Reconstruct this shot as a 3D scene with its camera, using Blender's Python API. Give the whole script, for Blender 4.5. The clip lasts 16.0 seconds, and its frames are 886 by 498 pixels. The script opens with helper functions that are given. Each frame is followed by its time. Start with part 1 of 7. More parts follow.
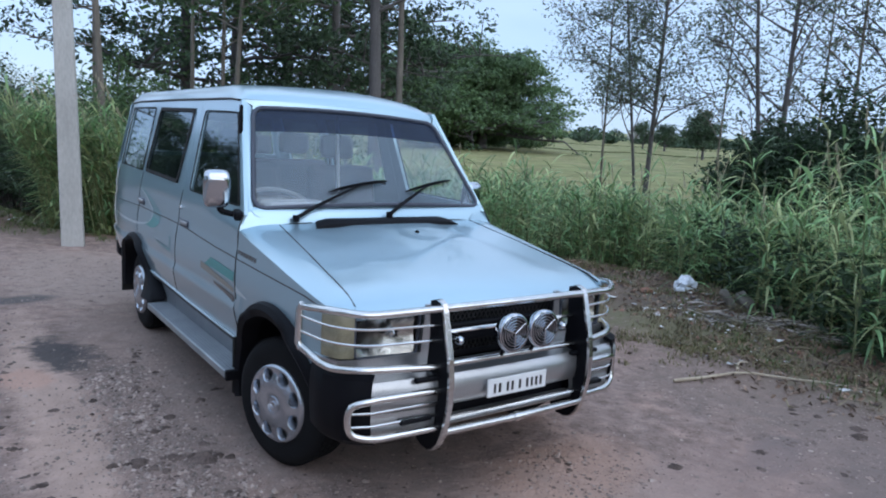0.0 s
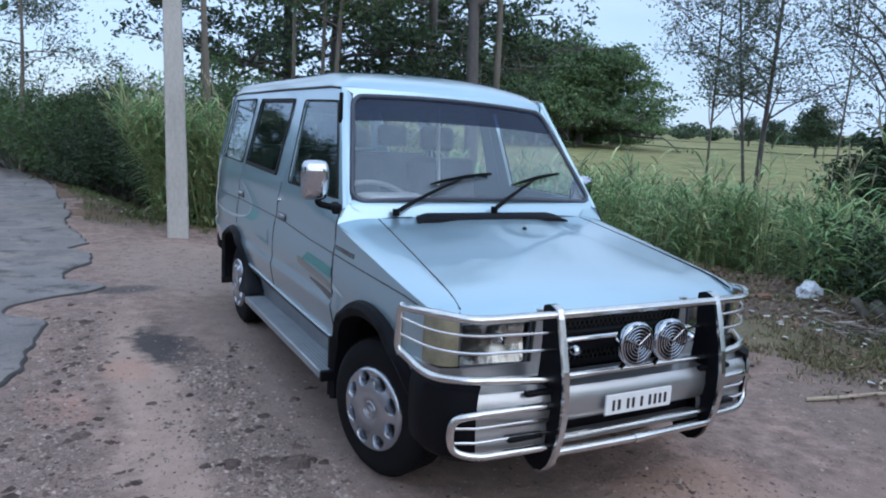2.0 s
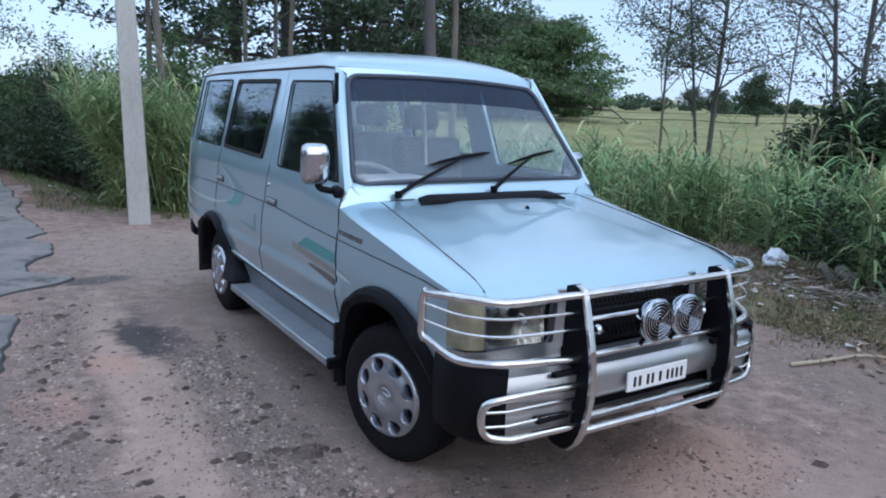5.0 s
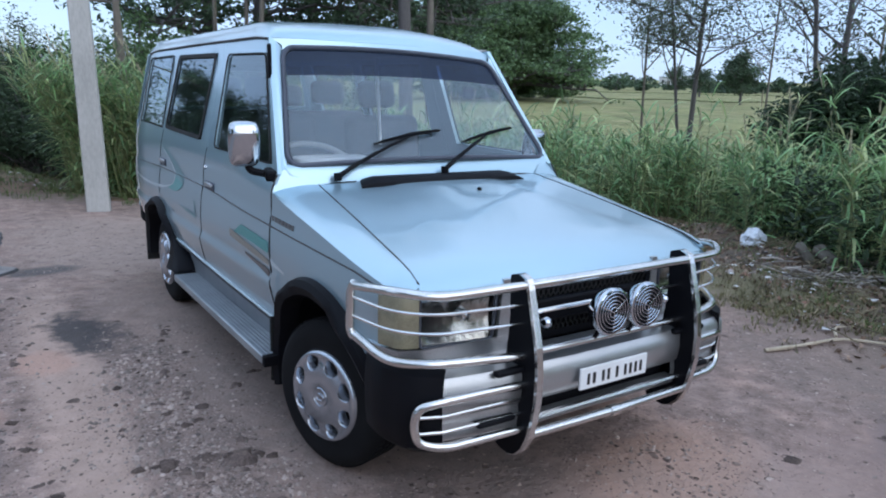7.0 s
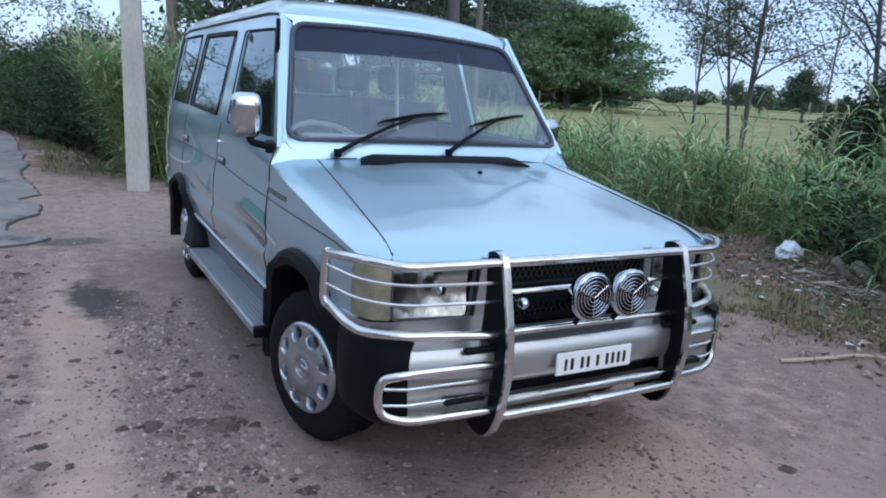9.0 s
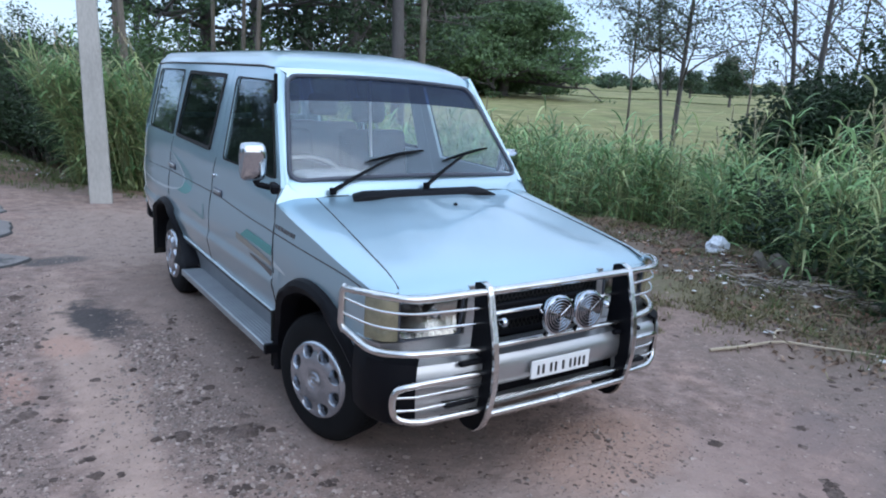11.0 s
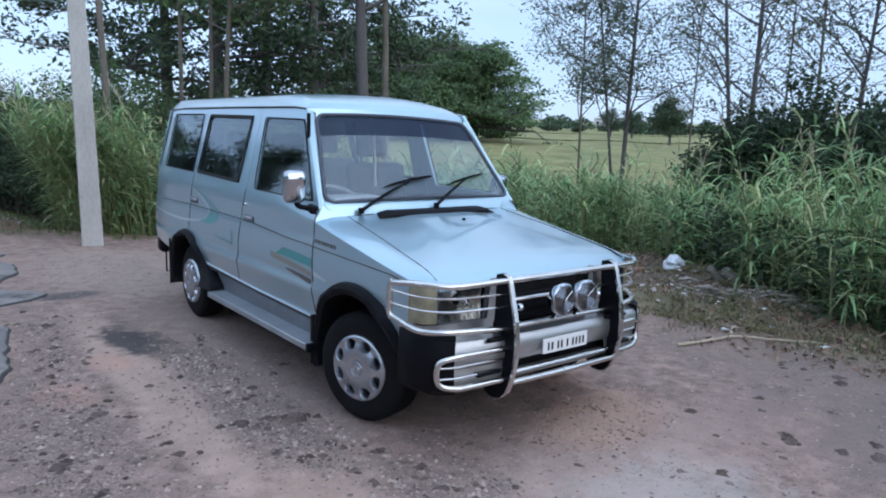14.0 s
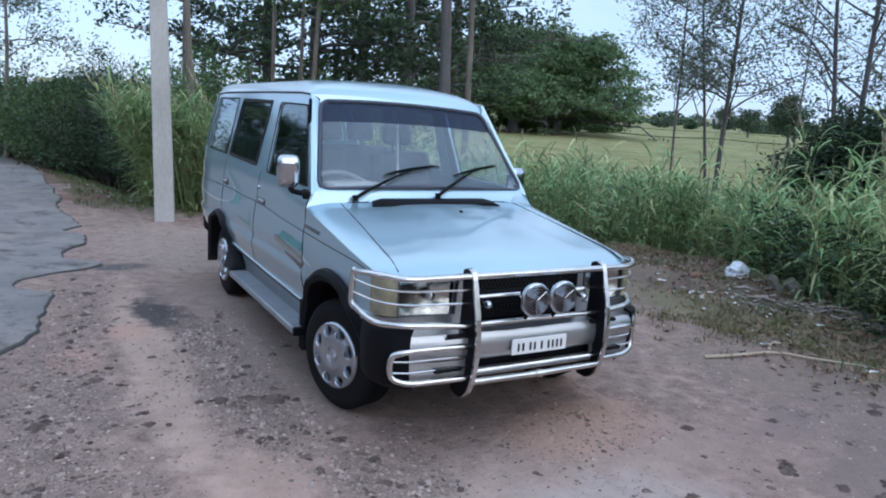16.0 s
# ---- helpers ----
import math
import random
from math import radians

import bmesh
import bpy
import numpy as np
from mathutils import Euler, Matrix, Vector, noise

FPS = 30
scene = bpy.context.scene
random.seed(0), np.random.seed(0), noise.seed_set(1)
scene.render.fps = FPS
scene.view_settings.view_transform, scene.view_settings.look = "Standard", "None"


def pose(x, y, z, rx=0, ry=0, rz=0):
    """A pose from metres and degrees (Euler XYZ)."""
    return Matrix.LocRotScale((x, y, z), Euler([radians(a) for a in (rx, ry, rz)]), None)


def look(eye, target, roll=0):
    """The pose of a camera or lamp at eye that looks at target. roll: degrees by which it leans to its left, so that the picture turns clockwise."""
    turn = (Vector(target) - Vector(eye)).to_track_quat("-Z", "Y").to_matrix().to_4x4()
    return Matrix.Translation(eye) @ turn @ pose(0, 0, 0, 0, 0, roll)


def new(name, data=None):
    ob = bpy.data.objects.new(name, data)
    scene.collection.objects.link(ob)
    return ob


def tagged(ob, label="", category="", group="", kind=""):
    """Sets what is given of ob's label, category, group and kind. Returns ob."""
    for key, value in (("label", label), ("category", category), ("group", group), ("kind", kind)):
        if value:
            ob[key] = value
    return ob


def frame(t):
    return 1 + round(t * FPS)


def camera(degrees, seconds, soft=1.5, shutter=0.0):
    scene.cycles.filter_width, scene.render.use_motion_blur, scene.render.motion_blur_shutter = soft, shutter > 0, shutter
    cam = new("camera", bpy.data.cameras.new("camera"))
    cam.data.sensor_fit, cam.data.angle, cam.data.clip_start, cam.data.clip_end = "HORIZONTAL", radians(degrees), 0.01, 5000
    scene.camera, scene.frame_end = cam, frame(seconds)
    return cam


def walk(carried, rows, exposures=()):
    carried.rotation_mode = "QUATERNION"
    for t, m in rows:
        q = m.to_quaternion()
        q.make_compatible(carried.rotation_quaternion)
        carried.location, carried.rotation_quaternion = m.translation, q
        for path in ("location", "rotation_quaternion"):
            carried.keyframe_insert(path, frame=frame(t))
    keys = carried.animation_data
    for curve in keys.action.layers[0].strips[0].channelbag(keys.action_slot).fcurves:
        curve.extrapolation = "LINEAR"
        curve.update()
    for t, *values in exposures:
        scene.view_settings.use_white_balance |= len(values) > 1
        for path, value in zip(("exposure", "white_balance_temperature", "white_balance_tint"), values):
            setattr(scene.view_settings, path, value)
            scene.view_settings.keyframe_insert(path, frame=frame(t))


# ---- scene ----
cam = camera(63.9, 16.0, soft=2.0)
PATH = [
    (0, (-2.023, -2.969, 1.574), (-0.866, -1.366, 1.272), 3.2),
    (0.5, (-2.042, -2.927, 1.574), (-0.88, -1.33, 1.261), 3.3),
    (1, (-2.084, -2.877, 1.571), (-0.982, -1.236, 1.264), 3.1),
    (1.5, (-2.043, -2.806, 1.549), (-0.979, -1.153, 1.181), 3.0),
    (2, (-1.938, -2.703, 1.529), (-0.999, -0.967, 1.206), 3.1),
    (2.5, (-1.848, -2.628, 1.523), (-0.821, -0.95, 1.165), 2.2),
    (3, (-1.88, -2.49, 1.516), (-0.784, -0.867, 1.111), 2.5),
    (3.5, (-1.929, -2.373, 1.517), (-0.826, -0.755, 1.11), 1.7),
    (6, (-2.207, -2.629, 1.55), (-1.174, -0.957, 1.177), 2.5),
    (6.5, (-2.004, -2.522, 1.54), (-0.969, -0.855, 1.157), 2.6),
    (7, (-1.842, -2.421, 1.509), (-0.762, -0.794, 1.078), 1.5),
    (7.5, (-1.651, -2.491, 1.493), (-0.682, -0.791, 1.08), 3.4),
    (8, (-1.556, -2.611, 1.443), (-0.634, -0.88, 1.052), 2.8),
    (8.5, (-1.574, -2.632, 1.409), (-0.624, -0.921, 0.996), 3.3),
    (9, (-1.643, -2.535, 1.415), (-0.673, -0.837, 0.991), 3.9),
    (11.5, (-2.234, -2.873, 1.716), (-1.097, -1.29, 1.271), 2.6),
    (12, (-2.431, -2.875, 1.642), (-1.233, -1.313, 1.29), 1.9),
    (12.5, (-2.568, -2.905, 1.618), (-1.265, -1.424, 1.291), 3.4),
    (13, (-2.641, -3.009, 1.595), (-1.383, -1.49, 1.263), 3.2),
    (13.5, (-2.71, -3.12, 1.596), (-1.485, -1.577, 1.255), 2.5),
    (14, (-2.727, -3.182, 1.603), (-1.506, -1.631, 1.282), 1.8),
    (14.5, (-2.675, -3.21, 1.597), (-1.477, -1.646, 1.254), 1.0),
    (15, (-2.473, -3.179, 1.587), (-1.288, -1.611, 1.218), 2.1),
    (15.5, (-2.279, -3.231, 1.614), (-1.177, -1.596, 1.275), 1.1),
    (16, (-2.141, -3.468, 1.62), (-1.158, -1.763, 1.263), 3.5),
]
walk(cam, [(t, look(eye, target, roll)) for t, eye, target, roll in PATH],
     exposures=((0, 0.65), (2.5, 0.65), (3.5, 0.61), (6, 0.82), (7, 0.75), (9, 0.74), (11.5, 0.89), (12, 0.89), (12.5, 0.83), (13, 0.79), (13.5, 0.75), (16, 0.77)))

# ---------------------------------------------------------------- world and light
world = bpy.data.worlds.new("overcast_sky")
scene.world = world
world.use_nodes = True
wn, wl = world.node_tree.nodes, world.node_tree.links
wn.clear()
w_out = wn.new("ShaderNodeOutputWorld")
w_bg = wn.new("ShaderNodeBackground")
w_sky = wn.new("ShaderNodeTexSky")
w_sky.sky_type = "NISHITA"
w_sky.sun_disc = False
w_sky.sun_elevation = radians(27)
w_sky.sun_rotation = radians(171)
w_sky.air_density, w_sky.dust_density, w_sky.ozone_density = 1.0, 0.6, 3.0
w_tc = wn.new("ShaderNodeTexCoord")
w_map = wn.new("ShaderNodeMapping")
w_map.inputs["Scale"].default_value = (1.0, 1.0, 3.2)
w_noise = wn.new("ShaderNodeTexNoise")
w_noise.inputs["Scale"].default_value = 2.1
w_noise.inputs["Detail"].default_value = 6.0
w_noise.inputs["Roughness"].default_value = 0.5
w_ramp = wn.new("ShaderNodeValToRGB")
w_ramp.color_ramp.elements[0].position, w_ramp.color_ramp.elements[0].color = 0.34, (0.60, 0.60, 0.60, 1)
w_ramp.color_ramp.elements[1].position, w_ramp.color_ramp.elements[1].color = 0.64, (1.0, 1.0, 1.0, 1)
w_mix = wn.new("ShaderNodeMix")
w_mix.data_type = "RGBA"
w_cloud = wn.new("ShaderNodeValToRGB")
w_cloud.color_ramp.elements[0].color = (0.48, 0.67, 1.0, 1)
w_cloud.color_ramp.elements[1].color = (0.49, 0.66, 0.93, 1)
for at, col in ((0.12, (0.48, 0.67, 1.0, 1)), (0.40, (0.62, 0.75, 0.97, 1)), (0.62, (0.56, 0.71, 0.95, 1))):
    w_cloud.color_ramp.elements.new(at).color = col
w_tint = wn.new("ShaderNodeVectorMath")
w_tint.operation = "SCALE"
w_tint.inputs["Scale"].default_value = 10.0
wl.new(w_tc.outputs["Generated"], w_map.inputs["Vector"])
wl.new(w_map.outputs["Vector"], w_noise.inputs["Vector"])
wl.new(w_noise.outputs["Fac"], w_ramp.inputs["Fac"])
wl.new(w_ramp.outputs["Color"], w_mix.inputs[0])
wl.new(w_sky.outputs["Color"], w_mix.inputs[6])
# an overcast sky is brighter overhead than at the horizon
w_sep, w_grad = wn.new("ShaderNodeSeparateXYZ"), wn.new("ShaderNodeMapRange")
w_grad.inputs["To Min"].default_value, w_grad.inputs["To Max"].default_value = 0.081, 0.130
wl.new(w_tc.outputs["Generated"], w_sep.inputs[0])
wl.new(w_sep.outputs[2], w_cloud.inputs["Fac"])
wl.new(w_cloud.outputs["Color"], w_tint.inputs[0])
wl.new(w_tint.outputs[0], w_mix.inputs[7])
wl.new(w_sep.outputs[2], w_grad.inputs["Value"])
wl.new(w_grad.outputs["Result"], w_bg.inputs["Strength"])
wl.new(w_mix.outputs[2], w_bg.inputs["Color"])
wl.new(w_bg.outputs["Background"], w_out.inputs["Surface"])

sun = new("sun", bpy.data.lights.new("sun", "SUN"))
sun.data.energy = 0.6
sun.data.angle = radians(70)
sun.data.color = (1.0, 0.97, 0.93)
sun.matrix_world = look((2, -13, 6.5), (0, 0, 0))


# ---------------------------------------------------------------- materials
def material(name, a, b=None, rough=0.7, metal=0.0, scale=8.0, fine=60.0, bump=0.2, depth=0.01, coat=0.0,
             spec=0.5, island=0.0, where="Object", rough_var=0.1, sheen=0.0, translucent=0.0, stretch=None):
    """A surface with two scales of variation between the colours a and b, and a fine relief."""
    b = b or tuple(c * 0.75 for c in a)
    m = bpy.data.materials.new(name)
    m.use_nodes = True
    n, l = m.node_tree.nodes, m.node_tree.links
    p = n["Principled BSDF"]
    co = n.new("ShaderNodeTexCoord") if where != "World" else n.new("ShaderNodeNewGeometry")
    src = co.outputs["Position"] if where == "World" else co.outputs[where]
    if stretch:
        mp = n.new("ShaderNodeMapping")
        mp.inputs["Scale"].default_value = stretch
        l.new(src, mp.inputs["Vector"])
        src = mp.outputs["Vector"]
    big, small = n.new("ShaderNodeTexNoise"), n.new("ShaderNodeTexNoise")
    for node, sc in ((big, scale), (small, fine)):
        node.inputs["Scale"].default_value = sc
        node.inputs["Detail"].default_value = 4.0
        l.new(src, node.inputs["Vector"])
    mixf = n.new("ShaderNodeMath")
    mixf.operation = "MULTIPLY_ADD"
    mixf.inputs[1].default_value = 0.6
    add = n.new("ShaderNodeMath")
    add.operation = "MULTIPLY"
    add.inputs[1].default_value = 0.4
    l.new(small.outputs["Fac"], add.inputs[0])
    l.new(big.outputs["Fac"], mixf.inputs[0])
    l.new(add.outputs[0], mixf.inputs[2])
    ramp = n.new("ShaderNodeValToRGB")
    ramp.color_ramp.elements[0].position, ramp.color_ramp.elements[0].color = 0.32, (*b, 1)
    ramp.color_ramp.elements[1].position, ramp.color_ramp.elements[1].color = 0.68, (*a, 1)
    l.new(mixf.outputs[0], ramp.inputs["Fac"])
    colour = ramp.outputs["Color"]
    if island:
        geo = n.new("ShaderNodeNewGeometry")
        hsv = n.new("ShaderNodeHueSaturation")
        rng = n.new("ShaderNodeMapRange")
        rng.inputs["To Min"].default_value, rng.inputs["To Max"].default_value = 1 - island, 1 + island
        l.new(geo.outputs["Random Per Island"], rng.inputs["Value"])
        l.new(rng.outputs["Result"], hsv.inputs["Value"])
        l.new(colour, hsv.inputs["Color"])
        colour = hsv.outputs["Color"]
    l.new(colour, p.inputs["Base Color"])
    rr = n.new("ShaderNodeMapRange")
    rr.inputs["To Min"].default_value, rr.inputs["To Max"].default_value = max(0.02, rough - rough_var), min(1, rough + rough_var)
    l.new(small.outputs["Fac"], rr.inputs["Value"])
    l.new(rr.outputs["Result"], p.inputs["Roughness"])
    p.inputs["Metallic"].default_value = metal
    p.inputs["Coat Weight"].default_value = coat
    p.inputs["Coat Roughness"].default_value = 0.06
    p.inputs["Specular IOR Level"].default_value = spec
    if bump:
        bp = n.new("ShaderNodeBump")
        bp.inputs["Strength"].default_value = bump
        bp.inputs["Distance"].default_value = depth
        l.new(small.outputs["Fac"], bp.inputs["Height"])
        l.new(bp.outputs["Normal"], p.inputs["Normal"])
    if translucent:
        tr = n.new("ShaderNodeBsdfTranslucent")
        l.new(colour, tr.inputs["Color"])
        mx = n.new("ShaderNodeMixShader")
        mx.inputs[0].default_value = translucent
        l.new(p.outputs["BSDF"], mx.inputs[1])
        l.new(tr.outputs["BSDF"], mx.inputs[2])
        l.new(mx.outputs["Shader"], n["Material Output"].inputs["Surface"])
    return m


def glass(name, tint, ior=1.6, rough=0.02, dust=0.0, film=(0.46, 0.64, 0.78), sheen=(0.95, 0.97, 1.0)):
    """A thin pane: it lets tinted light straight through and mirrors more at a glancing angle, alike from both sides."""
    m = bpy.data.materials.new(name)
    m.use_nodes = True
    n, l = m.node_tree.nodes, m.node_tree.links
    n.clear()
    out, mx = n.new("ShaderNodeOutputMaterial"), n.new("ShaderNodeMixShader")
    lw, tr, gl = n.new("ShaderNodeLayerWeight"), n.new("ShaderNodeBsdfTransparent"), n.new("ShaderNodeBsdfGlossy")
    lw.inputs["Blend"].default_value = 0.5
    least = ((ior - 1) / (ior + 1)) ** 2
    steep, fr = n.new("ShaderNodeMath"), n.new("ShaderNodeMath")
    steep.operation, fr.operation = "POWER", "MULTIPLY_ADD"
    steep.inputs[1].default_value = 5.0
    fr.inputs[1].default_value, fr.inputs[2].default_value = 1 - least, least
    l.new(lw.outputs["Facing"], steep.inputs[0])
    l.new(steep.outputs[0], fr.inputs[0])
    tr.inputs["Color"].default_value = (*tint, 1)
    gl.inputs["Roughness"].default_value = rough
    gl.inputs["Color"].default_value = (*sheen, 1)
    l.new(fr.outputs[0], mx.inputs[0])
    l.new(tr.outputs[0], mx.inputs[1])
    l.new(gl.outputs[0], mx.inputs[2])
    last = mx.outputs[0]
    if dust:
        df, m2, nz = n.new("ShaderNodeBsdfDiffuse"), n.new("ShaderNodeMixShader"), n.new("ShaderNodeTexNoise")
        rg = n.new("ShaderNodeMapRange")
        nz.inputs["Scale"].default_value = 5.0
        rg.inputs["To Min"].default_value, rg.inputs["To Max"].default_value = dust * 0.5, dust * 1.5
        df.inputs["Color"].default_value = (*film, 1)
        l.new(n.new("ShaderNodeTexCoord").outputs["Object"], nz.inputs["Vector"])
        l.new(nz.outputs["Fac"], rg.inputs["Value"])
        l.new(rg.outputs["Result"], m2.inputs[0])
        l.new(last, m2.inputs[1])
        l.new(df.outputs[0], m2.inputs[2])
        last = m2.outputs[0]
    l.new(last, out.inputs["Surface"])
    return m


M_PAINT = material("silver_blue_paint", (0.418, 0.575, 0.663), (0.383, 0.54, 0.628), rough=0.32, metal=0.71, scale=1.2, fine=900, bump=0.03, depth=0.0004, coat=1.0, rough_var=0.04)
M_SILVER = material("grey_silver_paint", (0.46, 0.465, 0.475), (0.37, 0.375, 0.385), rough=0.30, metal=0.8, scale=3, fine=600, bump=0.04, depth=0.0005, coat=0.5)
M_BLACK = material("black_plastic", (0.006, 0.0065, 0.009), (0.004, 0.004, 0.006), rough=0.55, scale=5, fine=300, bump=0.1, depth=0.001, spec=0.12)
M_RUBBER = material("rubber", (0.022, 0.022, 0.022), (0.014, 0.014, 0.014), rough=0.75, scale=6, fine=120, bump=0.15, depth=0.001, spec=0.3)
M_TYRE = material("tyre_rubber", (0.012, 0.012, 0.013), (0.007, 0.007, 0.008), rough=0.8, scale=5, fine=90, bump=0.2, depth=0.002, spec=0.12)
M_STEEL = material("brushed_steel", (0.77, 0.76, 0.75), (0.54, 0.53, 0.52), rough=0.20, metal=1.0, scale=7, fine=140, bump=0.05, depth=0.0006)
M_CHROME = material("chrome", (0.60, 0.63, 0.68), (0.48, 0.51, 0.55), rough=0.08, metal=1.0, scale=6, fine=90, bump=0.0, rough_var=0.04)
M_CAP = material("silver_hubcap", (0.47, 0.50, 0.55), (0.38, 0.41, 0.46), rough=0.22, metal=0.9, scale=9, fine=150, bump=0.08, depth=0.0006)
M_ALU = material("aluminium_step", (0.46, 0.50, 0.53), (0.28, 0.31, 0.34), rough=0.38, metal=0.7, scale=5, fine=80, bump=0.1, depth=0.001)
M_STEP = material("dark_step_plate", (0.30, 0.33, 0.36), (0.20, 0.22, 0.245), rough=0.45, metal=0.6, scale=5, fine=80, bump=0.1, depth=0.001)
M_LENS = glass("clear_lens", (0.95, 0.95, 0.93), 1.32, 0.03)
M_AMBER = material("yellowed_lens", (0.36, 0.325, 0.215), (0.17, 0.15, 0.10), rough=0.16, scale=13, fine=260, bump=0.15, depth=0.001, coat=0.9)
M_REFLECT = material("lamp_reflector", (0.64, 0.635, 0.625), (0.34, 0.335, 0.325), rough=0.17, metal=1.0, scale=18, fine=34, bump=0.2, depth=0.008)
# dusty film whose blue also paints the sky's milky veil onto the glass
M_WSCREEN = glass("windscreen_glass", (0.95, 0.98, 0.98), 1.82, dust=0.12, film=(0.44, 0.60, 0.74))
M_BAND = glass("windscreen_sun_band", (0.05, 0.08, 0.18), 1.45, dust=0.24, film=(0.055, 0.085, 0.16))
M_SEAL = material("grey_rubber_seal", (0.075, 0.085, 0.115), (0.05, 0.058, 0.08), rough=0.45, scale=8, fine=120, bump=0.1, depth=0.001, spec=0.4)
M_TINT = glass("tinted_glass", (0.25, 0.29, 0.31), 2.25, sheen=(0.84, 0.94, 1.0))
M_CLEAR = glass("clear_side_glass", (0.90, 0.93, 0.93), 1.7)
M_MIRROR = material("mirror_glass", (0.86, 0.88, 0.90), (0.82, 0.84, 0.86), rough=0.04, metal=1.0, bump=0.0, rough_var=0.02)
M_CABIN = material("grey_cabin_trim", (0.42, 0.44, 0.46), (0.34, 0.36, 0.38), rough=0.75, scale=7, fine=200, bump=0.15, depth=0.001)
M_SEAT = material("grey_seat_cloth", (0.10, 0.105, 0.12), (0.06, 0.063, 0.07), rough=0.9, scale=9, fine=300, bump=0.3, depth=0.002)
M_WHITE = material("white_enamel", (0.78, 0.79, 0.80), (0.70, 0.71, 0.72), rough=0.35, scale=14, fine=120, bump=0.05, depth=0.0005)
M_INK = material("black_enamel", (0.02, 0.02, 0.022), (0.015, 0.015, 0.016), rough=0.4, bump=0.0)
M_TEAL = material("teal_decal", (0.07, 0.31, 0.31), (0.11, 0.36, 0.37), rough=0.32, scale=5, fine=200, bump=0.0, coat=0.4)
M_TEAL_DEEP = material("deep_teal_decal", (0.035, 0.235, 0.225), (0.06, 0.28, 0.275), rough=0.32, scale=5, fine=200, bump=0.0, coat=0.4)
M_FADE = material("faded_decal", (0.16, 0.335, 0.37), (0.21, 0.38, 0.42), rough=0.32, metal=0.3, scale=6, fine=200, bump=0.0, coat=0.4)
M_MIST = material("pale_decal", (0.60, 0.70, 0.74), (0.52, 0.63, 0.68), rough=0.32, metal=0.3, scale=5, fine=200, bump=0.0, coat=0.4)
M_SAND = material("tan_decal", (0.30, 0.29, 0.24), (0.25, 0.25, 0.23), rough=0.32, metal=0.3, scale=5, fine=200, bump=0.0, coat=0.4)
M_BROWN = material("brown_decal", (0.10, 0.10, 0.10), (0.07, 0.07, 0.075), rough=0.34, scale=5, fine=200, bump=0.0, coat=0.4)
M_CONCRETE = material("weathered_concrete", (0.53, 0.515, 0.49), (0.35, 0.34, 0.32), rough=0.88, scale=2.5, fine=45, bump=0.4, depth=0.006, stretch=(1, 1, 0.35))
M_ASPHALT = material("old_asphalt", (0.29, 0.265, 0.255), (0.165, 0.153, 0.15), rough=0.88, scale=1.6, fine=48, bump=0.9, depth=0.012, where="World", spec=0.2)
M_RIM = material("dark_road_rim", (0.085, 0.08, 0.08), (0.045, 0.044, 0.046), rough=0.75, scale=7, fine=80, bump=0.8, depth=0.008, where="World")
M_STONE = material("gravel_stone", (0.38, 0.295, 0.255), (0.17, 0.13, 0.115), rough=0.85, scale=5, fine=60, bump=0.3, depth=0.003, island=0.55, where="World")
M_CLOD = material("dark_damp_clods", (0.165, 0.122, 0.105), (0.07, 0.052, 0.047), rough=0.95, spec=0.1, scale=30, fine=120, bump=0.8, depth=0.006, island=0.35, where="World")
M_REED = material("reed_blade", (0.325, 0.495, 0.225), (0.10, 0.22, 0.095), rough=0.55, scale=0.55, fine=6, bump=0.0, island=0.6, where="World", translucent=0.3)
M_REED_DRY = material("pale_reed_blade", (0.52, 0.55, 0.29), (0.33, 0.41, 0.18), rough=0.6, scale=0.7, fine=6, bump=0.0, island=0.4, where="World", translucent=0.3)
M_STEM = material("reed_stem", (0.25, 0.27, 0.13), (0.16, 0.18, 0.08), rough=0.6, scale=3, fine=20, bump=0.0, island=0.3, where="World")
M_PLUME = material("reed_plume", (0.46, 0.42, 0.30), (0.36, 0.32, 0.22), rough=0.8, scale=3, fine=20, bump=0.0, island=0.3, where="World", translucent=0.2)
M_LEAF = material("green_leaf", (0.11, 0.185, 0.07), (0.052, 0.10, 0.038), rough=0.55, scale=0.35, fine=4, bump=0.0, island=0.5, where="World", translucent=0.25)
# mid-green leaf of the dome trees, lightened for the haze before them
M_LEAF_DOME = material("dome_leaf", (0.15, 0.235, 0.105), (0.075, 0.132, 0.058), rough=0.55, scale=0.3, fine=4, bump=0.0, island=0.5, where="World", translucent=0.3)
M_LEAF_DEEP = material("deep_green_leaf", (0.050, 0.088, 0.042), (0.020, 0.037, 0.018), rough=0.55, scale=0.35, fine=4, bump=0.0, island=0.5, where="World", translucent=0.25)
# dark grey-green leaf; on the far groves its grey stands in for haze
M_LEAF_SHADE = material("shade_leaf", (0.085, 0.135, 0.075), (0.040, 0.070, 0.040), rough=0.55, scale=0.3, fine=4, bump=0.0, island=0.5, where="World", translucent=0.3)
M_LEAF_THIN = material("sparse_leaf", (0.17, 0.21, 0.15), (0.10, 0.13, 0.10), rough=0.55, scale=0.4, fine=4, bump=0.0, island=0.45, where="World", translucent=0.45)
M_BARK = material("grey_bark", (0.23, 0.20, 0.17), (0.11, 0.095, 0.08), rough=0.9, scale=4, fine=30, bump=0.6, depth=0.02, stretch=(1, 1, 0.3), where="World")
M_BARK_DARK = material("dark_bark", (0.15, 0.135, 0.135), (0.085, 0.078, 0.078), rough=0.9, scale=4, fine=30, bump=0.6, depth=0.02, stretch=(1, 1, 0.3), where="World")
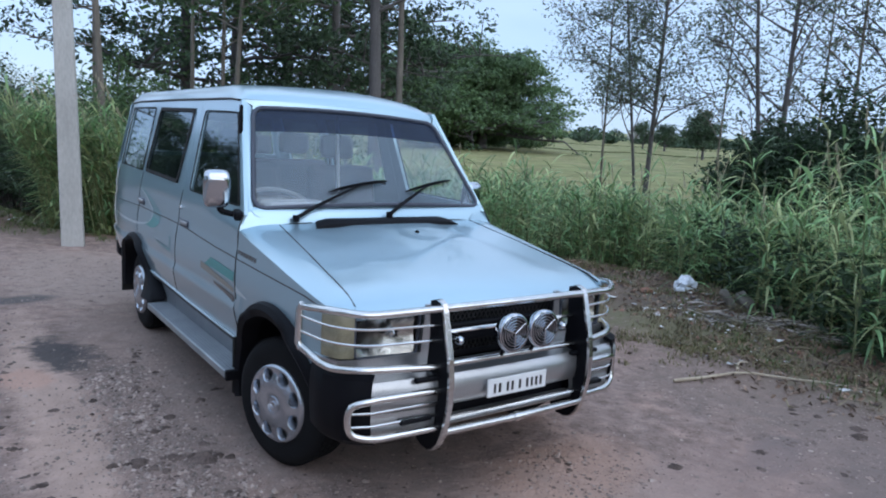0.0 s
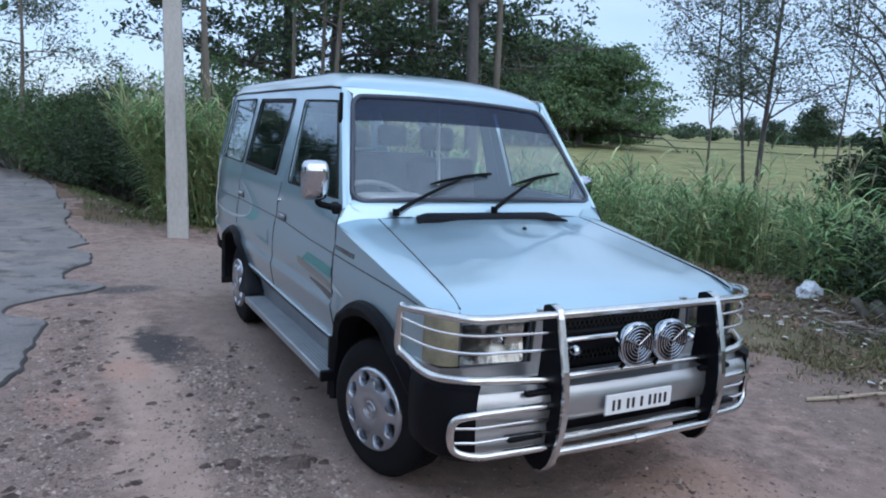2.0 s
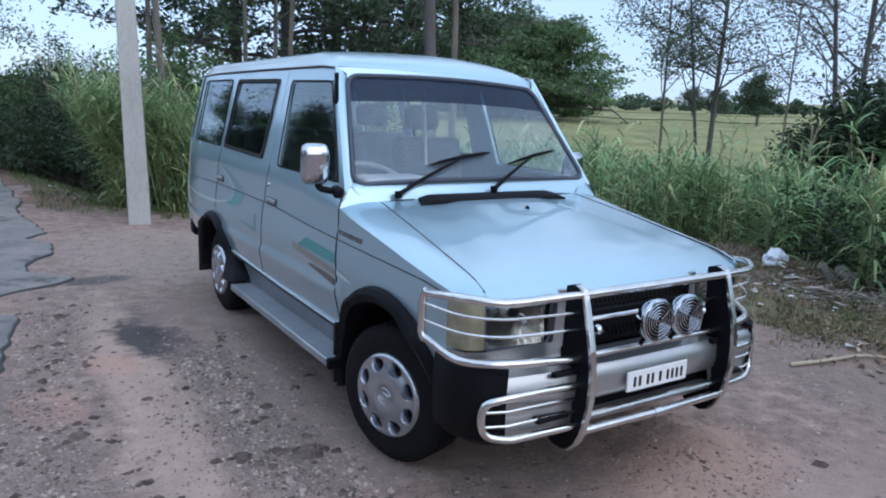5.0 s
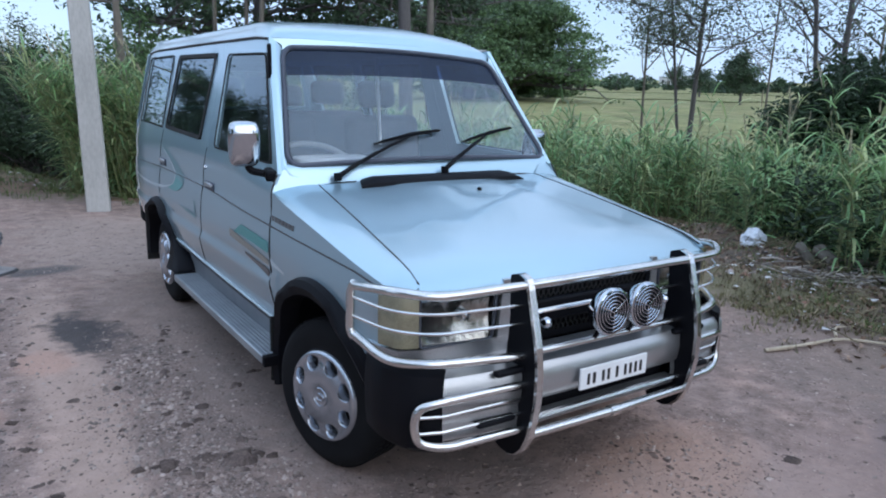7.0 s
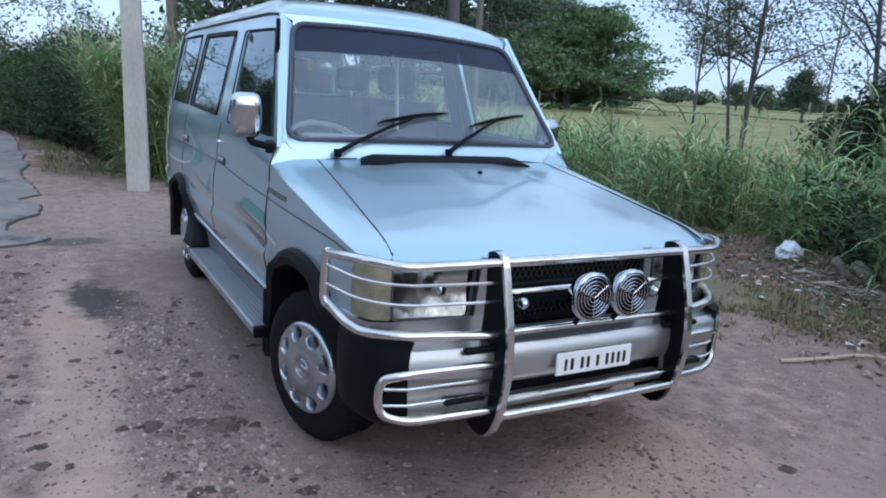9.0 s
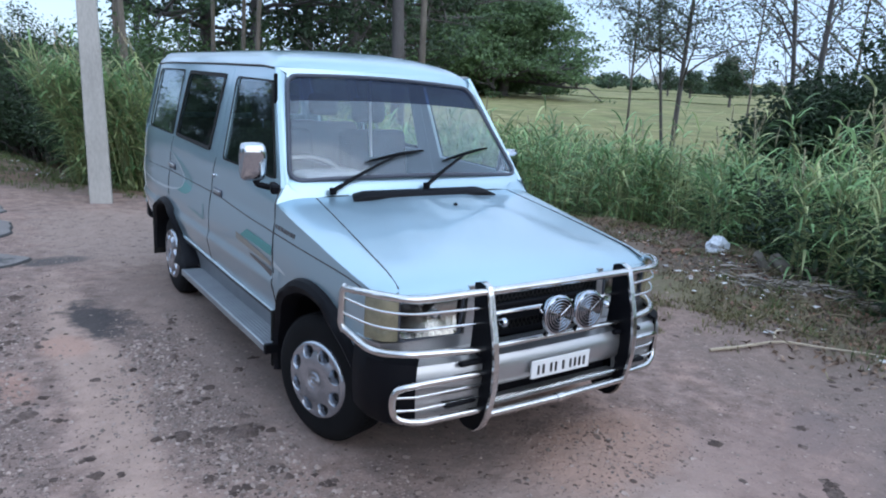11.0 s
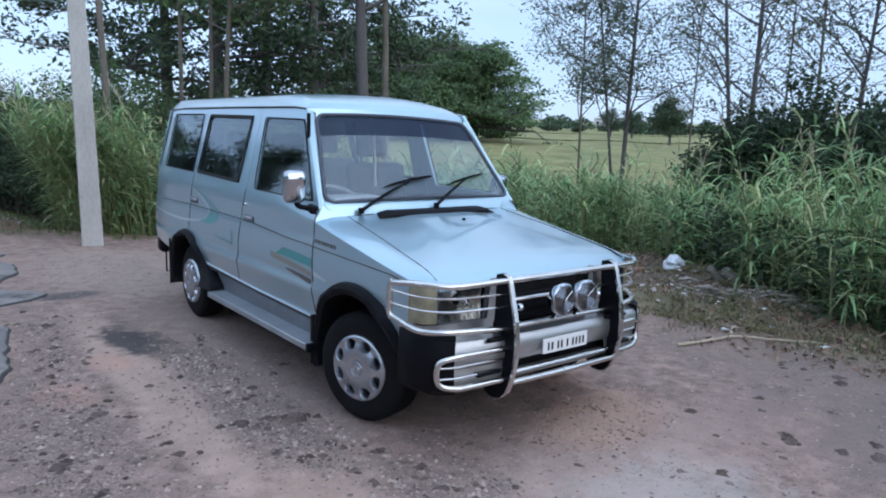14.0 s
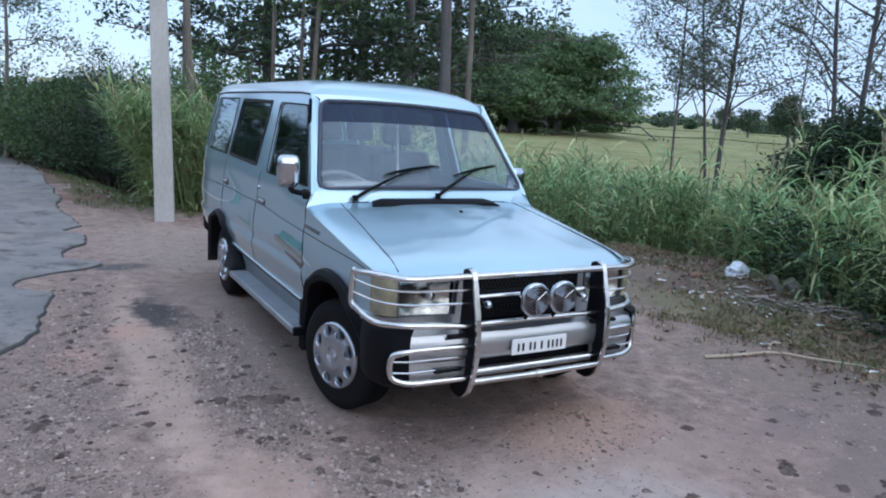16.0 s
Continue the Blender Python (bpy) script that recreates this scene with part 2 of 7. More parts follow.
M_STICK = material("dry_wood", (0.52, 0.44, 0.34), (0.36, 0.29, 0.21), rough=0.8, scale=8, fine=70, bump=0.4, depth=0.003, stretch=(1, 1, 1))
M_BAG = material("white_plastic_bag", (0.74, 0.77, 0.82), (0.58, 0.61, 0.67), rough=0.4, scale=8, fine=40, bump=0.4, depth=0.01)
M_SCRAP = material("litter_scrap", (0.66, 0.66, 0.66), (0.40, 0.38, 0.37), rough=0.6, scale=9, fine=40, bump=0.2, depth=0.004, island=0.5, where="World")
M_STRAW = material("dry_grass", (0.27, 0.22, 0.14), (0.14, 0.115, 0.075), rough=0.85, scale=4, fine=30, bump=0.0, island=0.5, where="World", translucent=0.15)
M_TURF = material("short_grass", (0.13, 0.165, 0.055), (0.07, 0.095, 0.035), rough=0.7, scale=2, fine=20, bump=0.0, island=0.45, where="World", translucent=0.2)
M_WEED = material("verge_weed", (0.20, 0.175, 0.085), (0.12, 0.11, 0.05), rough=0.7, scale=2, fine=20, bump=0.0, island=0.45, where="World", translucent=0.2)
M_TWIG = material("bleached_twig", (0.40, 0.35, 0.31), (0.20, 0.17, 0.15), rough=0.85, scale=6, fine=50, bump=0.3, depth=0.003, island=0.5, where="World")
M_LITTER = material("dead_leaf", (0.30, 0.20, 0.14), (0.13, 0.09, 0.07), rough=0.8, scale=5, fine=30, bump=0.0, island=0.6, where="World")
M_LOG = material("weathered_log", (0.27, 0.235, 0.20), (0.09, 0.075, 0.065), rough=0.85, scale=7, fine=50, bump=0.6, depth=0.01, stretch=(0.3, 1, 1))
M_RUBBLE = material("broken_rubble", (0.42, 0.36, 0.335), (0.20, 0.165, 0.15), rough=0.9, scale=9, fine=70, bump=0.5, depth=0.005, island=0.55, where="World")
M_CLAY = material("red_clay_brick", (0.33, 0.16, 0.11), (0.22, 0.11, 0.08), rough=0.9, scale=9, fine=70, bump=0.4, depth=0.004)
M_FAR = material("far_wall", (0.62, 0.62, 0.62), (0.5, 0.5, 0.5), rough=0.8, scale=0.4, fine=3, bump=0.0)


def ground_material(name, cols, where_scale, grains, stains_and_shade=(), zones=(), flecks=0.0):
    """Bare earth: broad soft patches of the three colours, spots of stain and painted shade, and pebbles that crowd in
    the zones.
    """
    m = bpy.data.materials.new(name)
    m.use_nodes = True
    n, l = m.node_tree.nodes, m.node_tree.links
    p = n["Principled BSDF"]
    pos = n.new("ShaderNodeNewGeometry").outputs["Position"]

    def tex(scale, detail=5, rough=0.6):
        t = n.new("ShaderNodeTexNoise")
        t.inputs["Scale"].default_value, t.inputs["Detail"].default_value, t.inputs["Roughness"].default_value = scale, detail, rough
        l.new(pos, t.inputs["Vector"])
        return t.outputs["Fac"]

    def ramp(fac, lo, hi, a=(0, 0, 0), b=(1, 1, 1)):
        r = n.new("ShaderNodeValToRGB")
        r.color_ramp.elements[0].position, r.color_ramp.elements[0].color = lo, (*a, 1)
        r.color_ramp.elements[1].position, r.color_ramp.elements[1].color = hi, (*b, 1)
        l.new(fac, r.inputs["Fac"])
        return r.outputs["Color"]

    def mix(fac, a, b):
        x = n.new("ShaderNodeMix")
        x.data_type = "RGBA"
        l.new(fac, x.inputs[0])
        for sock, v in ((x.inputs[6], a), (x.inputs[7], b)):
            if isinstance(v, tuple):
                sock.default_value = (*v, 1)
            else:
                l.new(v, sock)
        return x.outputs[2]

    def calc(op, a, b=0.0, c=0.0):
        x = n.new("ShaderNodeMath")
        x.operation = op
        for sock, v in zip(x.inputs, (a, b, c)):
            if isinstance(v, float):
                sock.default_value = v
            else:
                l.new(v, sock)
        return x.outputs[0]

    sep = n.new("ShaderNodeSeparateXYZ")
    l.new(pos, sep.inputs[0])
    torn = calc("SUBTRACT", tex(5.0, 6, 0.7), 0.5)

    def spot_mask(cx, cy, rx, ry, turn, ragged):
        """One inside a ragged ellipse, fading over its rim."""
        dx, dy = calc("SUBTRACT", sep.outputs[0], cx), calc("SUBTRACT", sep.outputs[1], cy)
        ct, st = math.cos(turn), math.sin(turn)
        u = calc("DIVIDE", calc("ADD", calc("MULTIPLY", dx, ct), calc("MULTIPLY", dy, st)), rx)
        v = calc("DIVIDE", calc("SUBTRACT", calc("MULTIPLY", dy, ct), calc("MULTIPLY", dx, st)), ry)
        d = calc("SQRT", calc("ADD", calc("MULTIPLY", u, u), calc("MULTIPLY", v, v)))
        d = calc("ADD", d, calc("MULTIPLY", torn, ragged))
        return ramp(calc("MULTIPLY", d, 0.5), 0.34, 0.56, (1, 1, 1), (0, 0, 0))

    def pebbles(scale, density, size):
        """Round-edged cells, of which the given share are stones: the mask, the stone's shade and its height."""
        v = n.new("ShaderNodeTexVoronoi")
        v.voronoi_dimensions = "2D"
        v.inputs["Scale"].default_value = scale
        l.new(pos, v.inputs["Vector"])
        rgb = n.new("ShaderNodeSeparateColor")
        l.new(v.outputs["Color"], rgb.inputs[0])
        here = calc("LESS_THAN", rgb.outputs[1], density)
        # stones of uneven size: the rim of each lies at its own distance
        rim = calc("MULTIPLY_ADD", rgb.outputs[2], size, size * 0.55)
        body = ramp(calc("SUBTRACT", rim, v.outputs["Distance"]), 0.0, 0.10)
        return calc("MULTIPLY", here, body), rgb.outputs[0], body

    c = mix(ramp(tex(where_scale), 0.38, 0.64), cols[0], cols[1])
    c = mix(ramp(tex(where_scale * 1.7 + 0.3, 6), 0.48, 0.70), c, cols[2])
    speck = tex(grains, 3, 0.7)
    c = mix(calc("MULTIPLY", ramp(speck, 0.58, 0.74), 0.55), c, tuple(min(1, v * 1.25) for v in cols[0]))
    c = mix(calc("MULTIPLY", ramp(tex(where_scale * 6.0, 7, 0.72), 0.52, 0.68), 0.55), c, tuple(v * 0.68 for v in cols[1]))
    c = mix(calc("MULTIPLY", ramp(tex(grains * 3.1, 2, 0.7), 0.58, 0.74), 0.6), c, tuple(v * 0.60 for v in cols[0]))
    grain = n.new("ShaderNodeMix")
    grain.data_type, grain.blend_type = "RGBA", "MULTIPLY"
    grain.inputs[0].default_value = 1.0
    l.new(c, grain.inputs[6])
    l.new(ramp(tex(where_scale * 8.0, 10, 0.78), 0.36, 0.66, (0.53, 0.51, 0.50), (1.22, 1.21, 1.20)), grain.inputs[7])
    c = grain.outputs[2]
    for cx, cy, rx, ry, turn, ragged, col, much in stains_and_shade:
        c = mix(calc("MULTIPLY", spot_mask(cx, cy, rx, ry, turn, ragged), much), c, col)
    height = calc("MULTIPLY", speck, 0.35)
    if zones or flecks:
        crowd = calc("MULTIPLY", ramp(tex(0.7, 4), 0.40, 0.66), flecks)
        for cx, cy, rx, ry, turn, much in zones:
            crowd = calc("MAXIMUM", crowd, calc("MULTIPLY", spot_mask(cx, cy, rx, ry, turn, 1.7), much))
        crowd = calc("MULTIPLY", crowd, calc("MULTIPLY_ADD", tex(6.5, 5, 0.7), 2.4, -0.45))
        soil = calc("MULTIPLY", ramp(crowd, 0.12, 0.7), 0.46)
        c = mix(soil, c, tuple(v * 0.70 for v in cols[1]))
        for scale, share, size in ((95.0, 0.60, 0.36), (44.0, 0.42, 0.36), (21.0, 0.20, 0.38)):
            mask, shade, body = pebbles(scale, calc("MULTIPLY", crowd, share), size)
            stone = n.new("ShaderNodeValToRGB")
            e = stone.color_ramp.elements
            e[0].position, e[0].color = 0.0, (0.07, 0.05, 0.044, 1)
            e[1].position, e[1].color = 1.0, (0.48, 0.37, 0.32, 1)
            mid_ = e.new(0.45)
            mid_.color = (0.20, 0.145, 0.125, 1)
            mid_ = e.new(0.72)
            mid_.color = (0.36, 0.265, 0.225, 1)
            l.new(shade, stone.inputs["Fac"])
            c = mix(calc("MULTIPLY", mask, 0.88), c, stone.outputs["Color"])
            height = calc("ADD", height, calc("MULTIPLY", mask, 22.0 / scale))
    l.new(c, p.inputs["Base Color"])
    p.inputs["Roughness"].default_value = 0.92
    p.inputs["Specular IOR Level"].default_value = 0.25
    bp = n.new("ShaderNodeBump")
    bp.inputs["Strength"].default_value, bp.inputs["Distance"].default_value = 0.9, 0.022
    l.new(height, bp.inputs["Height"])
    b2 = n.new("ShaderNodeBump")
    b2.inputs["Strength"].default_value, b2.inputs["Distance"].default_value = 0.6, 0.05
    l.new(tex(grains * 0.22, 5, 0.65), b2.inputs["Height"])
    l.new(b2.outputs["Normal"], bp.inputs["Normal"])
    l.new(bp.outputs["Normal"], p.inputs["Normal"])
    return m


M_DIRT = ground_material("dusty_dirt", ((0.37, 0.260, 0.220), (0.295, 0.219, 0.194), (0.425, 0.290, 0.241)), 0.9, 26,
    stains_and_shade=((2.7, -1.8, 1.6, 1.3, 0.0, 1.5, (0.23, 0.17, 0.15), 0.7), (2.5, -0.5, 0.8, 0.9, 0.2, 1.8, (0.21, 0.16, 0.135), 0.5), (4.75, 0.2, 2.15, 5.5, 0.0, 0.7, (0.15, 0.115, 0.088), 0.85),
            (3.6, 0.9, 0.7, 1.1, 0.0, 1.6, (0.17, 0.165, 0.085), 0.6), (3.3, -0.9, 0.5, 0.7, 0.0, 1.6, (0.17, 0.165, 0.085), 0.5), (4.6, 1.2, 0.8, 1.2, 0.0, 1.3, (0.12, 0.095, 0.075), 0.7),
            # (-1.0, 1.6): the car's shade on the earth beside it, painted darker
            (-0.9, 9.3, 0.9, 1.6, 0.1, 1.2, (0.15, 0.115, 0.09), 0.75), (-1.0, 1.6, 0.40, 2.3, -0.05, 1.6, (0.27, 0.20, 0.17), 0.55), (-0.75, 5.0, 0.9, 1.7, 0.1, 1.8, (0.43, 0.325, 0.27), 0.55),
            (-1.55, 1.4, 0.20, 2.3, 0.0, 1.5, (0.50, 0.355, 0.29), 0.6), (-1.45, -0.9, 0.26, 0.8, -0.35, 1.6, (0.48, 0.33, 0.265), 0.5), (-1.63, 1.78, 0.15, 0.24, 0.2, 1.4, (0.50, 0.29, 0.22), 0.5), (-2.0, 1.30, 0.16, 0.30, 0.2, 1.6, (0.50, 0.28, 0.21), 0.5),
            (0.1, -1.1, 1.0, 0.45, 0.1, 1.6, (0.46, 0.335, 0.285), 0.6), (0.35, -0.75, 0.55, 0.32, 0.1, 1.4, (0.47, 0.295, 0.225), 0.7), (1.6, -1.1, 0.35, 0.14, 0.3, 1.5, (0.15, 0.125, 0.12), 0.6), (2.2, -1.7, 0.5, 0.25, 0.2, 1.7, (0.16, 0.13, 0.12), 0.55),
            # (-0.2, 1.3): shade beneath the car, put into the ground colour
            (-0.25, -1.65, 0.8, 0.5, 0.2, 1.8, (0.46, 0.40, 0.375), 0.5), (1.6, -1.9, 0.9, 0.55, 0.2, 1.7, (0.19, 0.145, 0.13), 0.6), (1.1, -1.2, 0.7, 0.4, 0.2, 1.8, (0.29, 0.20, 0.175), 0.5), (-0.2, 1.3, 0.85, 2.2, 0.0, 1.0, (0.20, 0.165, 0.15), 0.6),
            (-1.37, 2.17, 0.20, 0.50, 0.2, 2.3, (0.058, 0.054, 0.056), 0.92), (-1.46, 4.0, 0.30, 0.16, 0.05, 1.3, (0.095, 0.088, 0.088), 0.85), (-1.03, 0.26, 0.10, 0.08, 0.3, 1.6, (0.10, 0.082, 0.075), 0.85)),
    zones=((-2.15, 0.7, 0.33, 1.5, 0.10, 0.95), (-2.15, -0.7, 0.50, 1.0, 0.1, 0.95), (-1.9, 2.5, 0.24, 1.0, -0.1, 0.6), (-1.18, 1.5, 0.20, 0.9, 0.05, 0.9), (-1.20, 0.3, 0.27, 0.75, -0.05, 1.0), (-0.85, -0.9, 0.30, 0.75, -0.45, 0.9),
           (-0.9, 4.8, 0.9, 1.9, 0.2, 0.45), (0.3, -0.8, 0.6, 0.36, 0.1, 0.42), (2.4, -1.4, 0.9, 0.8, 0.3, 0.4)), flecks=0.36)
M_VERGE = ground_material("verge_soil", ((0.27, 0.165, 0.12), (0.135, 0.092, 0.073), (0.155, 0.125, 0.075)), 1.5, 22, flecks=0.7)
M_FIELD = ground_material("cropped_field", ((0.29, 0.275, 0.115), (0.22, 0.24, 0.095), (0.34, 0.30, 0.15)), 0.06, 1.5)


def add_dust(m, scale, colour, lo, hi):
    """Pale dust gathered in patches over a surface."""
    n, l = m.node_tree.nodes, m.node_tree.links
    p = n["Principled BSDF"]
    old = p.inputs["Base Color"].links[0].from_socket
    nz, r, x = n.new("ShaderNodeTexNoise"), n.new("ShaderNodeValToRGB"), n.new("ShaderNodeMix")
    nz.inputs["Scale"].default_value, nz.inputs["Detail"].default_value, nz.inputs["Roughness"].default_value = scale, 8.0, 0.72
    l.new(n.new("ShaderNodeNewGeometry").outputs["Position"], nz.inputs["Vector"])
    r.color_ramp.elements[0].position, r.color_ramp.elements[1].position = lo, hi
    l.new(nz.outputs["Fac"], r.inputs["Fac"])
    x.data_type = "RGBA"
    x.inputs[7].default_value = (*colour, 1)
    l.new(r.outputs["Color"], x.inputs[0])
    l.new(old, x.inputs[6])
    l.new(x.outputs[2], p.inputs["Base Color"])


add_dust(M_ASPHALT, 3.5, (0.10, 0.095, 0.095), 0.54, 0.64)
add_dust(M_ASPHALT, 1.1, (0.36, 0.29, 0.25), 0.52, 0.70)
add_dust(M_CONCRETE, 6.0, (0.30, 0.26, 0.22), 0.60, 0.78)


# ---------------------------------------------------------------- mesh helpers
def link(name, verts, faces, mat, parent=None, label="", smooth=True, mats=None, index=None):
    me = bpy.data.meshes.new(name)
    me.from_pydata([tuple(v) for v in verts], [], [tuple(f) for f in faces])
    for x in (mats or [mat]):
        me.materials.append(x)
    if index is not None:
        me.polygons.foreach_set("material_index", np.asarray(index, dtype=np.int32))
    me.polygons.foreach_set("use_smooth", [smooth] * len(me.polygons))
    me.update()
    if smooth:
        me.set_sharp_from_angle(angle=radians(42))
    ob = new(name, me)
    ob.parent = parent
    if label:
        ob["label"] = label
    return ob


def fast(name, V, F, mats, index=None, smooth=False):
    """A large mesh from arrays of corners and of quads or triangles."""
    me = bpy.data.meshes.new(name)
    V, F = np.asarray(V, dtype=np.float32), np.asarray(F, dtype=np.int32)
    k = F.shape[1]
    me.vertices.add(len(V))
    me.vertices.foreach_set("co", V.ravel())
    me.loops.add(F.size)
    me.loops.foreach_set("vertex_index", F.ravel())
    me.polygons.add(len(F))
    me.polygons.foreach_set("loop_start", np.arange(len(F), dtype=np.int32) * k)
    for x in mats:
        me.materials.append(x)
    if index is not None:
        me.polygons.foreach_set("material_index", np.asarray(index, dtype=np.int32))
    me.polygons.foreach_set("use_smooth", [smooth] * len(F))
    me.update(calc_edges=True)
    me.validate()
    return new(name, me)


def soften(ob, width=0.01, segments=2, thick=0.0, angle=35):
    if thick:
        s = ob.modifiers.new("thickness", "SOLIDIFY")
        s.thickness, s.offset = thick, -1
        e = ob.modifiers.new("crisp", "EDGE_SPLIT")
        e.split_angle = radians(50)
    if width:
        b = ob.modifiers.new("edges", "BEVEL")
        b.width, b.segments, b.limit_method, b.angle_limit = width, segments, "ANGLE", radians(angle)
        b.harden_normals = False
    return ob


def sheet(P):
    """Corners and quads of a grid of places (n, m, 3)."""
    n, m = P.shape[:2]
    i = np.arange(n * m).reshape(n, m)
    F = np.stack([i[:-1, :-1], i[1:, :-1], i[1:, 1:], i[:-1, 1:]], -1).reshape(-1, 4)
    return P.reshape(-1, 3), F


def join(*pieces):
    V, F, k = [], [], 0
    for v, f in pieces:
        V += [tuple(x) for x in v]
        F += [tuple(int(i) + k for i in x) for x in f]
        k += len(v)
    return V, F


def box(cx, cy, cz, sx, sy, sz):
    V = [(cx + a * sx / 2, cy + b * sy / 2, cz + c * sz / 2) for c in (-1, 1) for a, b in ((-1, -1), (1, -1), (1, 1), (-1, 1))]
    return V, [(3, 2, 1, 0), (4, 5, 6, 7), (0, 1, 5, 4), (1, 2, 6, 5), (2, 3, 7, 6), (3, 0, 4, 7)]


def rounded(points, radius, steps=5, closed=False):
    """The line through the points with its corners rounded."""
    P = [Vector(p) for p in points]
    n, out = len(P), []
    for i in range(n):
        if not closed and i in (0, n - 1):
            out.append(P[i])
            continue
        a, b, c = P[i - 1], P[i], P[(i + 1) % n]
        u, v = a - b, c - b
        r = min(radius, u.length * 0.48, v.length * 0.48)
        s, e = b + u.normalized() * r, b + v.normalized() * r
        for k in range(steps + 1):
            t = k / steps
            out.append(s * (1 - t) ** 2 + b * 2 * t * (1 - t) + e * t * t)
    return out


def tube(points, radius, sides=10, closed=False):
    """A round bar along the points; radius is one number or one for each point."""
    P = [Vector(p) for p in points]
    n = len(P)
    R = radius if isinstance(radius, (list, tuple)) else [radius] * n
    V, F = [], []
    side = None
    for i in range(n):
        d = (P[(i + 1) % n] - P[i - 1]) if closed else (P[min(i + 1, n - 1)] - P[max(i - 1, 0)])
        d.normalize()
        if side is None:
            side = d.orthogonal().normalized()
        side = (side - d * side.dot(d)).normalized()
        up = d.cross(side)
        for k in range(sides):
            a = 2 * math.pi * k / sides
            V.append(P[i] + (side * math.cos(a) + up * math.sin(a)) * R[i])
    for i in range(n if closed else n - 1):
        j = (i + 1) % n
        for k in range(sides):
            F.append((i * sides + k, i * sides + (k + 1) % sides, j * sides + (k + 1) % sides, j * sides + k))
    if not closed:
        F += [tuple(range(sides - 1, -1, -1)), tuple((n - 1) * sides + k for k in range(sides))]
    return V, F


def spin(profile, sides=32, axis="x", centre=(0, 0, 0)):
    """A turned shape: profile rows of (along the axis, radius)."""
    V = []
    for a, r in profile:
        for k in range(sides):
            t = 2 * math.pi * k / sides
            c, s = r * math.cos(t), r * math.sin(t)
            v = {"x": (a, c, s), "y": (c, a, s), "z": (c, s, a)}[axis]
            V.append(tuple(v[i] + centre[i] for i in range(3)))
    F = [(i * sides + k, i * sides + (k + 1) % sides, (i + 1) * sides + (k + 1) % sides, (i + 1) * sides + k) for i in range(len(profile) - 1) for k in range(sides)]
    return V, F


rng = np.random.default_rng(7)


# ---------------------------------------------------------------- ground and road
def verge_x(y):
    """Where the bank with the reeds begins, beside the bare earth."""
    return np.interp(y, [-9, -3, -1, 0, 1, 2.4, 3.3, 4.6, 6.0, 7.0, 8.0, 9.0, 12.0, 20.0, 60.0], [4.3, 3.9, 3.7, 4.1, 4.8, 5.5, 5.6, 4.8, 3.0, 0.9, -0.3, -1.2, -1.7, -3.2, -8.0])


def ground_z(x, y):
    x, y = np.asarray(x, dtype=float), np.asarray(y, dtype=float)
    d = x - verge_x(y)
    drop = np.clip(d / 1.8, 0, 1)
    z = -0.45 * drop * drop * (3 - 2 * drop)
    far = np.clip(np.hypot(x + 2.6, y + 3.2) - 16, 0, None)
    z = z + np.where(d > 0, far * 0.0235, 0) * np.clip(d / 6, 0, 1)
    z = z + 0.012 * np.sin(x * 2.3 + 1.1 * np.sin(y * 1.7)) * np.cos(y * 1.9 + 0.6 * np.sin(x * 3.1))
    rough = np.clip((x - 2.0) / 1.2, 0, 1) * np.clip((6 - d) / 4, 0, 1) * (y < 7)
    z = z + rough * 0.035 * (np.sin(x * 5.1 + y * 2.2) + np.sin(y * 6.3 - x * 1.7) * 0.8)
    mound = np.exp(-(((x - 0.25) / 0.38) ** 2 + ((y + 0.62) / 0.28) ** 2))
    z = z + 0.032 * np.exp(-((x / 2.4) ** 2) - ((y - 1.2) / 3.2) ** 2)
    return z + 0.045 * mound


def axis_steps(lo, hi, step, out):
    a = np.arange(lo, hi + 1e-6, step)
    g = step * 1.6 ** np.arange(1, 40)
    g = np.cumsum(g)
    g = np.append(g[g < out], out)
    return np.concatenate([(lo - g)[::-1], a, hi + g])


gx, gy = axis_steps(-5.0, 7.0, 0.07, 1500.0), axis_steps(-5.0, 10.0, 0.07, 1500.0)
GX, GY = np.meshgrid(gx, gy, indexing="ij")
GV, GF = sheet(np.stack([GX, GY, ground_z(GX, GY)], -1))
mid = GV[GF].mean(1)
wob = 0.22 * np.sin(mid[:, 1] * 2.1) + 0.16 * np.sin(mid[:, 1] * 5.3 + mid[:, 0] * 3) + 0.1 * np.sin(mid[:, 1] * 11 + mid[:, 0] * 7)
to_bank = mid[:, 0] - verge_x(mid[:, 1])
g_index = np.where(to_bank > 7.5, 2, np.where((to_bank + wob > -0.35) & (mid[:, 0] > -3), 1, 0))
g_index = np.where((mid[:, 1] < 6.4) & (to_bank < 2) & (mid[:, 0] + wob * 0.7 < np.interp(mid[:, 1], [-9, -2, 0, 2, 4, 6], [3.2, 3.0, 2.6, 2.3, 2.6, 2.0])), 0, g_index)
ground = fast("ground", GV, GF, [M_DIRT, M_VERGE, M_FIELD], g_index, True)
tagged(ground, "dusty pinkish bare earth with verge soil and a cropped field", "ground", kind="structure")

ROAD_Y = [-30, -10, -2, 0.5, 1.1, 1.56, 2.0, 2.6, 3.05, 3.3, 3.5, 3.75, 4.05, 4.18, 4.35, 4.5, 4.95, 5.1, 5.35, 5.9, 6.15, 6.3, 6.42, 7.3, 7.9, 9.6, 14.7, 18.7, 60, 120]
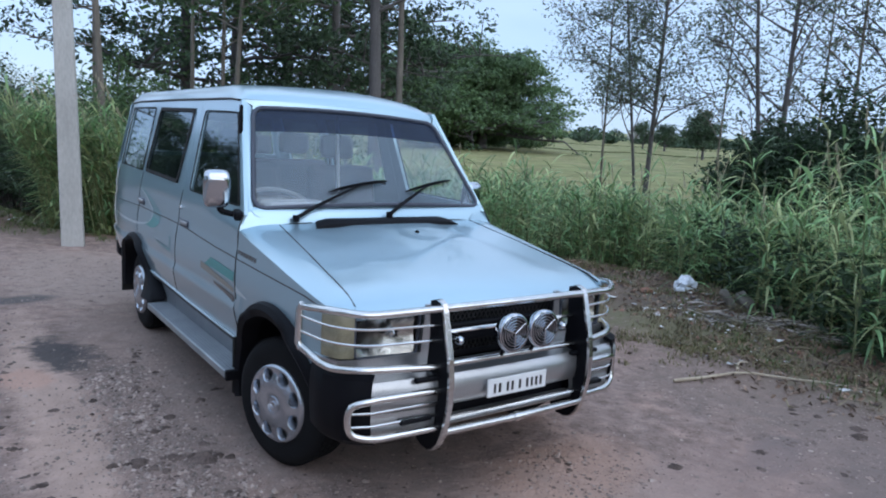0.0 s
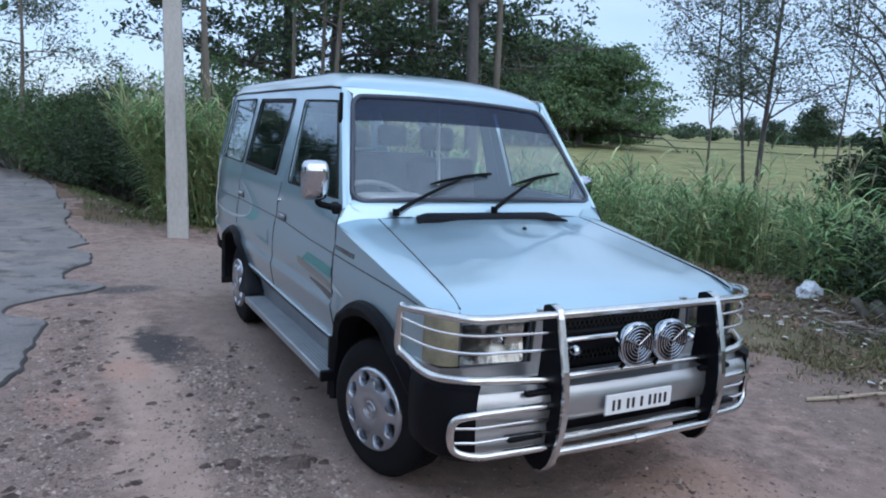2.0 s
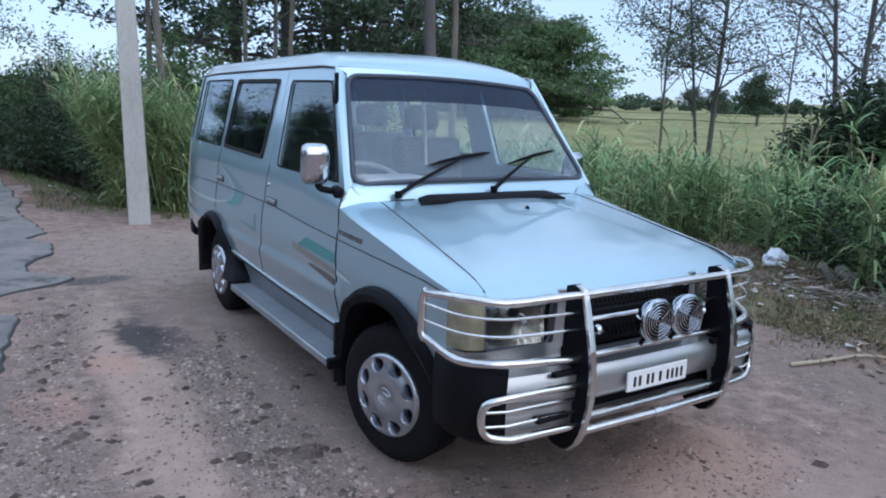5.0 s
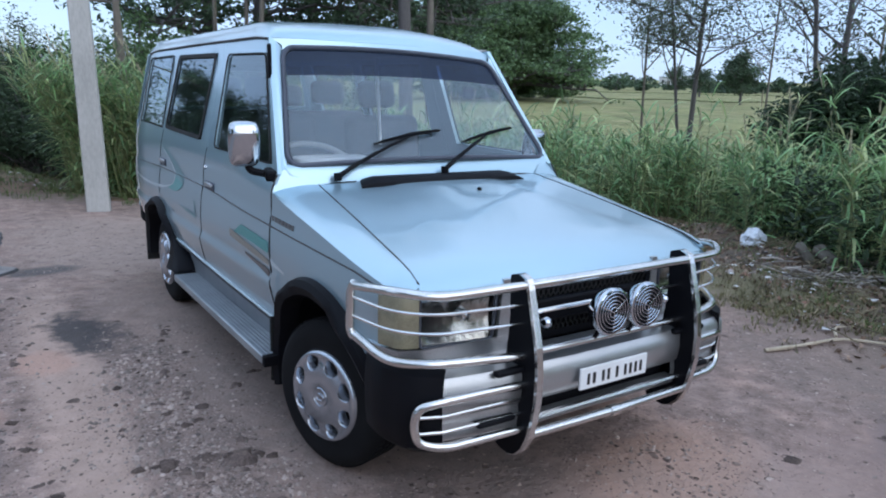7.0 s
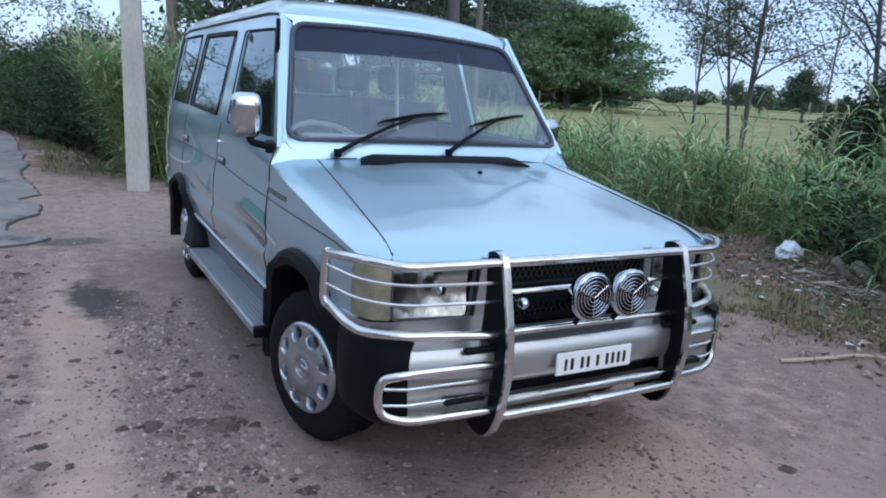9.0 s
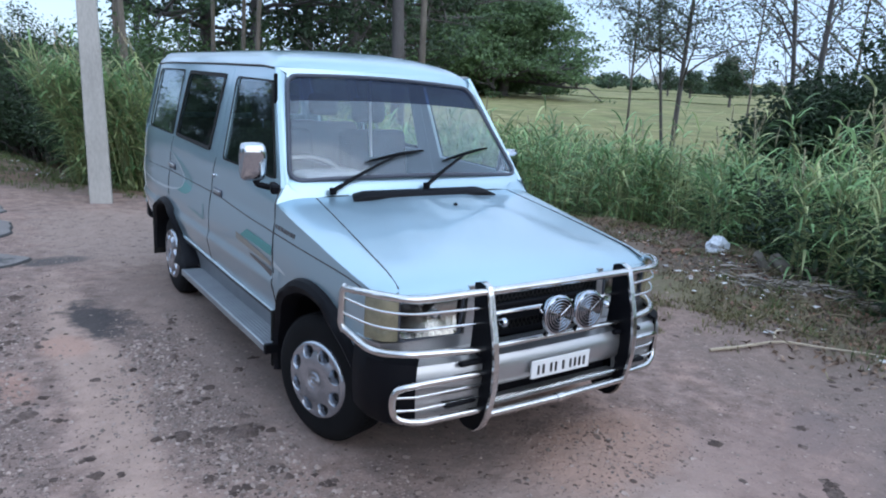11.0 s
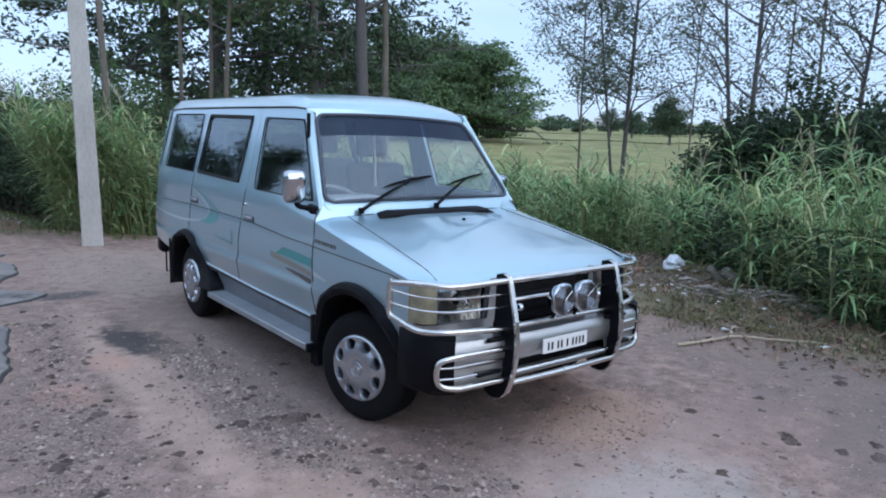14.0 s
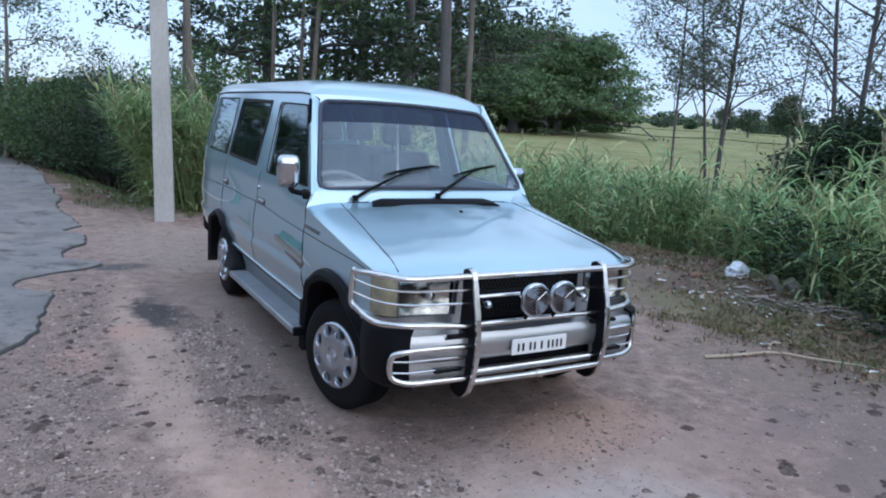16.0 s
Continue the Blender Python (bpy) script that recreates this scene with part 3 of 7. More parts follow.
ROAD_X = [-4.6, -4.2, -4.0, -3.4, -2.9, -2.39, -2.18, -2.08, -2.05, -2.38, -2.40, -2.1, -1.55, -1.58, -1.78, -1.96, -1.98, -1.82, -1.66, -1.64, -1.93, -1.96, -1.68, -1.72, -1.9, -1.85, -2.15, -3.0, -7.0, -14.0]


def road_edge(y):
    y = np.asarray(y, dtype=float)
    near = sum(np.interp(y + d, ROAD_Y, ROAD_X) for d in (-0.12, -0.06, 0.0, 0.06, 0.12)) / 5
    return near + 0.03 * np.sin(y * 4.1 + 0.7) + 0.012 * np.sin(y * 9.7 + 1.5 * np.sin(y * 2.3)) * np.sin(y * 1.7) + 0.010 * np.sin(y * 23.0 + 2.0 * np.sin(y * 3.1))


def build_road():
    ys = np.concatenate([np.arange(-30, -3, 0.6), np.arange(-3, 12, 0.035), np.arange(12, 120, 0.8)])
    inset = np.array([0.0, 0.012, 0.03, 0.10, 0.3, 0.7, 1.4, 2.5, 4.0, 5.2])
    e = road_edge(ys)
    X = e[:, None] - inset[None, :]
    Y = np.repeat(ys[:, None], len(inset), 1)
    H = np.array([-0.02, 0.016, 0.024, 0.028, 0.031, 0.033, 0.036, 0.04, 0.04, 0.02])[None, :]
    Z = ground_z(X, Y) * 0.5 + H + 0.004 * np.sin(X * 9 + Y * 4) * (inset > 0.05)
    V, F = sheet(np.stack([X, Y, Z], -1))
    # the two outermost columns of faces take the darker rim material
    rim = (np.arange(len(F)) % (len(inset) - 1)) < 2
    ob = fast("road", V, F[:, ::-1], [M_ASPHALT, M_RIM], rim.astype(int), True)
    return tagged(ob, "worn grey asphalt road with a broken edge", "road", kind="structure")


build_road()


def lumps(n, place, size, flat, mat, name, label, category, seed):
    """Many small rough stones or clods joined into one object."""
    r = np.random.default_rng(seed)
    k8 = np.arange(8) * np.pi / 4
    base = np.concatenate([np.stack([np.cos(k8), np.sin(k8), 0 * k8], -1), [(0.2, 0.1, 1.3)]])
    tri = np.array([(k, (k + 1) % 8, 8) for k in range(8)])
    X, Y = place(r, n)
    off = np.hypot((X + 1.31) / 0.30, (Y - 2.22) / 0.62) > 1
    X, Y = X[off], Y[off]
    n = len(X)
    S = size(r, n)
    B = base[None] * r.uniform(0.45, 1.3, (n, 9, 1)) * S[:, None, None]
    B[:, :, 2] *= flat
    a = r.uniform(0, 6.28, n)
    c, s = np.cos(a)[:, None], np.sin(a)[:, None]
    V = np.stack([B[:, :, 0] * c - B[:, :, 1] * s + X[:, None], B[:, :, 0] * s + B[:, :, 1] * c + Y[:, None],
                  B[:, :, 2] + ground_z(X, Y)[:, None] + S[:, None] * flat * 0.05], -1)
    F = (tri[None] + (np.arange(n) * 9)[:, None, None]).reshape(-1, 3)
    return tagged(fast(name, V.reshape(-1, 3), F, [mat], None, True), label, category, kind="stuff")


def open_ground(r, n):
    x, y = r.uniform(-3.4, 3.0, n), r.uniform(-3.2, 8.5, n)
    keep = (x > road_edge(y) + 0.05) & (x < verge_x(y) - 0.2) & (np.hypot((x + 1.3) / 0.4, (y - 2.22) / 0.6) > 1)
    x, y = np.where(keep, x, r.uniform(-1.9, -0.9, n)), np.where(keep, y, r.uniform(-2.0, 1.2, n))
    return x, y


def band_x(y):
    """The middle of the gravel band that runs past the front wheel."""
    return np.interp(y, [-1.9, -0.9, -0.38, 0.59, 2.19], [-0.50, -0.82, -1.06, -1.27, -1.16])


def lane_x(y):
    """The middle of the stony lane along the road's edge."""
    return np.interp(y, [-1.6, 0.0, 0.7, 1.8, 3.0], [-2.3, -2.1, -2.15, -1.93, -1.85])


def gravel_band(r, n):
    y = r.uniform(-1.8, 2.2, n)
    return band_x(y) + r.normal(0, 0.15, n), y


def left_lane(r, n):
    y = r.uniform(-1.6, 3.2, n)
    return lane_x(y) + r.normal(0, 0.17, n), y


def front_ground(r, n):
    return r.uniform(-1.0, 3.0, n), r.uniform(-3.0, -0.2, n)


lumps(1500, open_ground, lambda r, n: 0.003 + 0.009 * r.uniform(0, 1, n) ** 3, 0.7, M_STONE, "gravel", "loose pale gravel strewn over the dusty ground", "gravel", 1)
lumps(3600, gravel_band, lambda r, n: 0.003 + 0.012 * r.uniform(0, 1, n) ** 3, 0.7, M_STONE, "gravel", "band of loose gravel beside the vehicle", "gravel", 2)
lumps(300, gravel_band, lambda r, n: 0.007 + 0.014 * r.uniform(0, 1, n) ** 2, 0.75, M_STONE, "stones", "coarse broken stones in a worn band", "stones", 3)
lumps(160, gravel_band, lambda r, n: 0.008 + 0.026 * r.uniform(0, 1, n) ** 2.5, 0.45, M_CLOD, "clods", "dark damp clods pressed into the ground", "clods", 4)
lumps(34, front_ground, lambda r, n: 0.006 + 0.04 * r.uniform(0, 1, n) ** 3, 0.4, M_CLOD, "clods", "dark clods on the earth before the vehicle", "clods", 6)
lumps(150, lambda r, n: (r.normal(0.35, 0.33, n), r.normal(-0.72, 0.2, n)), lambda r, n: 0.003 + 0.010 * r.uniform(0, 1, n) ** 2, 0.7, M_STONE, "gravel", "small stones heaped below the bumper", "gravel", 9)
lumps(200, left_lane, lambda r, n: 0.008 + 0.028 * r.uniform(0, 1, n) ** 2.5, 0.45, M_CLOD, "clods", "dark clods strewn between road and vehicle", "clods", 13)
lumps(2000, left_lane, lambda r, n: 0.003 + 0.012 * r.uniform(0, 1, n) ** 3, 0.7, M_STONE, "gravel", "loose gravel along the broken road edge", "gravel", 14)

CLODS = ((-1.16, 0.31, 6), (-1.03, 0.26, 9), (-1.31, 0.34, 5), (-1.04, 0.80, 4), (-1.22, 0.92, 3), (-1.31, -0.10, 4), (-1.23, -0.23, 5), (-1.01, -0.15, 5), (-0.85, 0.96, 4), (-0.70, 1.10, 4), (-1.82, 2.94, 6), (-1.91, 3.50, 4),
         (-1.77, 1.86, 4), (-1.92, 2.01, 5), (-2.04, 1.90, 4), (-2.20, 0.30, 6), (-1.77, 0.75, 4), (-1.90, 0.89, 5), (-1.71, 0.30, 4), (-1.70, 0.14, 4), (-1.10, -0.48, 5), (-0.88, -0.35, 4), (-0.80, -0.62, 4), (1.55, -1.05, 4), (1.05, -1.50, 6), (1.12, -1.44, 5), (2.25, -1.25, 6), (2.38, -1.18, 5), (1.25, -1.88, 6), (1.40, -1.80, 5), (0.95, -0.95, 4))


def clod_patches():
    """Flat damp cakes of darker earth, each a ring of smaller crumbs round a low middle."""
    X, Y, S = [], [], []
    r = np.random.default_rng(33)
    for x, y, size in CLODS:
        for k in range(5):
            a, q = r.uniform(0, 6.28), (0 if k == 0 else r.uniform(0.6, 1.0)) * size * 0.0075
            X.append(x + math.cos(a) * q * 1.3)
            Y.append(y + math.sin(a) * q)
            S.append(size * (0.0085 if k == 0 else 0.0045) * r.uniform(0.75, 1.1))
    X, Y, S = np.array(X), np.array(Y), np.array(S)
    lumps(len(X), lambda r, n: (X, Y), lambda r, n: S[:n], 0.34, M_CLOD, "clods", "flat cakes of dark damp earth on the gravel", "clods", 15)


clod_patches()


# ---------------------------------------------------------------- plants
def strands(lines, sides=5):
    """Tapered branches: each line is a list of (place, radius)."""
    V, F = [], []
    for line in lines:
        P = np.array([p for p, _ in line], float)
        R = np.array([r for _, r in line], float)
        d = np.gradient(P, axis=0)
        d /= np.linalg.norm(d, axis=1, keepdims=True) + 1e-9
        ref = np.where(np.abs(d[:, 2:3]) > 0.9, np.array([[1.0, 0, 0]]), np.array([[0, 0, 1.0]]))
        u = np.cross(d, ref)
        u /= np.linalg.norm(u, axis=1, keepdims=True)
        w = np.cross(d, u)
        a = np.arange(sides) * 2 * np.pi / sides
        ring = P[:, None] + R[:, None, None] * (np.cos(a)[None, :, None] * u[:, None] + np.sin(a)[None, :, None] * w[:, None])
        k = sum(len(v) for v in V)
        V.append(ring.reshape(-1, 3))
        i = np.arange(len(P) * sides).reshape(len(P), sides) + k
        j = np.roll(i, -1, 1)
        F.append(np.stack([i[:-1], j[:-1], j[1:], i[1:]], -1).reshape(-1, 4))
    return np.concatenate(V), np.concatenate(F)


def leaves(P, size, r, slim=0.45, droop=0.0):
    """Small pointed leaves, one at each place."""
    n = len(P)
    u = r.normal(0, 1, (n, 3))
    u[:, 2] = u[:, 2] * 0.7 - droop
    u /= np.linalg.norm(u, axis=1, keepdims=True)
    v = np.cross(u, r.normal(0, 1, (n, 3)))
    v /= np.linalg.norm(v, axis=1, keepdims=True) + 1e-9
    s = (size * r.uniform(0.6, 1.35, n))[:, None]
    a, b = u * s * 0.5, v * s * slim * 0.5
    w = np.cross(u, v) * s * 0.12
    V = np.stack([P - a, P + b * 1.0 + w, P + a, P - b * 1.0 + w], 1).reshape(-1, 3)
    return V, np.arange(n * 4).reshape(n, 4)


def branch_lines(r, base, height, radius, lean, limbs, spread, rise, first=0.35, twigs=4, wob=0.03):
    """A trunk with limbs and twigs; returns the lines and the outer ends."""
    lines, ends = [], []
    n = 9
    t = np.linspace(0, 1, n)
    jit = np.cumsum(r.normal(0, wob * height / n, (n, 2)), 0)
    P = np.stack([base[0] + lean[0] * height * t + jit[:, 0] * t, base[1] + lean[1] * height * t + jit[:, 1] * t, base[2] - 0.15 + (height + 0.15) * t], -1)
    R = radius * (1 - 0.72 * t ** 1.2)
    lines.append(list(zip(P, R)))
    ends.append(P[-1])
    for k in range(limbs):
        f = first + (1 - first) * (k + r.uniform(0, 0.8)) / limbs
        o = np.array([np.interp(f, t, P[:, c]) for c in range(3)])
        a = r.uniform(0, 6.28)
        L = spread * (1.15 - 0.55 * f) * r.uniform(0.6, 1.2)
        up = rise * r.uniform(0.6, 1.4)
        m = 6
        q = np.linspace(0, 1, m)
        bend = np.cumsum(r.normal(0, 0.05 * L, (m, 3)), 0) * q[:, None]
        B = o + np.stack([np.cos(a) * L * q, np.sin(a) * L * q, up * L * q - 0.12 * L * q * q], -1) + bend
        r0 = radius * (1 - 0.72 * f) * 0.44
        lines.append(list(zip(B, r0 * (1 - 0.8 * q) + 0.004)))
        ends.append(B[-1])
        for j in range(twigs):
            g = r.uniform(0.3, 0.95)
            o2 = np.array([np.interp(g, q, B[:, c]) for c in range(3)])
            d = r.normal(0, 1, 3)
            d[2] = abs(d[2]) * 0.7
            d /= np.linalg.norm(d)
            l2 = L * r.uniform(0.25, 0.5)
            T = o2 + np.linspace(0, 1, 4)[:, None] * d * l2 + np.cumsum(r.normal(0, 0.03 * l2, (4, 3)), 0)
            lines.append(list(zip(T, r0 * 0.45 * (1 - 0.75 * np.linspace(0, 1, 4)) + 0.003)))
            ends += [T[-1], T[2]]
    return lines, np.array(ends)


def tree(name, label, base, height, radius, lean, limbs, spread, rise, leaf_n, leaf_size, clump, bark, leaf, seed, first=0.35, twigs=4, flat=0.7, group=""):
    r = np.random.default_rng(seed)
    z = float(ground_z(base[0], base[1]))
    lines, ends = branch_lines(r, (base[0], base[1], z), height, radius, lean, limbs, spread, rise, first, twigs)
    top = tagged(new(name), label, "tree", group)
    top.location = (base[0], base[1], z)
    V, F = strands(lines, 6)
    wood = fast("trunk", V - np.array(top.location), F, [bark], None, True)
    wood.parent = top
    if leaf_n:
        c = ends[r.integers(0, len(ends), leaf_n)]
        off = r.normal(0, clump, (leaf_n, 3))
        off[:, 2] *= flat
        V, F = leaves(c + off - np.array(top.location), leaf_size, r)
        crown = fast("crown", V, F, [leaf])
        crown.parent = top
    return top


EYE0 = (-2.675, -3.21)


def polar(az, d):
    """A place d metres off in a direction counted from the car's length."""
    return (EYE0[0] + d * math.sin(radians(az)), EYE0[1] + d * math.cos(radians(az)))


# slim roadside trees behind the car
for az, d, h, r0, lean, bark, seed in ((13.3, 12.6, 8.5, 0.105, (-0.06, -0.02), M_BARK, 11), (17.8, 18.5, 9.5, 0.10, (0.0, 0.0), M_BARK, 12), (19.8, 18.5, 9.0, 0.10, (0.0, 0.01), M_BARK, 13),
                                       (20.7, 17.5, 9.0, 0.11, (0.04, 0.0), M_BARK, 14), (31.5, 17.0, 11.0, 0.26, (-0.02, 0.0), M_BARK_DARK, 15), (33.2, 17.5, 10.5, 0.15, (-0.02, 0.0), M_BARK, 16)):
    tree("roadside_tree", "slim roadside tree with a bare trunk and thin crown", polar(az, d), h, r0 * 0.62, lean, 9, 3.0, 0.35, 2600, 0.16, 0.42, bark, M_LEAF, seed, first=0.42, twigs=5, group="slim roadside trees")

# the dense canopy further back
for az, d, h, sp, n, seed in ((17.0, 26, 9.4, 4.2, 11000, 21), (20.5, 25, 10.5, 4.8, 16000, 22), (24.0, 29, 12.0, 5.8, 16000, 23), (27.5, 27, 11.0, 5.4, 14000, 24), (31.0, 31, 11.5, 5.6, 13000, 25)):
    tree("shade_tree", "broad dark green shade tree with a spreading crown", polar(az, d), h, 0.24, (0.0, 0.0), 18, sp, 0.18, int(n * 0.43), 0.25, 0.34, M_BARK_DARK, M_LEAF_SHADE, seed, first=0.2, twigs=6, flat=0.4, group="dense shade trees")

tree("shade_tree", "leafy tree whose low branches overhang the pole", polar(11.2, 21), 7.4, 0.10, (0.0, 0.0), 13, 2.3, 0.05, 3200, 0.15, 0.24, M_BARK, M_LEAF_SHADE, 27, first=0.50, twigs=6, flat=0.5, group="dense shade trees")

# the large round trees at the field's edge
tree("rain_tree", "large round dark green tree with a wide dome", polar(38.7, 75), 8.5, 0.6, (0.0, 0.0), 56, 8.2, 0.06, 46000, 0.40, 0.62, M_BARK_DARK, M_LEAF_DOME, 31, first=0.20, twigs=7, flat=0.34)
tree("rain_tree", "dark green tree beside the large round tree", polar(35.4, 72), 9.0, 0.55, (0.0, 0.0), 52, 8.2, 0.08, 42000, 0.40, 0.62, M_BARK_DARK, M_LEAF_DOME, 32, first=0.18, twigs=7, flat=0.34)

# thin trees with sparse leaves along the field
for az, d, h, r0, lean, limbs, n, seed, bark in ((48.6, 23, 9.0, 0.085, (0.0, 0.0), 14, 1700, 41, M_BARK), (51.9, 22, 9.0, 0.16, (0.03, 0.0), 16, 2600, 42, M_BARK_DARK), (51.4, 22.3, 8.0, 0.10, (-0.12, 0.05), 10, 1100, 43, M_BARK_DARK),
                                               (56.7, 23, 9.0, 0.07, (0.02, 0.0), 12, 900, 44, M_BARK), (60.2, 18, 8.5, 0.13, (-0.10, 0.06), 9, 500, 45, M_BARK_DARK), (60.8, 18, 10.0, 0.15, (0.02, 0.0), 12, 700, 46, M_BARK_DARK),
                                               (63.0, 21, 9.0, 0.08, (0.0, 0.0), 12, 700, 47, M_BARK), (65.0, 19, 9.5, 0.10, (0.0, 0.0), 13, 900, 48, M_BARK), (67.3, 16, 9.0, 0.10, (0.03, -0.02), 13, 800, 49, M_BARK_DARK),
                                               (70.0, 15, 8.5, 0.16, (0.06, -0.05), 12, 800, 50, M_BARK_DARK), (74.0, 16, 9.0, 0.11, (0.0, 0.0), 12, 900, 51, M_BARK), (79.0, 15, 9.0, 0.12, (0.0, 0.0), 12, 900, 52, M_BARK)):
    tree("thin_tree", "thin half-bare tree with sparse leaves", polar(az, d), h, r0 * 0.50, lean, int(limbs * 1.5), 2.1, 0.8, int(n * 3.4), 0.095, 0.22, bark, M_LEAF_THIN, seed, first=0.25, twigs=8, group="thin half-bare trees")


def bush(name, label, spots, leaf_n, leaf_size, leaf, seed, group=""):
    """A thicket: stems that fan out from the ground and leaf clumps of uneven outline. spots: (x, y, radius, height)."""
    r = np.random.default_rng(seed)
    lines, ends = [], []
    cx, cy = spots[0][0], spots[0][1]
    z0 = float(ground_z(cx, cy))
    for x, y, rad, h in spots:
        z = float(ground_z(x, y))
        for k in range(26):
            a, q = r.uniform(0, 6.28), r.uniform(0.1, 1) ** 0.6
            tip = np.array([x + math.cos(a) * rad * q, y + math.sin(a) * rad * q, z + h * r.uniform(0.25, 1.0) * (1 - 0.45 * q * q)])
            foot = np.array([x + math.cos(a) * rad * 0.15, y + math.sin(a) * rad * 0.15, z - 0.1])
            t = np.linspace(0, 1, 5)[:, None]
            L = foot + (tip - foot) * t + np.array([0, 0, 0.25 * h]) * t * (1 - t)
            lines.append(list(zip(L, 0.022 * (1 - 0.8 * t[:, 0]) + 0.003)))
            ends += [L[-1], L[3], L[2]]
    o = np.array((cx, cy, z0))
    top = tagged(new(name), label, "bush", group)
    top.location = o
    V, F = strands(lines, 4)
    w = fast("bush_wood", V - o, F, [M_BARK_DARK], None, True)
    w.parent = top
    ends = np.array(ends)
    c = ends[r.integers(0, len(ends), leaf_n)]
    V, F = leaves(c + r.normal(0, 0.2, (leaf_n, 3)) * np.array([1, 1, 0.8]) - o, leaf_size, r)
    f = fast("foliage", V, F, [leaf])
    f.parent = top
    return top


def ring(*spots):
    return [(*polar(a, d), rad, h) for a, d, rad, h in spots]


bush("thicket", "dark green thicket beside the thin trees", ring((60.4, 14, 0.8, 2.7), (62.2, 14.5, 1.2, 3.6), (64.6, 15, 1.2, 3.2), (66.8, 15, 1.2, 3.1)), 54000, 0.11, M_LEAF_DEEP, 61, "dark thickets")
bush("thicket", "dark green thicket behind the reeds", ring((67.5, 13.5, 1.4, 3.3), (70, 13, 1.4, 3.5), (73, 12.5, 1.5, 3.6), (76, 12, 1.5, 3.5), (81, 12, 1.6, 3.6)), 80000, 0.11, M_LEAF_DEEP, 62, "dark thickets")
bush("thicket", "green thicket below the large round trees", ring((36, 76, 4, 2.6), (38.5, 80, 4, 2.2), (41, 84, 4, 2.2), (34, 75, 4, 3.0)), 16000, 0.3, M_LEAF, 66, "green thickets")
bush("thicket", "dark green thicket beside the road", ring((5.8, 20.5, 1.7, 3.5), (8.2, 18.5, 1.4, 2.6), (10.5, 16.3, 1.1, 2.5), (3.4, 23, 1.8, 3.4), (7, 18, 1.6, 2.8)), 54000, 0.085, M_LEAF_DEEP, 63, "dark thickets")
bush("thicket", "green thicket along the far roadside", ring((-0.5, 22, 1.8, 3.0), (1.5, 25, 2.2, 3.4), (-2.5, 27, 2.0, 3.1), (4.5, 26, 2.4, 3.5), (2.2, 20, 1.6, 2.6), (5.2, 21, 1.7, 2.7), (0.2, 22.5, 1.5, 2.7), (8, 27, 2.4, 3.8), (11, 29, 2.4, 3.9)), 58000, 0.095, M_LEAF, 64, "green thickets")
bush("thicket", "green thicket below the shade trees", ring((12.0, 17, 1.4, 3.6), (14.5, 18, 1.6, 4.4), (18, 20, 2.0, 4.0), (22, 21, 2.0, 3.6), (26, 22, 2.0, 3.0)), 26000, 0.11, M_LEAF, 65, "green thickets")
tree("roadside_tree", "small leafy tree beside the road", polar(-0.5, 21), 5.6, 0.07, (0.06, 0.0), 12, 2.4, 0.35, 4600, 0.10, 0.20, M_BARK, M_LEAF_THIN, 17, first=0.45, twigs=4, group="slim roadside trees")


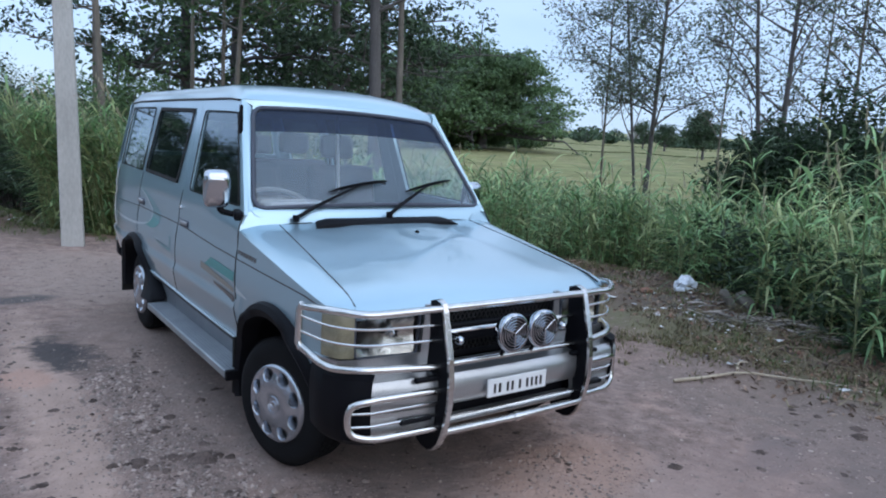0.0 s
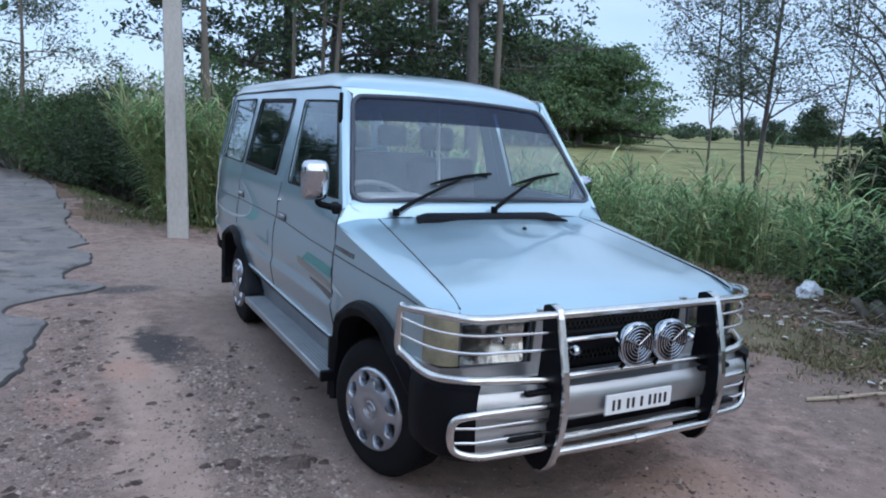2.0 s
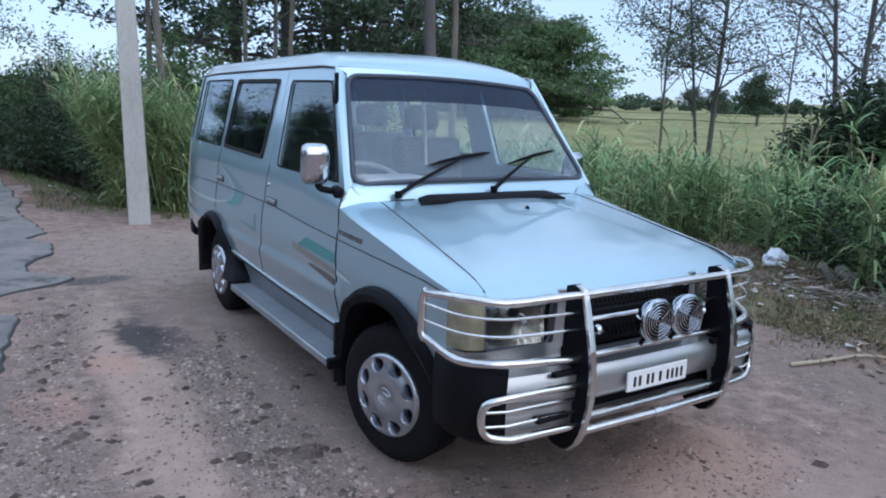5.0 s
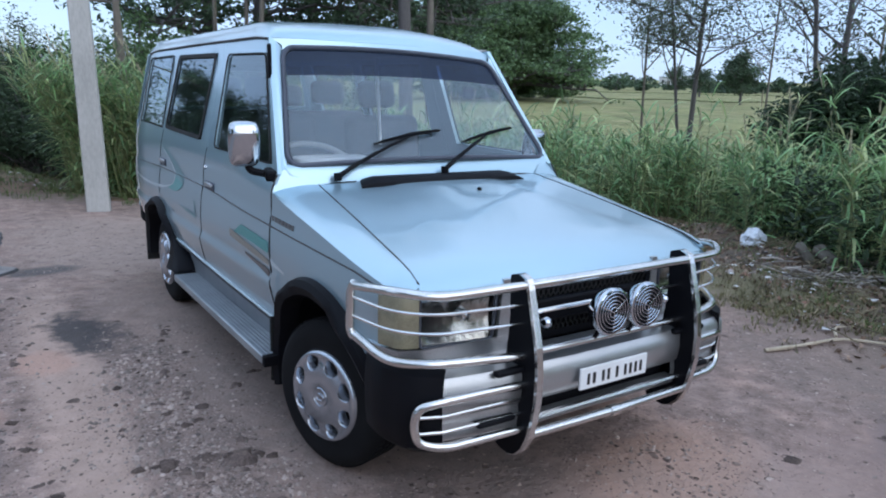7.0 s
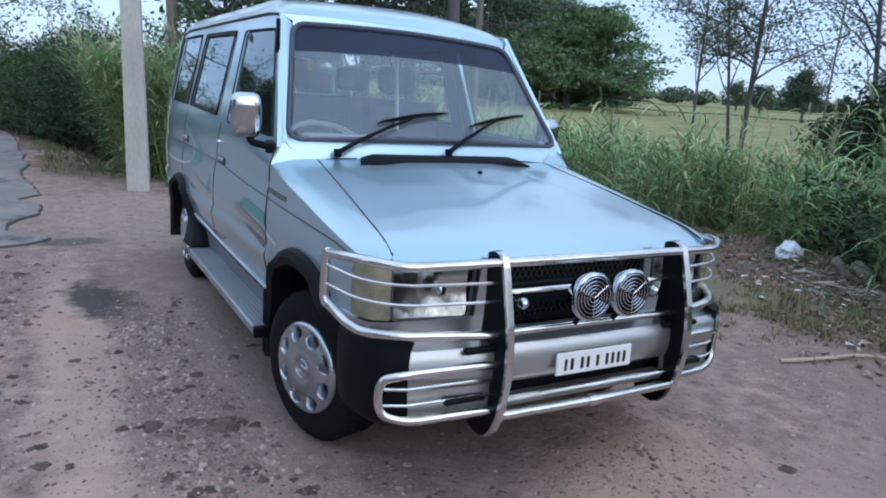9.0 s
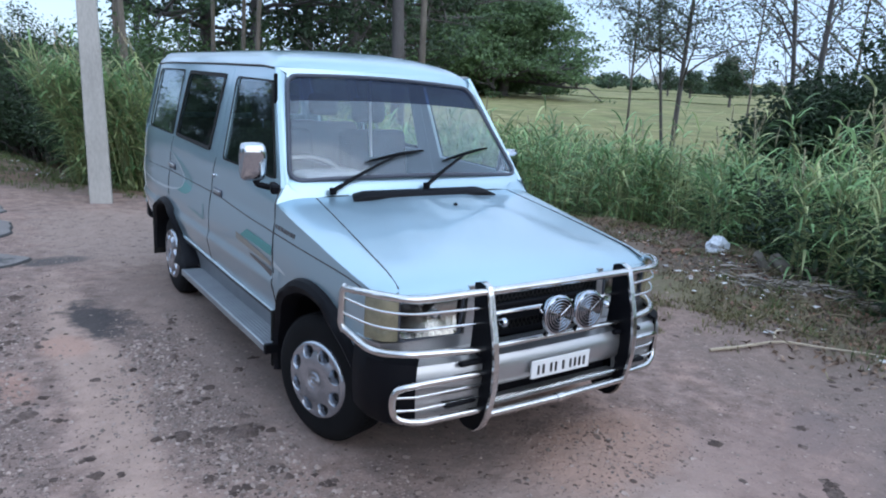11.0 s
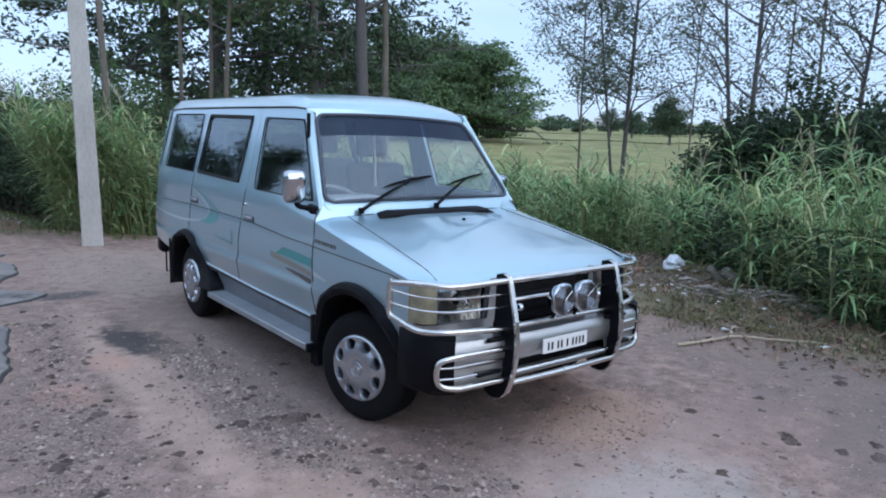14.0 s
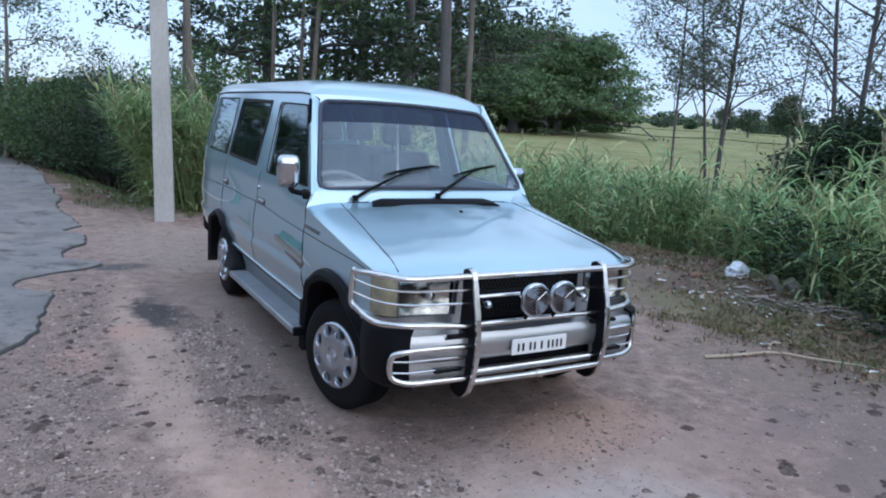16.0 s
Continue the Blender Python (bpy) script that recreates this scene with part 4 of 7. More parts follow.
def reeds(name, label, XY, heights, seed, dry=0.25, plume=0.05, blades=13, tilt=(0.0, 0.0)):
    """A stand of tall reeds: stems, long arching blades and a few plumes."""
    r = np.random.default_rng(seed)
    n = len(XY)
    base = np.stack([XY[:, 0], XY[:, 1], ground_z(XY[:, 0], XY[:, 1]) - 0.05], -1)
    ang = r.uniform(0, 6.28, n)
    lean = r.uniform(0.03, 0.24, n) * heights
    lx, ly = np.cos(ang) * lean + tilt[0] * heights, np.sin(ang) * lean + tilt[1] * heights

    def along(i, t):
        return np.stack([base[i, 0] + lx[i] * t ** 2, base[i, 1] + ly[i] * t ** 2, base[i, 2] + heights[i] * t * (1 - 0.06 * t)], -1)

    V, F, I, k = [], [], [], 0
    idx = np.arange(n)
    a = np.arange(3) * 2 * np.pi / 3
    rows = []
    for t, rad in ((0, 0.008), (0.5, 0.006), (1.0, 0.002)):
        c = along(idx, np.full(n, t))
        rows.append(c[:, None] + rad * np.stack([np.cos(a), np.sin(a), 0 * a], -1)[None])
    S = np.stack(rows, 1)
    V.append(S.reshape(-1, 3))
    q = np.arange(n * 9).reshape(n, 3, 3)
    j = np.roll(q, -1, 2)
    f = np.stack([q[:, :-1], j[:, :-1], j[:, 1:], q[:, 1:]], -1).reshape(-1, 4)
    F.append(f)
    I.append(np.zeros(len(f), int))
    k += n * 9
    m = n * blades
    own = np.repeat(idx, blades)
    t = np.tile(np.linspace(0.12, 1.0, blades), n) + r.uniform(-0.04, 0.04, m)
    t = np.clip(t, 0.05, 1.0)
    c = along(own, t)
    az = np.tile(np.arange(blades) * 2.6, n) + np.repeat(ang, blades) + r.normal(0, 0.5, m)
    L = r.uniform(0.27, 0.58, m) * (0.75 + 0.5 * np.sin(np.pi * np.clip(t, 0, 1)))
    rise = r.uniform(0.05, 0.75, m) + 0.85 * t ** 2
    w = r.uniform(0.0075, 0.0165, m)
    d = np.stack([np.cos(az), np.sin(az)], -1)
    sidev = np.stack([-np.sin(az), np.cos(az)], -1)
    steps = 5
    rings = []
    for s in range(steps):
        u = s / (steps - 1)
        out = L * (0.85 * u)
        up = L * (rise * u - (0.36 + 0.40 * rise) * u * u)
        ww = w * (np.array([0.5, 1.0, 0.9, 0.6, 0.05])[s])
        p = np.stack([c[:, 0] + d[:, 0] * out, c[:, 1] + d[:, 1] * out, c[:, 2] + up], -1)
        sv = np.stack([sidev[:, 0] * ww, sidev[:, 1] * ww, 0.25 * ww], -1)
        rings.append(np.stack([p - sv, p + sv], 1))
    B = np.stack(rings, 1)
    V.append(B.reshape(-1, 3))
    q = np.arange(m * steps * 2).reshape(m, steps, 2) + k
    f = np.stack([q[:, :-1, 0], q[:, :-1, 1], q[:, 1:, 1], q[:, 1:, 0]], -1)
    kind = np.where(np.repeat(r.uniform(0, 1, n), blades) < dry, 2, 1)
    F.append(f.reshape(-1, 4))
    I.append(np.repeat(kind, steps - 1))
    k += m * steps * 2
    pl = idx[r.uniform(0, 1, n) < plume]
    if len(pl):
        e = 26
        own = np.repeat(pl, e)
        tip = along(own, np.ones(len(own)))
        h = r.uniform(0, 0.28, len(own))
        a2 = r.uniform(0, 6.28, len(own))
        rad = 0.03 * (1.2 - h / 0.28)
        p0 = tip + np.stack([lx[own] * h * 0.8, ly[own] * h * 0.8, h], -1)
        p1 = p0 + np.stack([np.cos(a2) * rad, np.sin(a2) * rad, 0.06 + 0 * rad], -1)
        sv = np.stack([-np.sin(a2), np.cos(a2), 0 * a2], -1) * 0.006
        V.append(np.stack([p0 - sv, p0 + sv, p1 + sv * 0.3, p1 - sv * 0.3], 1).reshape(-1, 3))
        F.append(np.arange(len(own) * 4).reshape(-1, 4) + k)
        I.append(np.full(len(own), 3))
    ob = fast(name, np.concatenate(V), np.concatenate(F), [M_STEM, M_REED, M_REED_DRY, M_PLUME], np.concatenate(I))
    return tagged(ob, label, "reeds", kind="stuff")


def bank_spots(r, n, y0, y1, d0, d1):
    y = r.uniform(y0, y1, n)
    d = d0 + (d1 - d0) * r.uniform(0, 1, n) ** 1.2
    return np.stack([verge_x(y) + d + 0.15 * np.sin(y * 5), y], -1)


XY = bank_spots(rng, 3300, -6.5, 5.2, 0.05, 5.5)
XY = XY[(np.sin(XY[:, 0] * 3.1 + 1.3 * np.sin(XY[:, 1] * 1.9)) + np.sin(XY[:, 1] * 3.7 + XY[:, 0]) + rng.uniform(-1.0, 1.0, len(XY))) > 0.0]
reeds("reed_bank", "tall green reeds crowding the ditch bank", XY, np.interp(XY[:, 1], [-6, 0.2, 2.0, 5], [1.15, 1.10, 0.92, 0.9]) + np.interp(XY[:, 1], [0, 2], [1.05, 0.8]) * rng.beta(1.3, 2.6, len(XY)) - 0.1 + 0.10 * np.sin(XY[:, 1] * 2.1 + XY[:, 0]), 71, dry=0.27, plume=0.05)
XY = bank_spots(rng, 190, -5.0, 4.5, 0.3, 5.0)
reeds("tall_reeds", "taller reed shoots rising above the bank", XY, np.interp(XY[:, 1], [-5, 0.5, 2.5, 5], [2.0, 1.95, 1.6, 1.5]) + 0.35 * rng.uniform(-1, 1, len(XY)), 74, dry=0.35, plume=0.35, blades=16)
XY = np.stack([rng.uniform(2.2, 8.5, 800), rng.uniform(5.0, 9.0, 800)], -1)
XY = XY[XY[:, 0] > verge_x(XY[:, 1])]
reeds("reed_bank", "tall green reeds behind the vehicle", XY, 1.05 + 0.5 * rng.beta(2, 2, len(XY)), 72, dry=0.3, plume=0.08)
XY = np.concatenate([np.stack([rng.normal(0.05, 0.55, 520), rng.uniform(7.5, 10.2, 520)], -1), np.stack([rng.uniform(-0.6, 0.3, 90), rng.uniform(7.9, 10.5, 90)], -1)])
XY = XY[(XY[:, 0] > verge_x(XY[:, 1]) + 0.15) & (XY[:, 0] > -1.0 + (XY[:, 1] - 7.03) * 0.137)]
reeds("reed_clump", "tall yellow-green reeds behind the concrete pole", XY, 1.5 + 0.8 * rng.beta(2, 2, len(XY)), 73, dry=0.4, plume=0.1, blades=13, tilt=(-0.30, -0.05))


def undergrowth(name, label, XY, leaf_n, top, leaf_size, mat, seed):
    """Low dark leafage between the reeds, its deep colour also standing in for shade there."""
    r = np.random.default_rng(seed)
    i = r.integers(0, len(XY), leaf_n)
    x, y = XY[i, 0] + r.normal(0, 0.12, leaf_n), XY[i, 1] + r.normal(0, 0.12, leaf_n)
    h = top * r.uniform(0, 1, leaf_n) ** 1.3
    V, F = leaves(np.stack([x, y, ground_z(x, y) + h], -1), leaf_size, r, 0.35)
    return tagged(fast(name, V, F, [mat]), label, "undergrowth", kind="stuff")


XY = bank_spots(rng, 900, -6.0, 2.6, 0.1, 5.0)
# the deep leaf colour paints in the shaded hollows among the reeds
undergrowth("undergrowth", "leafy undergrowth darkened for the shade between the reeds", XY, 20000, 0.85, 0.12, M_LEAF_DEEP, 75)


def tufts(name, label, XY, h, w, mat, seed, per=9):
    """Short grass or straw: thin bent blades in tufts."""
    r = np.random.default_rng(seed)
    n = len(XY) * per
    own = np.repeat(np.arange(len(XY)), per)
    p = np.stack([XY[own, 0] + r.normal(0, 0.04, n), XY[own, 1] + r.normal(0, 0.04, n)], -1)
    z = ground_z(p[:, 0], p[:, 1])
    a = r.uniform(0, 6.28, n)
    H = h * r.uniform(0.4, 1.3, n)
    out = H * r.uniform(0.2, 1.2, n)
    b = np.stack([p[:, 0], p[:, 1], z - 0.01], -1)
    t1 = b + np.stack([np.cos(a) * out * 0.4, np.sin(a) * out * 0.4, H * 0.65], -1)
    t2 = b + np.stack([np.cos(a) * out, np.sin(a) * out, H * 0.85], -1)
    sv = np.stack([-np.sin(a), np.cos(a), 0 * a], -1) * w
    V = np.stack([b - sv, b + sv, t1 + sv * 0.8, t1 - sv * 0.8, t2 + sv * 0.2, t2 - sv * 0.2], 1).reshape(-1, 3)
    q = np.arange(n)[:, None] * 6
    F = np.concatenate([q + np.array([[0, 1, 2, 3]]), q + np.array([[3, 2, 4, 5]])])
    return tagged(fast(name, V, F, [mat]), label, "grass", kind="stuff")


def verge_spots(r, n, lo=-1.6, hi=0.2, y0=-5.0, y1=5.0):
    y = r.uniform(y0, y1, n)
    x = verge_x(y) + r.uniform(lo, hi, n)
    k = x > np.interp(y, [-9, -2, 0, 2, 4, 6], [3.1, 2.9, 2.5, 2.3, 2.6, 2.0]) + r.uniform(0, 0.5, n)
    return np.stack([x, y], -1)[k]


XYd = verge_spots(rng, 2200)
XYd = XYd[np.sin(XYd[:, 0] * 4.3 + 1.2 * np.sin(XYd[:, 1] * 2.7)) + np.sin(XYd[:, 1] * 3.9 + XYd[:, 0] * 1.3) > 0.35]
tufts("dry_grass", "trampled dry grass and straw on the verge", XYd, 0.07, 0.0035, M_STRAW, 81)
tufts("short_grass", "short green grass along the verge", verge_spots(rng, 520, -1.0, 0.5), 0.09, 0.004, M_TURF, 82)
XYw = np.stack([rng.normal(3.15, 0.36, 230), rng.normal(0.45, 0.34, 230)], -1)
tufts("weeds", "low yellowish green weeds on the trampled verge", XYw, 0.055, 0.004, M_WEED, 84, per=12)
XYg = np.stack([rng.uniform(-2.4, 0.6, 700), rng.uniform(7.2, 15, 700)], -1)
tufts("short_grass", "short roadside grass around the pole", XYg[XYg[:, 0] > np.maximum(road_edge(XYg[:, 1]) + 0.2, verge_x(XYg[:, 1]) - 0.9)], 0.10, 0.004, M_TURF, 83)


# trees across the road, mirrored in the side windows
# the pair at (2, -22) and (12, -20) is added unseen behind the camera
for x, y, h, sp, n, seed in ((-15.5, 3.5, 4.6, 2.6, 5000, 101), (-16.5, 10.5, 4.4, 2.6, 5000, 102), (-15.0, 18.0, 3.6, 2.2, 5000, 103), (-17.5, 26.0, 5.2, 2.6, 5000, 104), (-14.0, 34.0, 3.4, 2.2, 5000, 105), (-12.0, -4.5, 5.5, 2.8, 4000, 107), (-13.0, -11.0, 6.0, 3.0, 4000, 108), (2.0, -22.0, 6.0, 3.4, 4000, 109), (12.0, -20.0, 6.0, 3.4, 4000, 110),
                             (-13.5, 45.0, 5.6, 2.4, 5000, 111), (-17.0, 41.0, 7.2, 3.0, 5000, 112), (-21.0, 44.0, 8.0, 3.0, 5000, 114), (-15.5, 60.0, 8.0, 2.8, 5000, 113)):
    tree("roadside_tree", "bushy green tree out of view around the road", (x, y), h, 0.16, (0.0, 0.0), 14, sp, 0.3, int(n * 5), 0.20, 0.50, M_BARK_DARK, M_LEAF_SHADE, seed, first=0.12, twigs=5, group="trees across the road")


# ---------------------------------------------------------------- far distance
def far_trees():
    """Low scattered groves along the horizon: clumps of trees of uneven height with gaps between them."""
    r = np.random.default_rng(91)
    P, lines = [], []
    for k in range(62):
        az, d = r.uniform(-25, 110), r.uniform(150, 270)
        tall = r.uniform(0.5, 1.0) ** 2
        for j in range(r.integers(2, 7)):
            x, y = polar(az + r.normal(0, 1.1), d + r.uniform(-8, 8))
            z = float(ground_z(x, y))
            h, w = tall * r.uniform(1.4, 4.2), r.uniform(1.6, 3.6)
            m = 130
            q = r.normal(0, 1, (m, 3))
            q *= (r.uniform(0.5, 1.0, (m, 1)) / np.linalg.norm(q, axis=1, keepdims=True))
            P.append(np.array([x, y, z + h * 0.55]) + q * np.array([w, w, h * 0.5]))
            lines.append([((x, y, z - 0.2), 0.25), ((x, y, z + h * 0.5), 0.15), ((x + 0.3, y, z + h * 0.8), 0.05)])
    for k in range(900):
        az, d = r.uniform(-25, 110), r.uniform(200, 290)
        x, y = polar(az, d)
        P.append(np.array([x, y, float(ground_z(x, y))]) + r.normal(0, 1, (14, 3)) * np.array([2.5, 2.5, 0.25]) + np.array([0, 0, 0.4]))
    V, F = leaves(np.concatenate(P), 1.0, r, 0.6)
    V2, F2 = strands(lines, 4)
    # the greyer leaf puts the groves' distance haze into the colour
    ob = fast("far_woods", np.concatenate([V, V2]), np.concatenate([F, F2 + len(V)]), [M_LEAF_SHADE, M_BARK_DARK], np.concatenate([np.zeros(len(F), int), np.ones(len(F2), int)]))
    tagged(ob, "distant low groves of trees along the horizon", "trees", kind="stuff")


def far_house(az, d, width, height):
    """A small whitewashed house far across the fields, with a flat roof and dark openings."""
    x, y = polar(az, d)
    top = tagged(new("house"), "small distant whitewashed house beyond the fields", "house", group="distant houses")
    top.location = (x, y, float(ground_z(x, y)))
    top.rotation_euler = (0, 0, radians(-az))
    wall = link("wall", *box(0, 0, height / 2, width, width * 0.8, height), M_FAR, top, smooth=False)
    soften(wall, 0.03, 1)
    link("roof", *box(0, 0, height + 0.08, width + 0.5, width * 0.8 + 0.5, 0.16), M_CONCRETE, top, "flat concrete roof", smooth=False)
    for q in (-0.3, 0.3):
        link("window", *box(q * width, -width * 0.4, height * 0.55, 0.9, 0.06, 1.0), M_INK, top, "dark window", smooth=False)
    link("door", *box(0, -width * 0.4, 1.0, 0.9, 0.06, 2.0), M_LOG, top, "dark door", smooth=False)


far_trees()
far_house(50.4, 250, 6.0, 3.0)
far_house(51.6, 262, 4.5, 3.4)
for az, d, h, n, s in ((55.4, 80, 4.3, 5200, 92), (52.6, 110, 3.2, 2600, 93), (51.0, 116, 3.4, 2600, 94)):
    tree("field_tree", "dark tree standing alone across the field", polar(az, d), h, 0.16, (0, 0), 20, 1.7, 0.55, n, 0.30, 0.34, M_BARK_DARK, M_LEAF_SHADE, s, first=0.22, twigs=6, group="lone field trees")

XYb = np.concatenate([np.stack([polar(a, d + 2.5 * math.sin(a * 0.9)) for a in np.linspace(36, 62, 700)]) for d in (88, 130)])
tufts("field_bund", "low green grassy banks between the field plots", XYb, 0.14, 0.05, M_TURF, 96, per=4)


# ---------------------------------------------------------------- roadside things
def pole(x, y):
    top = tagged(new("utility_pole"), "weathered square concrete utility pole beside the road", "pole")
    z = float(ground_z(x, y))
    top.location = (x, y, z)
    V, F = [], []
    for h, w, d in ((-0.3, 0.13, 0.105), (0.0, 0.13, 0.105), (2.0, 0.115, 0.095), (5.0, 0.09, 0.075), (8.2, 0.075, 0.06)):
        for a, b in ((-1, -1), (1, -1), (1, 1), (-1, 1)):
            V.append((a * w - 0.019 * h, b * d, h))
    for i in range(4):
        for k in range(4):
            F.append((i * 4 + k, i * 4 + (k + 1) % 4, i * 4 + 4 + (k + 1) % 4, i * 4 + 4 + k))
    F += [(3, 2, 1, 0), (16, 17, 18, 19)]
    ob = link("shaft", V, F, M_CONCRETE, top, smooth=False)
    soften(ob, 0.018, 2)
    top.rotation_euler = (0, 0, radians(-12))
    return top


pole(-0.62, 7.03)


def crumpled(name, label, at, size, mat, seed, category):
    r = np.random.default_rng(seed)
    bm = bmesh.new()
    bmesh.ops.create_icosphere(bm, subdivisions=3, radius=1)
    for v in bm.verts:
        n = noise.noise(v.co * 2.3 + Vector((seed, 0, 0))) * 0.35 + noise.noise(v.co * 6 + Vector((0, seed, 0))) * 0.16
        v.co = v.co * (1 + n)
        v.co = Vector((v.co.x * size[0], v.co.y * size[1], max(v.co.z, -0.6) * size[2]))
    me = bpy.data.meshes.new(name)
    bm.to_mesh(me)
    bm.free()
    me.materials.append(mat)
    ob = new(name, me)
    ob.location = (at[0], at[1], float(ground_z(at[0], at[1])) + size[2] * 0.5)
    return tagged(ob, label, category)


crumpled("plastic_bag", "crumpled white plastic bag on the verge", (4.98, 1.92), (0.15, 0.12, 0.15), M_BAG, 3, "plastic bag")
crumpled("clay_lump", "broken piece of reddish clay brick", (4.45, 2.05), (0.10, 0.06, 0.035), M_CLAY, 5, "brick piece")


def stick(points, rad, label):
    P = rounded([(x, y, float(ground_z(x, y)) + z) for x, y, z in points], 0.2, 4)
    n = len(P)
    V, F = tube(P, [rad * (1 - 0.55 * i / (n - 1)) * (1 + 0.15 * math.sin(i * 2.1)) for i in range(n)], 7)
    return tagged(link("dry_stick", V, F, M_STICK), label, "stick")


stick([(2.10, -0.08, 0.015), (2.40, -0.16, 0.02), (2.70, -0.23, 0.02), (2.89, -0.46, 0.02), (3.01, -0.72, 0.02), (3.08, -1.0, 0.01)], 0.012, "long pale dry branch lying on the verge")
stick([(2.66, -0.21, 0.03), (2.76, -0.14, 0.04), (2.89, -0.16, 0.02)], 0.010, "short forked dry twig beside the branch")


def scraps():
    r = np.random.default_rng(15)
    n = 120
    y = r.uniform(-1.0, 3.2, n)
    x = verge_x(y) - r.uniform(0.05, 1.5, n)
    k = (x > 2.7)
    x, y = x[k], y[k]
    x2, y2 = r.uniform(-1.6, -0.2, 50), r.uniform(9.6, 13.0, 50)
    t3 = r.uniform(0, 1, 110)
    x3, y3 = 4.0 + 0.6 * t3 + r.normal(0, 0.2, 110), 1.15 - 0.9 * t3 + r.normal(0, 0.25, 110)
    x, y = np.concatenate([x, x2, x3]), np.concatenate([y, y2, y3])
    n = len(x)
    s = 0.008 + 0.038 * r.uniform(0, 1, n) ** 3
    a = r.uniform(0, 6.28, n)
    z = ground_z(x, y) + 0.02
    V = []
    for i in range(n):
        c, q = math.cos(a[i]) * s[i], math.sin(a[i]) * s[i]
        for u, v, w in ((-1, -0.6, 0), (1, -0.5, 0.3), (1.1, 0.6, 0.1), (-0.9, 0.7, 0.5), (0, 0, 0.7)):
            V.append((x[i] + c * u - q * v, y[i] + q * u + c * v, z[i] + w * s[i] * 0.5))
    F = [(5 * i + j, 5 * i + (j + 1) % 4, 5 * i + 4) for i in range(n) for j in range(4)]
    tagged(fast("litter", V, F, [M_SCRAP]), "small pale scraps of litter strewn on the verge", "litter", kind="stuff")


scraps()


def debris():
    """Dry twigs and stalks heaped at the foot of the reeds."""
    r = np.random.default_rng(19)
    lines = []
    for k in range(260):
        y = r.normal(0.7, 0.8)
        x = float(verge_x(y)) + r.normal(-0.45, 0.45)
        z = float(ground_z(x, y)) + r.uniform(0.01, 0.12)
        a, L = r.uniform(0, 6.28), r.uniform(0.05, 0.26)
        d = np.array([math.cos(a) * L, math.sin(a) * L, r.uniform(-0.04, 0.10)])
        p = np.array([x, y, z])
        lines.append([(p, 0.005), (p + d * 0.5 + r.normal(0, 0.01, 3), 0.005), (p + d, 0.002)])
    V, F = strands(lines, 4)
    tagged(fast("dead_stalks", V, F, [M_STRAW]), "heap of dry twigs and stalks at the foot of the reeds", "debris", kind="stuff")


debris()


def litter_leaves():
    """Dead leaves and broken bark lying over the verge."""
    r = np.random.default_rng(23)
    n = 5200
    y = r.uniform(-3.5, 4.5, n)
    x = verge_x(y) - np.abs(r.normal(0.1, 0.75, n))
    k = x > np.interp(y, [-9, -2, 0, 2, 4], [2.9, 2.7, 2.3, 2.2, 2.4])
    x, y = x[k], y[k]
    V, F = leaves(np.stack([x, y, ground_z(x, y) + r.uniform(0.004, 0.03, len(x))], -1), 0.045, r, 0.6)
    tagged(fast("leaf_litter", V, F, [M_LITTER]), "brown dead leaves strewn over the verge", "leaf litter", kind="stuff")


litter_leaves()


def stick_heap():
    """Bleached broken sticks and strips of bark heaped along the foot of the reeds."""
    r = np.random.default_rng(29)
    lines = []
    for k in range(190):
        t = r.uniform(0, 1)
        x, y = 3.95 + 0.75 * t + r.normal(0, 0.16), 1.05 - 1.0 * t + r.normal(0, 0.22)
        p = np.array([x, y, float(ground_z(x, y)) + r.uniform(0.01, 0.11)])
        a, L = r.normal(-0.9, 0.7), r.uniform(0.05, 0.30)
        d = np.array([math.cos(a) * L, math.sin(a) * L, r.uniform(-0.03, 0.05)])
        w = r.uniform(0.004, 0.011)
        lines.append([(p, w), (p + d * 0.5 + r.normal(0, 0.01, 3), w * 0.9), (p + d, w * 0.5)])
    V, F = strands(lines, 5)
    tagged(fast("stick_heap", V, F, [M_TWIG]), "heap of bleached broken sticks on the verge", "sticks", kind="stuff")


stick_heap()


def verge_clods(r, n):
    y = r.uniform(-2.5, 3.5, n)
    return verge_x(y) - np.abs(r.normal(0.2, 0.6, n)), y


lumps(420, verge_clods, lambda r, n: 0.01 + 0.045 * r.uniform(0, 1, n) ** 2.5, 0.5, M_CLOD, "clods", "dark crumbly clods along the verge", "clods", 12)


